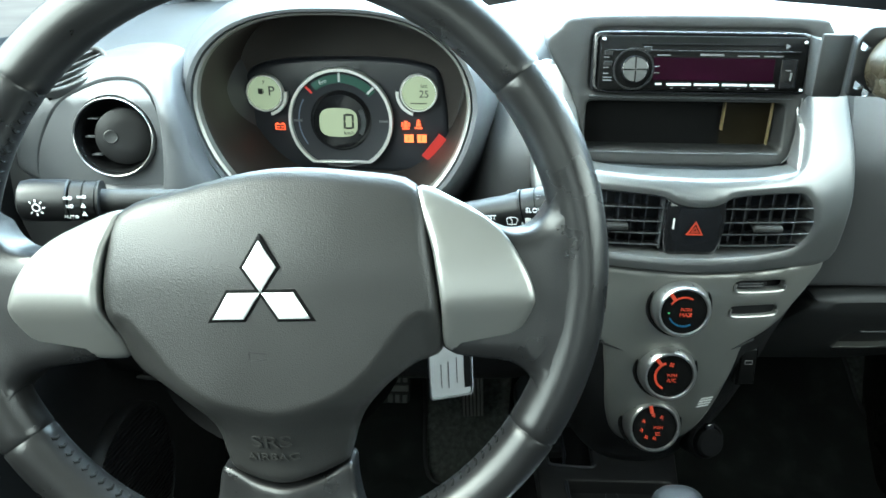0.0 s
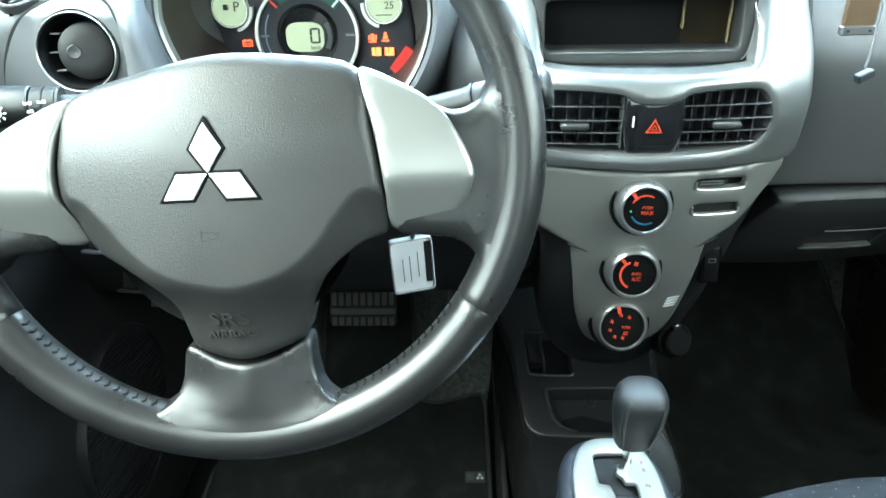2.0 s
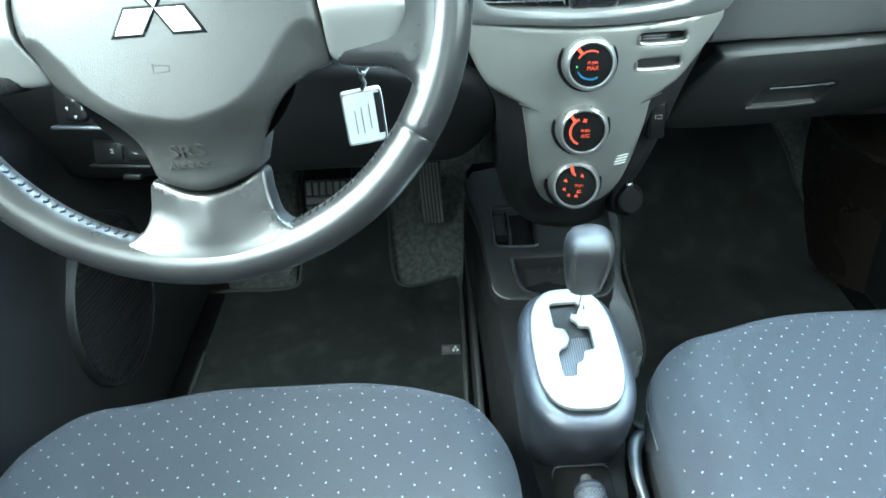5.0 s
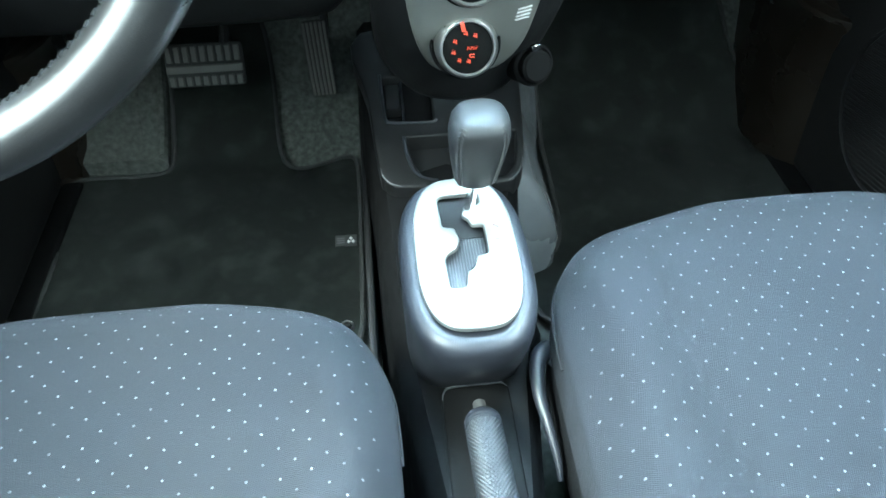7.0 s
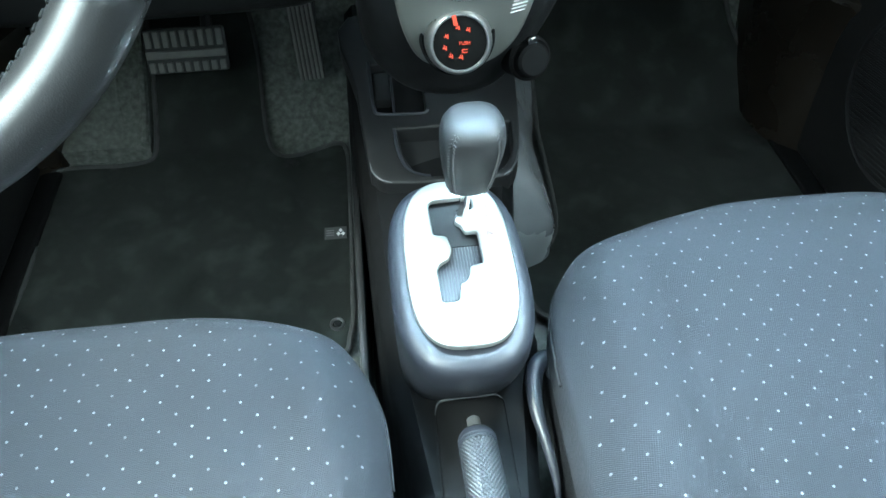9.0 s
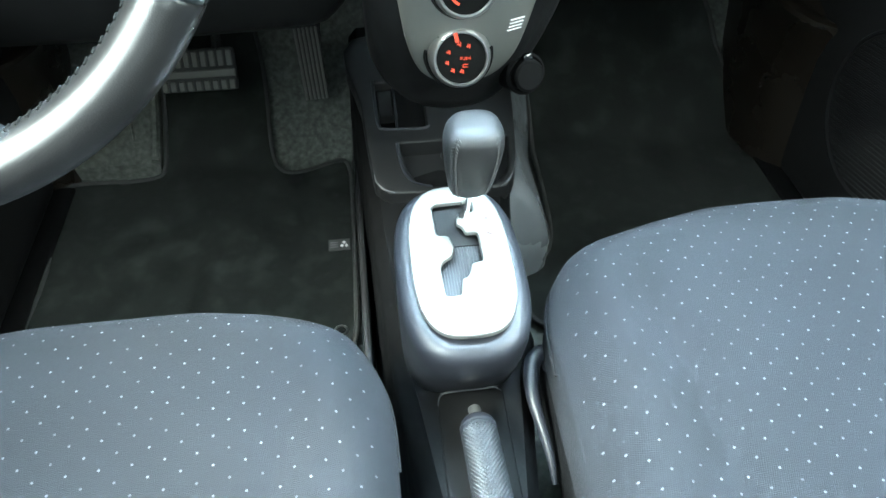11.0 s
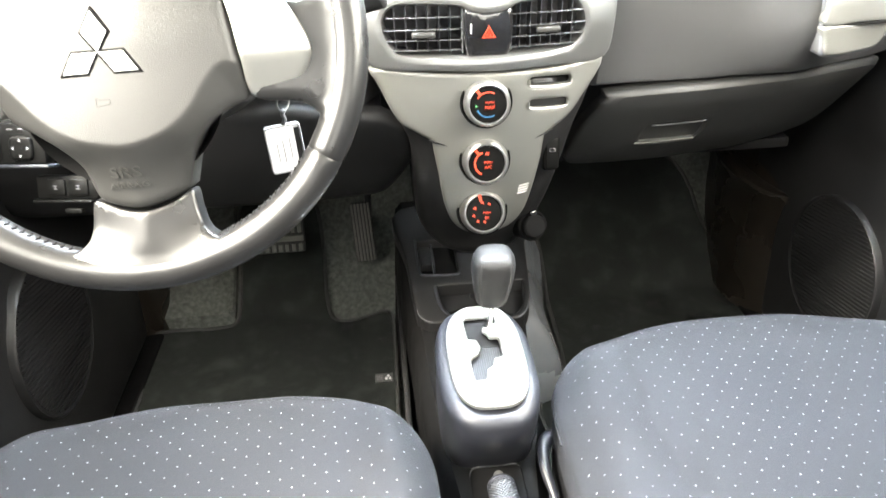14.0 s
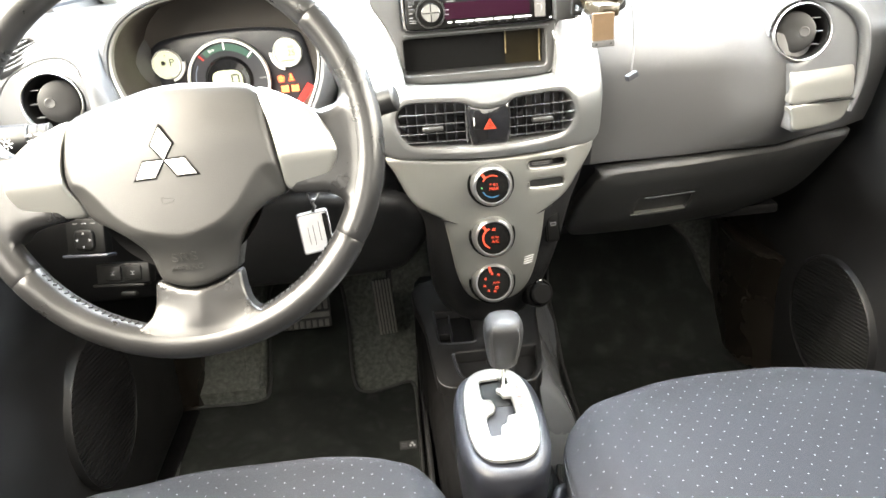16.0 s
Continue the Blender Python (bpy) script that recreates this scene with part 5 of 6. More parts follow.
            part("washer_symbol", join(*(tube([m @ Vector(q) for q in run], 0.00035, 5) for run in ([(-0.004, 0.002, 0), (-0.002, 0.0034, 0), (0.002, 0.0034, 0), (0.004, 0.002, 0)], [(-0.004, 0.002, 0), (-0.003, -0.002, 0), (0.003, -0.002, 0), (0.004, 0.002, 0)], [(0, -0.003, 0), (0, 0.001, 0), (-0.0015, 0.003, 0)]))), INK, st)
            part("dot", lathe([(0.0, 0.0006), (0.0009, 0.0005), (0.0009, 0.0)], 12, facing(p.x + 0.0075, p.y - 0.0146, p.z - 0.004)), INK, st)
            for i in range(3):
                p = Vector(f(0.25 + 0.012 * i))
                part("tick", rbox(-0.0018, 0.0018, -0.0003, 0.0003, 0, 0.0005, 0, 1, facing(Vector(f(0.3)).x, p.y - 0.0095, p.z + 0.0105 - 0.0022 * i, 45)), THREAD, st)
    # key and tag
    lock = thing("ignition_key", (-0.235, 0.42, 0.70), "key in the ignition with a ring", "key")
    part("lock_barrel", lathe([(0.0, 0.004), (0.012, 0.003), (0.0135, 0.0), (0.0135, -0.03)], 24, facing(-0.232, 0.435, 0.705, 20, 35)), CONSOLE, lock)
    part("key_bow", rbox(-0.010, 0.010, -0.002, 0.002, 0.0, 0.03, 0.0018, 2, facing(-0.226, 0.425, 0.703, 20, 35)), DARK, lock)
    part("ring", lathe([(0.0095 + 0.0009 * math.cos(a), 0.0009 * math.sin(a)) for a in np.linspace(0, 2 * math.pi, 9)], 28, facing(-0.210, 0.405, 0.690, 0, 60)), STEEL, lock)
    part("link", tube([(-0.210, 0.405, 0.6815), (-0.2125, 0.405, 0.677), (-0.2105, 0.405, 0.6725), (-0.213, 0.405, 0.667)], 0.0022, 8), STEEL, lock)
    tag = thing("key_tag", (-0.2135, 0.405, 0.632), "clear key tag with a white printed card hanging from the key", "key tag")
    mt = facing(-0.2135, 0.405, 0.6425, 0, 14) @ Matrix.Diagonal((0.95, 0.92, 1, 1)) @ Matrix.Rotation(radians(3), 4, "Z")
    part("holder", sheet(superellipse(0, 0, 0.0185, 0.0265, 12, 32), [superellipse(0, 0, 0.0165, 0.0245, 14, 32)], 0.01, lambda u, v, d: (u, v, 0.0025 - rounded(d, 0.001)), (0, 0, -0.005), 0.001), HOLDER, tag, "clear plastic rim", local=True).data.transform(WORLD[tag].inverted() @ mt)
    part("card", rbox(-0.0166, 0.0166, -0.0246, 0.0246, -0.0012, 0.0012, 0, 1, mt), PAPER, tag, "white printed card")
    for i, (x, l0, l1) in enumerate(((-0.008, -0.015, 0.008), (-0.002, -0.016, 0.010), (0.005, -0.012, 0.013))):
        part("print_line", rbox(x - 0.0004, x + 0.0004, l0, l1, 0.0012, 0.0015, 0, 1, mt), THREAD, tag)
    part("dark_edge", rbox(0.011, 0.0163, -0.018, 0.022, 0.0012, 0.0015, 0, 1, mt), DARK, tag, "dark printed edge")
    # switch panel low on the driver's side
    sw = thing("switch_panel", (-0.5, 0.54, 0.59), "black switch panel with a mirror control pad", "switch panel")
    ms = facing(-0.519, 0.532, 0.615, 20, -8)
    part("plate", rbox(-0.026, 0.026, -0.022, 0.024, -0.02, 0.0, 0.004, 2, ms), FACE_BLACK, sw)
    part("pad", sheet(superellipse(0, 0, 0.0135, 0.0135, 4, 28), [], 0.01, lambda u, v, d: (u, v, 0.004 - rounded(d, 0.003)), (0, 0, -0.005), 0.003), FACE_BLACK, sw, local=True).data.transform(WORLD[sw].inverted() @ ms @ Matrix.Translation((0, -0.004, 0)))
    for a in range(4):
        part("arrow", lathe([(0.0, 0.0044), (0.0022, 0.0044), (0.0022, 0.004)], 3, ms @ Matrix.Translation((0, -0.004, 0)) @ Matrix.Rotation(radians(90 * a), 4, "Z") @ Matrix.Translation((0.0085, 0, 0))), THREAD, sw, smooth=False)
    for x in (-0.012, 0.0, 0.012):
        part("symbol", rbox(x - 0.003, x + 0.003, 0.0165, 0.0175, 0.0, 0.0006, 0, 1, ms), THREAD, sw)
    part("lower_lip", rbox(-0.03, 0.03, -0.026, -0.022, -0.02, 0.004, 0.0015, 2, ms), CONSOLE, sw)
    sw2 = thing("switch_panel", (-0.48, 0.53, 0.56), "small black switch bank below the mirror control", "switch panel")
    m2 = facing(-0.484, 0.528, 0.562, 20, -8)
    part("plate", rbox(-0.036, 0.036, -0.014, 0.013, -0.02, 0.0, 0.003, 2, m2), FACE_BLACK, sw2)
    for x in (-0.012, 0.015):
        part("button", rbox(x - 0.011, x + 0.011, -0.0095, 0.0095, -0.002, 0.003, 0.002, 2, m2), FACE_BLACK, sw2)
        part("symbol", join(rbox(x - 0.0024, x + 0.0024, 0.0016, 0.0022, 0.003, 0.0034, 0, 1, m2), rbox(x - 0.0024, x + 0.0024, -0.0022, -0.0016, 0.003, 0.0034, 0, 1, m2), rbox(x - 0.0003, x + 0.0003, -0.0016, 0.0016, 0.003, 0.0034, 0, 1, m2)), THREAD, sw2)
    part("lower_lip", rbox(-0.04, 0.03, -0.018, -0.014, -0.02, 0.004, 0.0015, 2, m2), FACE_BLACK, sw2)
    part("latch", rbox(-0.002, 0.018, -0.03, -0.024, -0.004, 0.006, 0.002, 2, m2), FACE_BLACK, sw2)


def round_vent(x, y, z, swing, name_label, side=1):
    """A round dash vent: chrome ring, dark bowl and a swivelled disc with a few vanes."""
    v = thing("round_air_vent", (x, y, z), name_label, "air vent", "round side vents")
    m = facing(x, y, z, 8, swing)
    part("ring", lathe([(0.0340, -0.002), (0.0344, 0.003), (0.0352, 0.0038), (0.0360, 0.003), (0.0368, -0.003)], 48, m), RING, v, "bright chrome ring")
    part("bowl", lathe([(0.0, -0.03), (0.02, -0.028), (0.03, -0.015), (0.0328, 0.002)], 40, m), BLACK, v)
    md = m @ Matrix.Translation((0.0075 * side, 0, -0.007)) @ Matrix.Rotation(radians(14 * side), 4, "Y")
    part("disc", lathe([(0.0, 0.0012), (0.012, 0.0012), (0.0235, 0.0008), (0.0258, -0.0008), (0.0262, -0.006)], 44, md), DARK, v, "flat dark swivel disc")
    part("thumb_dimple", lathe([(0.0, 0.0016), (0.004, 0.0017), (0.0056, 0.0022), (0.0066, 0.0012)], 24, md @ Matrix.Translation((-0.012 * side, 0, 0))), LOWER, v)
    for dz in (-0.0165, 0.0, 0.0165):
        c = -(0.0275 - 0.25 * abs(dz)) * side
        part("vane", rbox(min(c, c + 0.009 * side), max(c, c + 0.009 * side), dz - 0.0008, dz + 0.0008, -0.014, -0.004, 0.0005, 1, m), SLAT, v)
    return v


def side_pods():
    p = thing("vent_pod", (-0.53, 0.58, 0.73), "rounded charcoal pod around the driver's side vent", "dashboard trim")
    pod = outline([(-0.638, 0.735), (-0.632, 0.775), (-0.605, 0.818), (-0.56, 0.843), (-0.51, 0.851), (-0.476, 0.84), (-0.464, 0.80), (-0.457, 0.765), (-0.447, 0.737), (-0.43, 0.716), (-0.445, 0.706), (-0.49, 0.724), (-0.57, 0.726)], 5)
    arch = outline([(-0.612, 0.736), (-0.603, 0.767), (-0.577, 0.804), (-0.547, 0.822), (-0.521, 0.828), (-0.499, 0.824), (-0.486, 0.81), (-0.482, 0.785), (-0.4865, 0.738), (-0.495, 0.734), (-0.55, 0.733), (-0.603, 0.733)], 5)
    hole = [(x, z) for x, z in superellipse(-0.5245, 0.7795, 0.0375, 0.0375, 2, 40)]
    skin = lambda u, v: 0.566 + 0.9 * max(0, -0.53 - u) ** 1.5 + 2.5 * max(0, v - 0.80) ** 1.4 + 0.55 * max(0, u + 0.47)
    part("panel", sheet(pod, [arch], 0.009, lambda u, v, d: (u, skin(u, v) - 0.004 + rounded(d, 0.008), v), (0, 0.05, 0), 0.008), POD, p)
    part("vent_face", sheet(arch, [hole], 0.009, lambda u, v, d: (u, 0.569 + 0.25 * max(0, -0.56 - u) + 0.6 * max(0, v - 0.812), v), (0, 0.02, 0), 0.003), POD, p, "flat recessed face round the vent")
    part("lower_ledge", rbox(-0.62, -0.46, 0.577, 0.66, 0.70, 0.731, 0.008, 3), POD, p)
    round_vent(-0.5245, 0.565, 0.7795, 4, "round side air vent with a chrome ring, disc half shut")
    g = thing("defroster_grille", (-0.53, 0.6, 0.83), "narrow slatted demister outlet on the dash corner", "air vent")
    m = facing(-0.563, 0.586, 0.836, 38, 18) @ Matrix.Rotation(radians(24), 4, "Z")
    part("frame", sheet(superellipse(0, 0, 0.034, 0.016, 3, 36), [superellipse(0, 0, 0.030, 0.0125, 3, 36)], 0.01, lambda u, v, d: (u, v, 0.003 - rounded(d, 0.002)), (0, 0, -0.012), 0.002), DASH, g, local=True).data.transform(WORLD[g].inverted() @ m)
    part("back", rbox(-0.03, 0.03, -0.0125, 0.0125, -0.012, -0.009, 0, 1, m), BLACK, g)
    for i in range(4):
        v = -0.0085 + i * 0.0057
        h = 0.03 * math.sqrt(1 - (v / 0.0145) ** 2)
        part("slat", rbox(-h, h, v - 0.0008, v + 0.0008, -0.007, 0.002, 0.0004, 1, m), DASH, g)
    q = thing("vent_pod", (0.44, 0.6, 0.64), "dash-plastic pod painted lighter, round vent above a pull-out drawer", "dashboard trim")
    pod = outline([(0.3785, 0.80), (0.39, 0.818), (0.42, 0.826), (0.47, 0.818), (0.505, 0.795), (0.520, 0.76), (0.523, 0.71), (0.512, 0.665), (0.495, 0.65), (0.44, 0.6465), (0.424, 0.649), (0.4185, 0.66), (0.413, 0.70), (0.402, 0.74), (0.385, 0.765)], 5)
    hole = superellipse(0.418, 0.783, 0.0375, 0.0375, 2, 40)
    f = lambda u, v: 0.575 + 0.35 * max(0, u - 0.42) ** 1.2
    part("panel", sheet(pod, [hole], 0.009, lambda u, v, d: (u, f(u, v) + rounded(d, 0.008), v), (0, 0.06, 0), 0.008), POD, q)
    arch = spline([(0.43, f(0.43, 0) - 0.001, 0.826), (0.47, f(0.47, 0) - 0.003, 0.8165), (0.503, f(0.503, 0) - 0.004, 0.794), (0.5175, f(0.5175, 0) - 0.004, 0.76), (0.5205, f(0.5205, 0) - 0.004, 0.71), (0.511, f(0.511, 0) - 0.003, 0.667)], 6)
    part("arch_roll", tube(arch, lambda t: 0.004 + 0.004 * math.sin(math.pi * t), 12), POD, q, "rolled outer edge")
    round_vent(0.418, 0.572, 0.783, -8, "round passenger side air vent with a chrome ring", -1)
    part("drawer", sheet(outline([(0.4105, 0.738), (0.43, 0.7405), (0.48, 0.740), (0.502, 0.737), (0.5105, 0.728), (0.512, 0.71), (0.511, 0.6885), (0.46, 0.6885), (0.4165, 0.6885), (0.4135, 0.71)], 4), [], 0.007, lambda u, v, d: (u, f(u, v) - 0.004 + 0.25 * max(0, v - 0.715) + rounded(d, 0.003), v), (0, 0.012, 0), 0.003), SILVER, q, "silver drawer front")
    part("drawer", sheet(outline([(0.417, 0.6865), (0.46, 0.6865), (0.511, 0.6865), (0.508, 0.668), (0.498, 0.656), (0.47, 0.652), (0.434, 0.651), (0.423, 0.655), (0.4195, 0.67)], 4), [], 0.007, lambda u, v, d: (u, f(u, v) - 0.003 + rounded(d, 0.003), v), (0, 0.012, 0), 0.003), SATIN, q, "grey lower drawer front")
    part("slot_line", rbox(0.416, 0.505, f(0.46, 0) - 0.0062, f(0.46, 0) + 0.004, 0.6865, 0.6885, 0.0005, 1), BLACK, q)


def device_mount():
    d = thing("phone_mount", (0.125, 0.56, 0.84), "charcoal clip-on device mount with a domed joint beside the radio", "mount")
    part("bracket", rbox(0.094, 0.12, 0.573, 0.578, 0.826, 0.88, 0.0025, 2), LOWER, d, "flat charcoal bracket")
    part("bracket_foot", rbox(0.094, 0.1, 0.575, 0.605, 0.826, 0.875, 0.002), LOWER, d)
    part("bracket_bend", loft([[(x, y, z0), (x + 0.003, y + 0.0015, z0), (x + 0.003, y + 0.0015, z1), (x, y, z1)] for x, y, z0, z1 in ((0.1185, 0.5755, 0.8275, 0.8795), (0.1195, 0.5725, 0.8275, 0.8795), (0.1135, 0.552, 0.832, 0.8795), (0.106, 0.537, 0.836, 0.88))]), LOWER, d, "bent side of the bracket")
    # dark plate with small cut-outs round a domed joint
    cut = [fillet([(x - 0.003, z + 0.0035), (x + 0.0045, z - 0.001), (x + 0.001, z - 0.004), (x - 0.0035, z - 0.003)], 0.0015) for x, z in ((0.1125, 0.8445), (0.1205, 0.8385), (0.1115, 0.8755))]
    part("joint_plate", sheet(fillet([(0.1045, 0.835, 0.003), (0.1045, 0.88, 0.006), (0.114, 0.8905, 0.004), (0.169, 0.8905, 0.004), (0.171, 0.84, 0.004), (0.16, 0.834, 0.004)], 0.003), cut, 0.012, lambda u, v, w: (u, 0.535 + rounded(w, 0.0015), v), (0, 0.003, 0), 0.0015), STALK, d, "dark plate with small cut-outs")
    m = facing(0.139, 0.534, 0.8605, 0, 8)
    bronze = material("dark_bronze_plastic", (0.03, 0.024, 0.015), 0.28, 0.3, blotch=(50, 0.15))
    part("joint", lathe([(0.0, 0.016), (0.0075, 0.018), (0.0095, 0.026), (0.0125, 0.031), (0.0165, 0.031), (0.0195, 0.027), (0.0235, 0.016), (0.0262, 0.006), (0.0268, -0.001)], 40, m), bronze, d, "domed bronze-black joint with a hollow centre")
    mp = facing(0.1215, 0.4615, 0.8275, 0, 4)
    part("plate", rbox(-0.0126, 0.0126, -0.0125, 0.018, -0.003, 0.001, 0.001, 1, mp), material("bronze_plate", (0.12, 0.08, 0.048), 0.35, 0.6, blotch=(80, 0.1)), d, "bronze metal plate")
    part("plate_link", rbox(-0.004, 0.02, 0.012, 0.026, -0.056, -0.002, 0.003, 2, mp), bronze, d, "short link to the joint")
    part("clamp", rbox(-0.0132, 0.0132, -0.0185, -0.0115, -0.004, 0.0025, 0.001, 1, mp), STEEL, d, "bright metal clamp")
    for x in (-0.0085, 0.0085):
        part("rivet", lathe([(0.0, 0.0008), (0.0011, 0.0006), (0.0012, 0.0)], 12, mp @ Matrix.Translation((x, -0.015, 0.0025))), DARK, d)
    c = thing("cable", (0.186, 0.552, 0.749), "thin grey cable hanging with a small plug", "cable")
    part("lead", tube(spline([(0.165, 0.57, 0.86), (0.182, 0.556, 0.845), (0.187, 0.552, 0.80), (0.1855, 0.552, 0.76)], 5), 0.0011, 8), THREAD, c)
    part("plug", rbox(-0.0085, 0.0085, -0.004, 0.004, -0.004, 0.004, 0.001, 1, facing(0.186, 0.552, 0.7535, 0, 20) @ Matrix.Rotation(radians(18), 4, "Z")), CONSOLE, c, "grey plug")


# ---------------------------------------------------------------- floor console
def console():
    c = thing("floor_console", (-0.01, 0.4, 0), "dark plastic floor console between the seats", "console")
    # tunnel body
    rings = []
    for y, x0, x1, h in ((1.02, -0.112, 0.11, 0.27), (0.9, -0.11, 0.11, 0.25), (0.8, -0.106, 0.108, 0.231), (0.68, -0.098, 0.09, 0.216), (0.56, -0.094, 0.06, 0.225), (0.44, -0.088, 0.07, 0.226), (0.38, -0.08, 0.055, 0.2225), (0.26, -0.066, 0.038, 0.2225), (0.1, -0.06, 0.034, 0.222), (-0.3, -0.06, 0.034, 0.21)):
        rings.append([(x0 - 0.012, y, -0.03), (x0 - 0.008, y, 0.04), (x0, y, h - 0.05), (x0 + 0.004, y, h - 0.014), (x0 + 0.016, y, h), ((x0 + x1) / 2, y, h + 0.002), (x1 - 0.016, y, h), (x1 - 0.004, y, h - 0.014), (x1, y, h - 0.05), (x1 + 0.008, y, 0.04), (x1 + 0.012, y, -0.03)])
    # near-black: the shade between the seats is put into its colour
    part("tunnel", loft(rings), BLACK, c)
    for y0, y1, x in ((0.42, 1.0, -0.112), (0.3, 0.42, -0.105)):
        part("side_trim", rbox(x - 0.005, x + 0.005, y0, y1, -0.01, 0.12, 0.004), DARK, c, "narrow trim strip")
    # selector tower
    def collar(m, z, dy=0.0, side=0.0, power=2.9):
        return [(x, y + dy, z + 0.085 * (y - 0.4345)) for x, y in superellipse(-0.0155, 0.4345, 0.0462 + m + side, 0.0865 + m, power, 56)]
    part("tower", loft([collar(-0.004, 0.12, 0.045, 0.018, 4.0), collar(-0.002, 0.2, 0.038, 0.014, 3.8), collar(0.002, 0.24, 0.028, 0.010, 3.5), collar(0.007, 0.27, 0.016, 0.006, 3.2), collar(0.011, 0.298, 0.006, 0.002, 3.0), collar(0.0135, 0.32), collar(0.0138, 0.33)]
                       + [collar(0.0018 + 0.012 * math.cos(radians(q)), 0.334 + 0.0135 * math.sin(radians(q))) for q in (0, 12, 25, 38, 52, 66, 80, 90)] + [collar(-0.006, 0.3475)], False, True), CONSOLE, c, "rounded selector tower")
    pz = lambda v: 0.227 + 0.2 * (v - 0.66)
    cup = fillet([(-0.050, 0.747, 0.002), (-0.046, 0.704, 0.02), (-0.03, 0.674, 0.018), (0.07, 0.672, 0.02), (0.087, 0.70, 0.02), (0.092, 0.747, 0.002)])
    tray = fillet([(-0.0775, 0.858), (-0.011, 0.858), (-0.0115, 0.7725, 0.006), (-0.0735, 0.776, 0.008)])
    part("upper_panel", sheet(outline([(-0.102, 0.95), (-0.097, 0.82), (-0.0885, 0.705), (-0.084, 0.686), (-0.0745, 0.672), (-0.06, 0.667), (0.0, 0.664), (0.068, 0.665), (0.083, 0.6735), (0.092, 0.689), (0.1, 0.727), (0.112, 0.83), (0.116, 0.95)], 4), [cup, tray], 0.012, lambda u, v, d: (u, v, pz(v) + 0.006 - rounded(d, 0.003)), (0, 0, -0.022), 0.003), DARK, c, "raised rear panel of the console")
    for arc in (((-0.0865, 0.70), (-0.0845, 0.6865), (-0.076, 0.6745), (-0.0625, 0.6685)), ((0.0705, 0.6665), (0.0815, 0.6735), (0.0905, 0.6885), (0.094, 0.703))):
        part("panel_edge", tube(spline([(x, y, pz(y) + 0.0053) for x, y in arc], 5), lambda t: 0.0004 + 0.0011 * math.sin(math.pi * t), 8), SLAT, c, "pale corner edge")
    part("cup_floor", sheet(cup, [], 0.02, lambda u, v, d: (u, v, pz(v) - 0.016), (0, 0, -0.004)), DARK, c)
    lip = spline([(-0.0535, 0.746, 0), (-0.0525, 0.725, 0), (-0.0495, 0.705, 0), (-0.044, 0.689, 0), (-0.0335, 0.6785, 0), (-0.018, 0.6735, 0)], 5)
    part("cup_lip", loft([[(p.x - 0.0026, p.y, pz(p.y) + 0.005), (p.x - 0.0014, p.y, pz(p.y) + 0.0082), (p.x + 0.0014, p.y, pz(p.y) + 0.0082), (p.x + 0.0032, p.y, pz(p.y) + 0.004), (p.x + 0.003, p.y, pz(p.y) - 0.012)] for p in lip]), CONSOLE, c, "raised lip of the cup recess")
    part("cup_mark", lathe([(0.008, 0.0), (0.008, 0.0008), (0.0092, 0.0008), (0.0092, 0.0)], 24, Matrix.Translation((0.012, 0.742, pz(0.742) - 0.015)) @ Matrix.Rotation(radians(15), 4, "X")), CONSOLE, c)
    tr = [(-0.0785, 0.862), (-0.0775, 0.82), (-0.0755, 0.7805), (-0.069, 0.7728), (-0.04, 0.7702), (-0.0155, 0.7695), (-0.009, 0.7745)]
    part("tray_rim", tube(spline([(x, y, pz(y) + 0.0062) for x, y in tr], 5), 0.0022, 8), CONSOLE, c, "rim of a small square tray")
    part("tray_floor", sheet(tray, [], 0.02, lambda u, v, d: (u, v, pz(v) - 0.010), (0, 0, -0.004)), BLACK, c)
    part("tray_pad", rbox(-0.0735, -0.0535, 0.795, 0.855, 0.2475, 0.262, 0.002, 2), DARK, c)
    part("tray_wall", rbox(-0.0525, -0.0495, 0.782, 0.856, 0.245, 0.267, 0.001, 1), CONSOLE, c)
    # the low right-hand side bulges out and ends in a rounded corner
    fz = lambda u, v: lerp_table(u, [(0.04, 0.228), (0.08, 0.21), (0.11, 0.186), (0.135, 0.152), (0.155, 0.11), (0.175, 0.058), (0.2, -0.01)])
    # the reflected daylight on this side is put into its pale colour
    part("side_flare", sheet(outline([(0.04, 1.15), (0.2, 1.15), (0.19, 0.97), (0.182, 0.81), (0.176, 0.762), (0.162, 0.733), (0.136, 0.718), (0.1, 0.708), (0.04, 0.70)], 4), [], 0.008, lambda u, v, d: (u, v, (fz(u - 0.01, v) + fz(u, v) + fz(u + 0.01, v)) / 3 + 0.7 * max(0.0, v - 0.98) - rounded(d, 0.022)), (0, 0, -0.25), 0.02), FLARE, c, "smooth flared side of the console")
    # metal gate plate with its slot
    g = thing("selector_plate", (-0.015, 0.43, 0.35), "satin silver gear selector plate with a stepped slot", "gear selector")
    pl = [(x, y) for x, y in superellipse(-0.0152, 0.4345, 0.0462, 0.0865, 2.9, 60)]
    slot = fillet([(-0.0357, 0.4955), (-0.0325, 0.499), (0.0035, 0.5), (0.0035, 0.4865), (-0.013, 0.481), (-0.0152, 0.473), (-0.0095, 0.468), (-0.0078, 0.4605), (0.0035, 0.4605), (0.004, 0.4265), (-0.0075, 0.424), (-0.009, 0.4155), (-0.0125, 0.409), (-0.018, 0.4075), (-0.0205, 0.3905), (-0.034, 0.3905), (-0.0352, 0.4225), (-0.0325, 0.429), (-0.0235, 0.434), (-0.02, 0.4435), (-0.0235, 0.458), (-0.0342, 0.46)], 0.0028, 3)
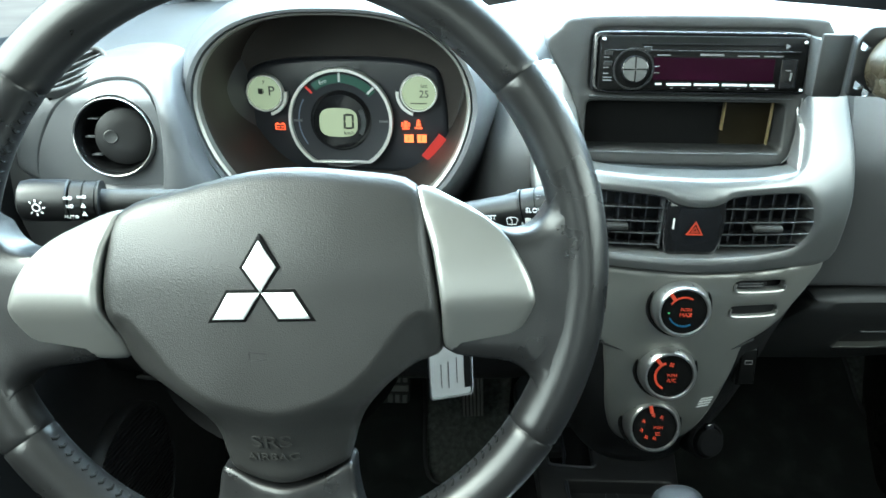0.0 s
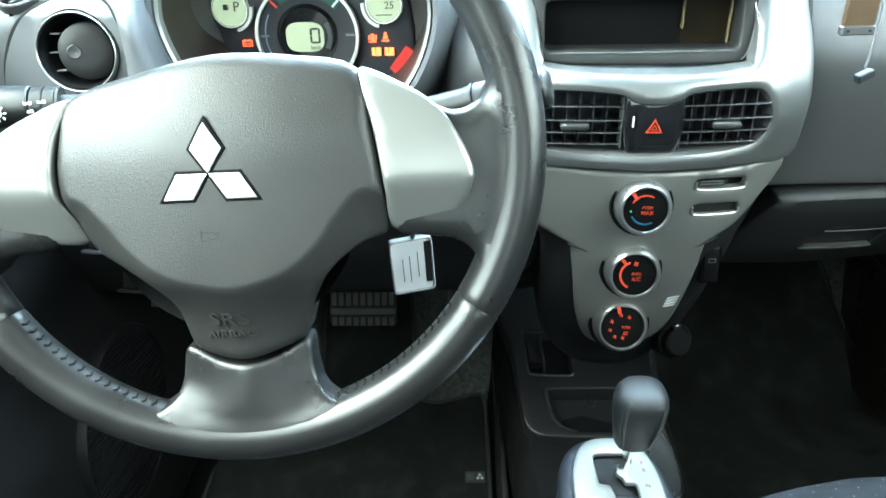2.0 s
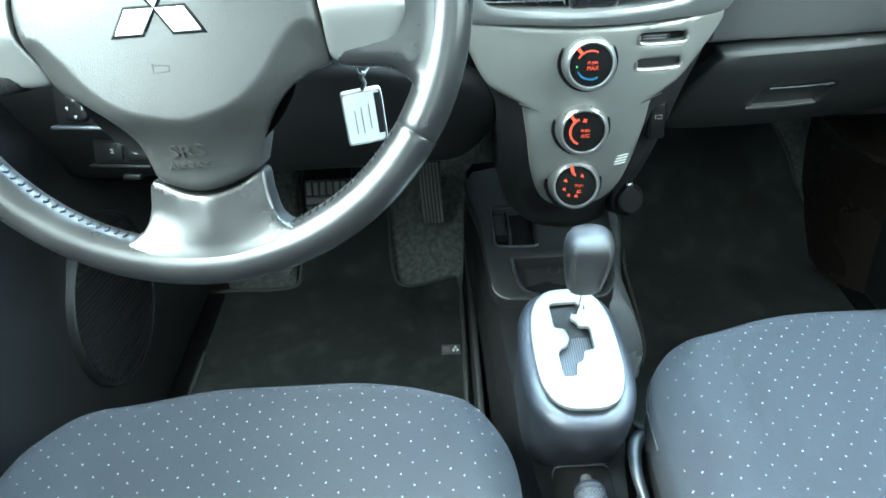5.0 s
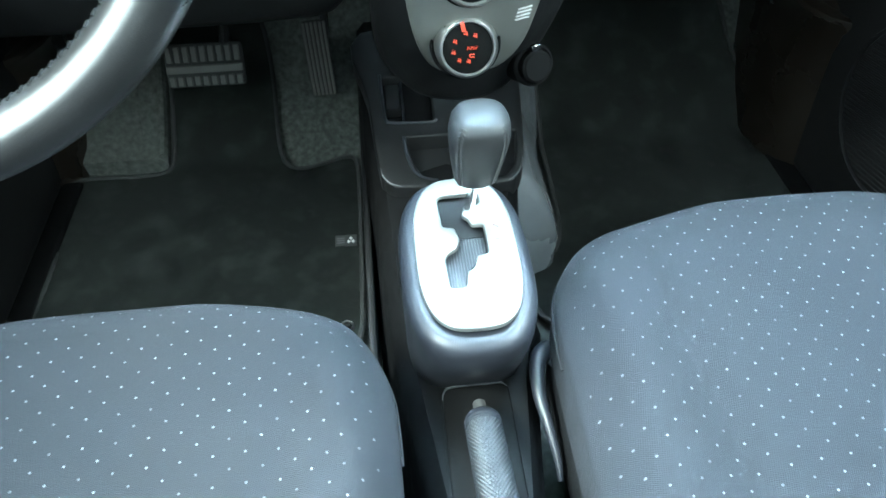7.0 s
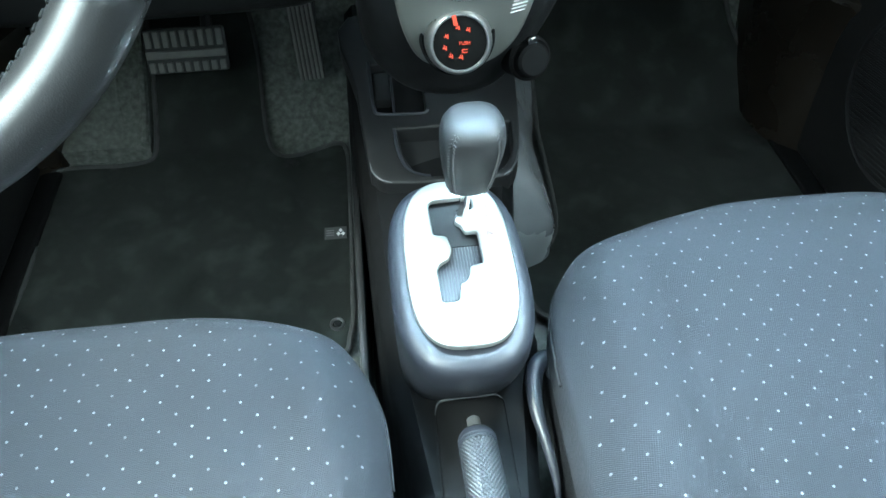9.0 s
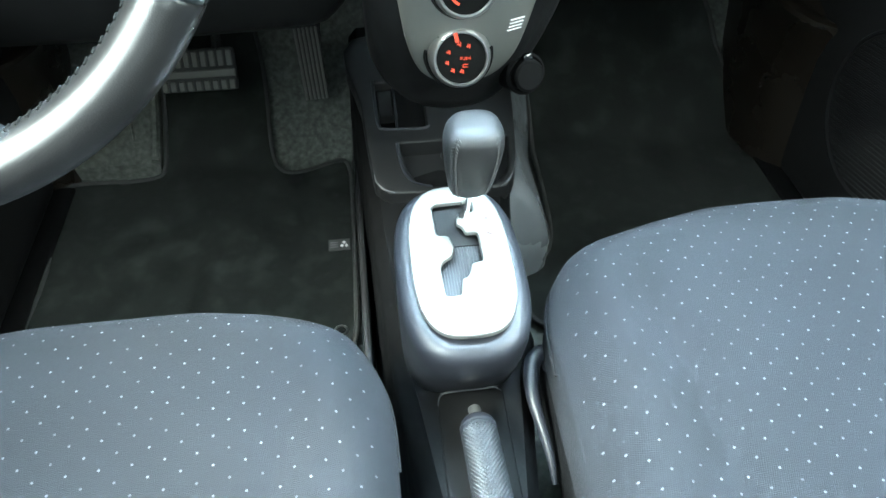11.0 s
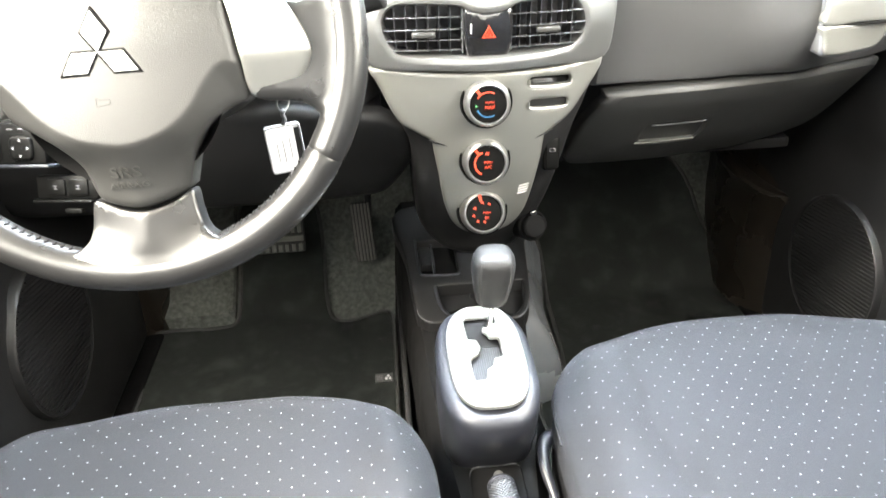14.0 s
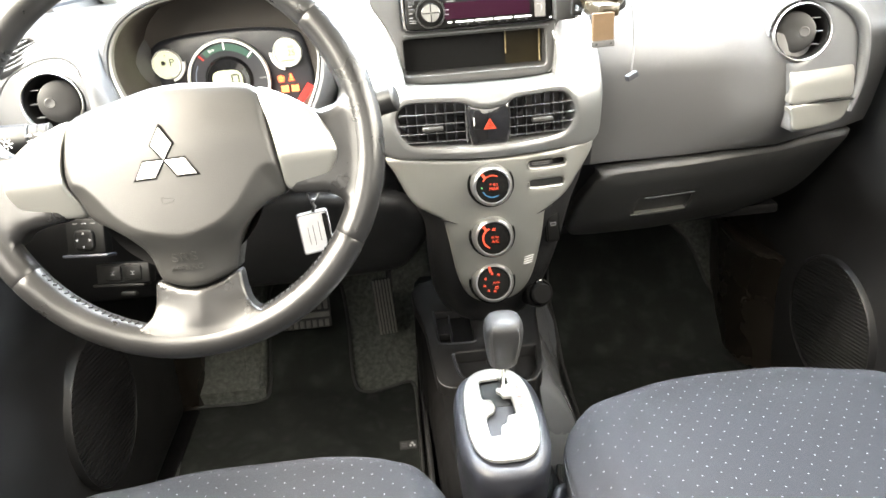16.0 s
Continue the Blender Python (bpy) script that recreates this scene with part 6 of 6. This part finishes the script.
    gz = lambda u, v, d: 0.3505 + 0.085 * (v - 0.392) + 0.0032 - 1.2 * (u + 0.0152) ** 2 - rounded(d, 0.0018)
    part("plate", sheet(pl, [slot], 0.007, lambda u, v, d: (u, v, gz(u, v, d)), (0, 0, -0.003), 0.0018), SILVER, g, "bright satin plate")
    # near-black floor and paler ribs paint the shading inside the slot
    part("slot_floor", sheet(superellipse(-0.0152, 0.4345, 0.036, 0.075, 3, 40), [], 0.03, lambda u, v, d: (u, v, gz(u, v, 1) - 0.0125), (0, 0, -0.002)), BLACK, g)
    for i in range(18):
        x = -0.037 + i * 0.0026
        part("slot_rib", loft([[(x - 0.0009, y, gz(-0.0152, y, 1) - 0.0126), (x - 0.0003, y, gz(-0.0152, y, 1) - 0.0094), (x + 0.0003, y, gz(-0.0152, y, 1) - 0.0094), (x + 0.0009, y, gz(-0.0152, y, 1) - 0.0126)] for y in (0.385, 0.42, 0.452)]), SLAT, g, smooth=False)
    part("slide", sheet(fillet([(-0.04, 0.452), (0.01, 0.452), (0.01, 0.505), (-0.04, 0.505)], 0.002), [superellipse(-0.0035, 0.488, 0.0085, 0.0065, 2.6, 24)], 0.012, lambda u, v, d: (u, v, gz(-0.0152, v, 1) - 0.0088), (0, 0, -0.002)), DARK, g, "smooth dark slide with a hole for the shaft")
    LETTER = material("grey_red_print", (0.2, 0.1, 0.09), 0.5)
    for ch, y in (("P", 0.4865), ("R", 0.4765), ("N", 0.457), ("D", 0.439)):
        part("letter", letters(ch, 0.0075, Matrix.Translation((0.0145, y, gz(0.0145, y, 1) + 0.0005)), 0.0002), LETTER, g)
    SHIFT[0] = SHIFT[0] + Vector((0, 0.011, -0.005))
    k = thing("gear_lever", (-0.006, 0.468, 0.36), "gear lever with a stitched black leather knob", "gear lever")
    part("shaft", tube([(-0.008, 0.470, 0.345), (-0.006, 0.464, 0.385), (-0.004, 0.458, 0.42)], 0.0048, 14), CHROME, k, "chrome shaft")
    part("boot", lathe([(0.0072, 0.0), (0.0065, 0.003), (0.005, 0.005)], 16, Matrix.Translation((-0.0075, 0.469, 0.349))), BLACK, k)
    rings = []
    ax0, ax1 = Vector((-0.0045, 0.458, 0.412)), Vector((-0.002, 0.450, 0.488))
    ax_d = (ax1 - ax0).normalized()
    side, front = Vector((1, 0, 0)), ax_d.cross(Vector((1, 0, 0))).normalized()
    for t, a, b in ((0.0, 0.010, 0.010), (0.02, 0.0155, 0.015), (0.08, 0.0192, 0.0182), (0.3, 0.0222, 0.021), (0.55, 0.0248, 0.0232), (0.72, 0.0255, 0.024), (0.84, 0.0243, 0.0232), (0.92, 0.021, 0.0205), (0.97, 0.0155, 0.0152), (0.995, 0.008, 0.008), (1.0, 0.003, 0.003)):
        cpt = ax0 + (ax1 - ax0) * t
        rings.append([cpt + side * x + front * y for x, y in superellipse(0, 0, a, b, 2.6, 36)])
    rings = [list(r) for r in rings]
    part("knob", loft(rings), KNOB_LEATHER, k, "black leather knob")
    toward = -1 if front.y > 0 else 1
    for s in (-1, 1):
        lay = side * 0.71 - front * (0.7 * s * toward)
        seam, rows = [], ([], [])
        for i in range(23):
            t = 0.05 + 0.87 * i / 22
            a = lerp_table(t, [(0.0, 0.0155), (0.08, 0.0192), (0.3, 0.0222), (0.55, 0.0248), (0.72, 0.0255), (0.84, 0.0243), (0.92, 0.021)])
            base = ax0 + (ax1 - ax0) * t + side * (s * a * 0.75) + front * (toward * a * 0.745)
            seam.append(base)
            for r, q in ((0, -1), (1, 1)):
                p = base + lay * (q * 0.0021) - (side * (s * 0.7) + front * (toward * 0.71)) * 0.0001
                rows[r].append(tube([p - lay * (0.0011 * q) + ax_d * 0.0008, p, p + lay * (0.0011 * q) - ax_d * 0.0008], 0.0005, 5))
        part("seam", tube(seam, 0.0005, 6), KNOB_LEATHER, k, "sewn seam")
        for r in rows:
            part("stitching", join(*r), KNOB_THREAD, k, "grey slanted stitches")
    SHIFT[0] = SHIFT[0] - Vector((0, 0.011, -0.005))


def handbrake():
    h = thing("handbrake", (-0.01, 0.28, 0.23), "handbrake lever with a knurled grip and chrome button", "handbrake")
    line = [(-0.0445, 0.3755, 0.011), (0.0198, 0.3765, 0.009), (0.0172, 0.22), (0.017, 0.05), (-0.05, 0.05), (-0.0485, 0.22)]
    # plate made near-black as well, for the shade round the lever
    part("base_plate", sheet(fillet(line), [], 0.01, lambda u, v, d: (u, v, 0.2262 - rounded(d, 0.002)), (0, 0, -0.006), 0.002), BLACK, h, "dark plate round the lever")
    wide = [(p[0] + (0.0016 if p[0] > 0 else -0.0016), p[1] + (0.0016 if p[1] > 0.3 else 0), *p[2:]) for p in line]
    part("base_groove", sheet(fillet(wide), [], 0.02, lambda u, v, d: (u, v, 0.2245), (0, 0, -0.006)), BLACK, h)
    # pale line painted for the highlight along the plate's front edge
    part("plate_edge", tube(spline([(-0.0452, 0.362, 0.2262), (-0.0425, 0.3715, 0.2266), (-0.034, 0.3758, 0.2268), (0.0, 0.3764, 0.2268), (0.012, 0.3764, 0.2268), (0.0182, 0.372, 0.2264)], 6), lambda t: 0.0004 + 0.0007 * math.sin(math.pi * t), 6), SLAT, h, "pale edge drawn as a highlight")
    f = lambda y: Vector((-0.0147, y, 0.258 + 0.2 * (0.316 - y)))
    D = (f(0.1) - f(0.3)).normalized()
    up = Vector((0, 0, 1)) - D * D.z
    up.normalize()
    s = D.cross(up)

    def turned(profile, n=32):
        return loft([[f(y) + (up * math.cos(q) + s * math.sin(q)) * r for q in [2 * math.pi * k / n for k in range(n)]] for y, r in profile])
    part("release_button", turned([(0.3392, 0.0034), (0.3388, 0.0050), (0.338, 0.0058), (0.322, 0.0058)], 24), RING, h, "chrome release button")
    part("ferrule", turned([(0.3245, 0.0068), (0.3243, 0.0105), (0.3225, 0.0132), (0.3195, 0.0153), (0.316, 0.0165), (0.3138, 0.0166), (0.3134, 0.016), (0.3125, 0.016)], 36), CONSOLE, h, "rounded dark cap")
    part("collar", turned([(0.3126, 0.0150), (0.3114, 0.0150)], 32), BLACK, h)
    part("band", turned([(0.3115, 0.0158), (0.3113, 0.0164), (0.3098, 0.0164), (0.3094, 0.0158)], 36), CONSOLE, h)
    n, m, around = 168, 176, 28
    rings = []
    for i in range(m):
        y = 0.3095 - 0.155 * i / (m - 1)
        ring = []
        for k in range(n):
            q = 2 * math.pi * k / n
            a, b = around * q / 2 + math.pi * y / 0.0045, around * q / 2 - math.pi * y / 0.0045
            r = 0.0147 + 0.0021 * abs(math.sin(a) * math.sin(b))
            ring.append(f(y) + (up * math.cos(q) + s * math.sin(q)) * r)
        rings.append(ring)
    part("grip", loft(rings), GRIP, h, "grey grip with diamond knurling", flat_angle=80)
    lever = thing("seat_recline_lever", (0.052, 0.35, 0.2), "black recline lever beside the passenger seat", "seat lever")
    part("handle", tube(spline([(0.075, 0.397, 0.24), (0.062, 0.396, 0.246), (0.052, 0.389, 0.247), (0.0465, 0.375, 0.244), (0.0445, 0.35, 0.238), (0.0485, 0.326, 0.228), (0.053, 0.30, 0.212), (0.0535, 0.283, 0.20)], 6), lambda t: 0.0098 - 0.0075 * t ** 1.5, 14), CONSOLE, lever)
    part("pivot", lathe([(0.0, 0.006), (0.005, 0.005), (0.0065, 0.0)], 20, Matrix.Translation((0.065, 0.38, 0.246))), CONSOLE, lever)


# ---------------------------------------------------------------- seats
def seat(cx, y_front, base, label, outer=0.0):
    s = thing("front_seat", base, label, "car seat", "front seats")
    hw = 0.25
    half = [(0.055, -0.004), (0.11, -0.015), (0.16, -0.032), (0.2, -0.053), (0.225, -0.076), (0.244, -0.11), (0.25, -0.16), (0.25, -0.3), (0.25, -0.52)]
    inner = [(0.055, -0.002), (0.11, -0.007), (0.16, -0.02), (0.2, -0.043), (0.225, -0.07)] + half[5:] if outer else half
    inner = [(x * (0.972 if outer else 1.0), y) for x, y in inner]
    foot = outline([(cx + x, y_front + y) for x, y in inner] + [(cx - x * (1 + outer), y_front + y) for x, y in half[::-1]], 5)

    def top(u, v, d):
        t = (y_front - v)
        z = 0.333 - 0.10 * max(0, t - 0.12) + 0.007 * math.exp(-((abs(u - cx) - 0.2) / 0.03) ** 2) - 0.0065 * smooth_step((t - 0.08) / 0.12) * math.exp(-((abs(u - cx) - 0.168 + 0.12 * (t - 0.1)) / 0.016) ** 2)
        drop = 0.045 * max(0.0, 1 - d / 0.055) ** 2.2
        drop += 0.014 * max(0.0, 1 - max(t, 0) / 0.07) ** 2
        z += 0.0012 * noise.noise((u * 14, v * 14, 3))
        # soft pulled folds that start behind the front edge
        for x0, t0, lean, deep in ((-0.226, 0.21, -0.2, 0.0055), (-0.203, 0.22, -0.25, 0.0045), (0.182, 0.17, -0.35, 0.0035), (0.205, 0.165, 0.35, 0.0055)):
            z -= deep * math.exp(-((u - cx - x0 + lean * (t - t0)) / 0.0085) ** 2 - ((t - t0 - 0.03) / 0.055) ** 2)
        return (u, v, z - drop)
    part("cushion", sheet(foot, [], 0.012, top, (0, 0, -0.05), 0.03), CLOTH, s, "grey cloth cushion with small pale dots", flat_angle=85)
    # lower skirt: dark cloth, painted near-black for the shadow beside the seat
    rings = []
    c0 = Vector((cx, y_front - 0.27, 0))
    for k, z in ((0.985, 0.275), (1.0, 0.25), (0.99, 0.17), (0.93, 0.1)):
        rings.append([(c0.x + (x - c0.x) * k, c0.y + (y - c0.y) * k, z) for x, y in foot])
    part("skirt", loft(rings), material("shaded_side_cloth", (0.006, 0.0062, 0.007), 0.9, grain=(1500, 0.8), blotch=(20, 0.1), spec=0.08), s, "dark cloth skirt, made near-black for shade")
    front = [i for i, (x, y) in enumerate(foot) if y > y_front - 0.2]
    cut = max(range(len(front)), key=lambda k: front[k] - front[k - 1] if k else 0)
    run = [foot[i] for i in front[cut:] + front[:cut]]
    edge = [Vector((c0.x + (x - c0.x) * 1.004, c0.y + (y - c0.y) * 1.004, top(x, y, 0.0)[2] - 0.012)) for x, y in run]
    part("piping", tube(edge, 0.0014, 6), SEAM, s, "thin seam")
    part("backrest", loft([[(cx + x, y_front - 0.50 - 0.30 * t + yy, 0.26 + 0.62 * t) for x, yy in superellipse(0, 0, 0.23 - 0.04 * t, 0.06 - 0.015 * t, 3.2, 36)] for t in (0, 0.1, 0.4, 0.8, 0.95, 1.0)]), CLOTH, s, "grey dotted cloth backrest")
    for q in (-1, 1):
        part("rail", rbox(cx + q * 0.17 - 0.02, cx + q * 0.17 + 0.02, y_front - 0.55, y_front - 0.08, -0.015, 0.11, 0.006), DARK, s)


# ---------------------------------------------------------------- footwells
def floor_mat(name_label, pts, tag):
    m = thing("floor_mat", (sum(p[0] for p in pts) / len(pts), 0.8, 0), name_label, "floor mat", "floor mats")

    def lay(u, v, d):
        rise = max(0.0, v - 1.02)
        return (u, v, 0.004 + 0.62 * rise + 0.9 * max(0.0, v - 1.18) + 0.0015 * noise.noise((u * 9, v * 9, 1)) + 0.0006 * noise.noise((u * 70, v * 70, 1)) - rounded(d, 0.003))
    o = outline(pts, 5)
    part("carpet_face", sheet(o, [], 0.016, lay, (0, 0, -0.007), 0.003), MAT, m, "black carpet pile")
    e = [Vector(lay(u, v, 1)) + Vector((0, 0, 0.0005)) for u, v in o]
    part("binding", tube(e + [e[0]], 0.0042, 8, False), BINDING, m, "stitched black edge binding")
    if tag:
        t = Matrix.Translation((-0.152, 0.804, 0.0062)) @ Matrix.Rotation(radians(0), 4, "Z")
        lab = part("label", rbox(-0.017, 0.017, -0.0125, 0.0125, -0.001, 0.0006, 0.0003, 1, t), material("woven_label", (0.045, 0.045, 0.045), 0.8, grain=(3000, 0.5)), m, "small grey woven label")
        for x, y in ((0.008, 0.004), (0.0045, -0.003), (0.0115, -0.003)):
            part("lozenge", lathe([(0.0, 0.0012), (0.0036, 0.0011), (0.0036, 0.0)], 4, t @ Matrix.Translation((x, y, 0)) @ Matrix.Diagonal((0.85, 1.15, 1, 1))), INK, lab, smooth=False)
        for y in (0.005, 0.0, -0.005):
            part("print_bar", rbox(-0.014, -0.002, y - 0.001, y + 0.001, 0.0006, 0.0009, 0, 1, t), THREAD, lab)
        at = Matrix.Translation((-0.1527, 0.629, 0.005))
        part("eyelet", lathe([(0.0068, 0.0), (0.0071, 0.0028), (0.0086, 0.0034), (0.0099, 0.002), (0.0104, -0.001)], 32, at), STEEL, m, "thin metal fixing eyelet")
        part("eyelet_stud", lathe([(0.0, 0.0035), (0.0035, 0.0032), (0.0045, 0.0)], 20, at), DARK, m)


def pedals():
    b = thing("brake_pedal", (-0.345, 1.03, 0.2), "wide ribbed rubber brake pedal", "pedal", "pedals")
    m = facing(-0.354, 1.025, 0.205, 22)
    # pad darker than its ribs: the shade in the grooves is painted
    part("pad", rbox(-0.062, 0.062, -0.034, 0.034, -0.012, 0.0, 0.006, 2, m), BINDING, b)
    part("groove_bar", rbox(-0.06, 0.06, -0.011, 0.001, -0.001, 0.003, 0.0015, 1, m), RUBBER, b)
    for i in range(9):
        x = -0.053 + i * 0.01325
        part("rib", rbox(x - 0.0042, x + 0.0042, 0.006, 0.030, -0.001, 0.004, 0.001, 1, m), RUBBER, b)
        part("rib", rbox(x - 0.0042, x + 0.0042, -0.031, -0.016, -0.001, 0.004, 0.001, 1, m), RUBBER, b)
    part("arm", tube([(-0.32, 1.04, 0.22), (-0.31, 1.12, 0.34), (-0.3, 1.2, 0.55)], 0.009, 8), DARK, b)
    g = thing("accelerator_pedal", (-0.17, 1.1, 0.1), "tall ribbed rubber accelerator pedal", "pedal", "pedals")
    m = facing(-0.178, 1.092, 0.159, 14) @ Matrix.Rotation(radians(3), 4, "Z")
    # dark pad again paints the shade between the ribs
    part("pad", rbox(-0.0215, 0.0215, -0.06, 0.07, -0.012, 0.0, 0.005, 2, m), BINDING, g)
    for i in range(6):
        x = -0.0175 + i * 0.007
        part("rib", rbox(x - 0.0022, x + 0.0022, -0.058, 0.068, -0.001, 0.003, 0.001, 1, m), RUBBER, g)
    part("arm", tube([(-0.165, 1.11, 0.2), (-0.16, 1.16, 0.33), (-0.16, 1.25, 0.5)], 0.008, 8), DARK, g)
    f = thing("foot_rest", (-0.5, 1.1, 0.1), "carpeted raised footrest beside the driver's mat", "foot rest")
    part("pad", loft([[(-0.66, y, z), (-0.64, y, z + 0.012), (-0.475, y, z + 0.012), (-0.463, y, z), (-0.463, y, z - 0.03), (-0.66, y, z - 0.03)] for y, z in ((1.03, 0.012), (1.06, 0.03), (1.2, 0.14), (1.36, 0.3))]), CARPET, f)
    part("edge_fold", tube(spline([(-0.472, 1.04, 0.024), (-0.469, 1.1, 0.07), (-0.471, 1.2, 0.148), (-0.468, 1.34, 0.29)], 6), 0.007, 8), CARPET, f, "folded carpet edge")
    part("crease", tube(spline([(-0.505, 1.07, 0.046), (-0.512, 1.12, 0.086), (-0.506, 1.18, 0.134)], 6), 0.004, 8), CARPET, f, "soft crease")


# ---------------------------------------------------------------- put it together
shell()
door(-1, "door_1", 2)
door(1, "door_2", 3)
dashboard()
instrument_binnacle()
side_pods()
SHIFT[0] = Vector((0.004, 0.002, -0.003))
centre_stack()
radio()
device_mount()
SHIFT[0] = Vector((0, 0, 0))
column()
steering_wheel()
SHIFT[0] = Vector((0, -0.016, 0.004))
console()
handbrake()
SHIFT[0] = Vector((0, -0.016, 0.009))
seat(-0.331, 0.453, (-0.2653, 0.345, 0.0), "grey cloth driver's seat with pale dots", 0.16)
SHIFT[0] = Vector((0.007, -0.026, 0.02))
seat(0.303, 0.533, (0.1518, 0.3626, 0.0), "grey cloth passenger seat with pale dots, slid further forward")
SHIFT[0] = Vector((0, 0, 0))
floor_mat("black carpet driver's mat with two notches for the pedals", [(-0.59, 0.58), (-0.605, 0.8), (-0.622, 0.97), (-0.605, 1.008), (-0.51, 1.008), (-0.466, 1.016), (-0.453, 1.05), (-0.457, 1.16), (-0.458, 1.21), (-0.43, 1.235), (-0.32, 1.24), (-0.285, 1.225), (-0.272, 1.16), (-0.266, 1.05), (-0.25, 1.01), (-0.225, 0.998), (-0.19, 1.008), (-0.15, 1.022), (-0.13, 1.005), (-0.127, 0.9), (-0.129, 0.7), (-0.135, 0.61), (-0.17, 0.575), (-0.4, 0.57)], True)
floor_mat("black carpet passenger mat", [(0.12, 0.66), (0.132, 0.715), (0.168, 0.739), (0.1925, 0.795), (0.203, 0.913), (0.212, 1.083), (0.22, 1.22), (0.3, 1.27), (0.5, 1.27), (0.60, 1.18), (0.61, 0.9), (0.6, 0.66), (0.5, 0.6), (0.2, 0.6), (0.135, 0.61)], False)
pedals()
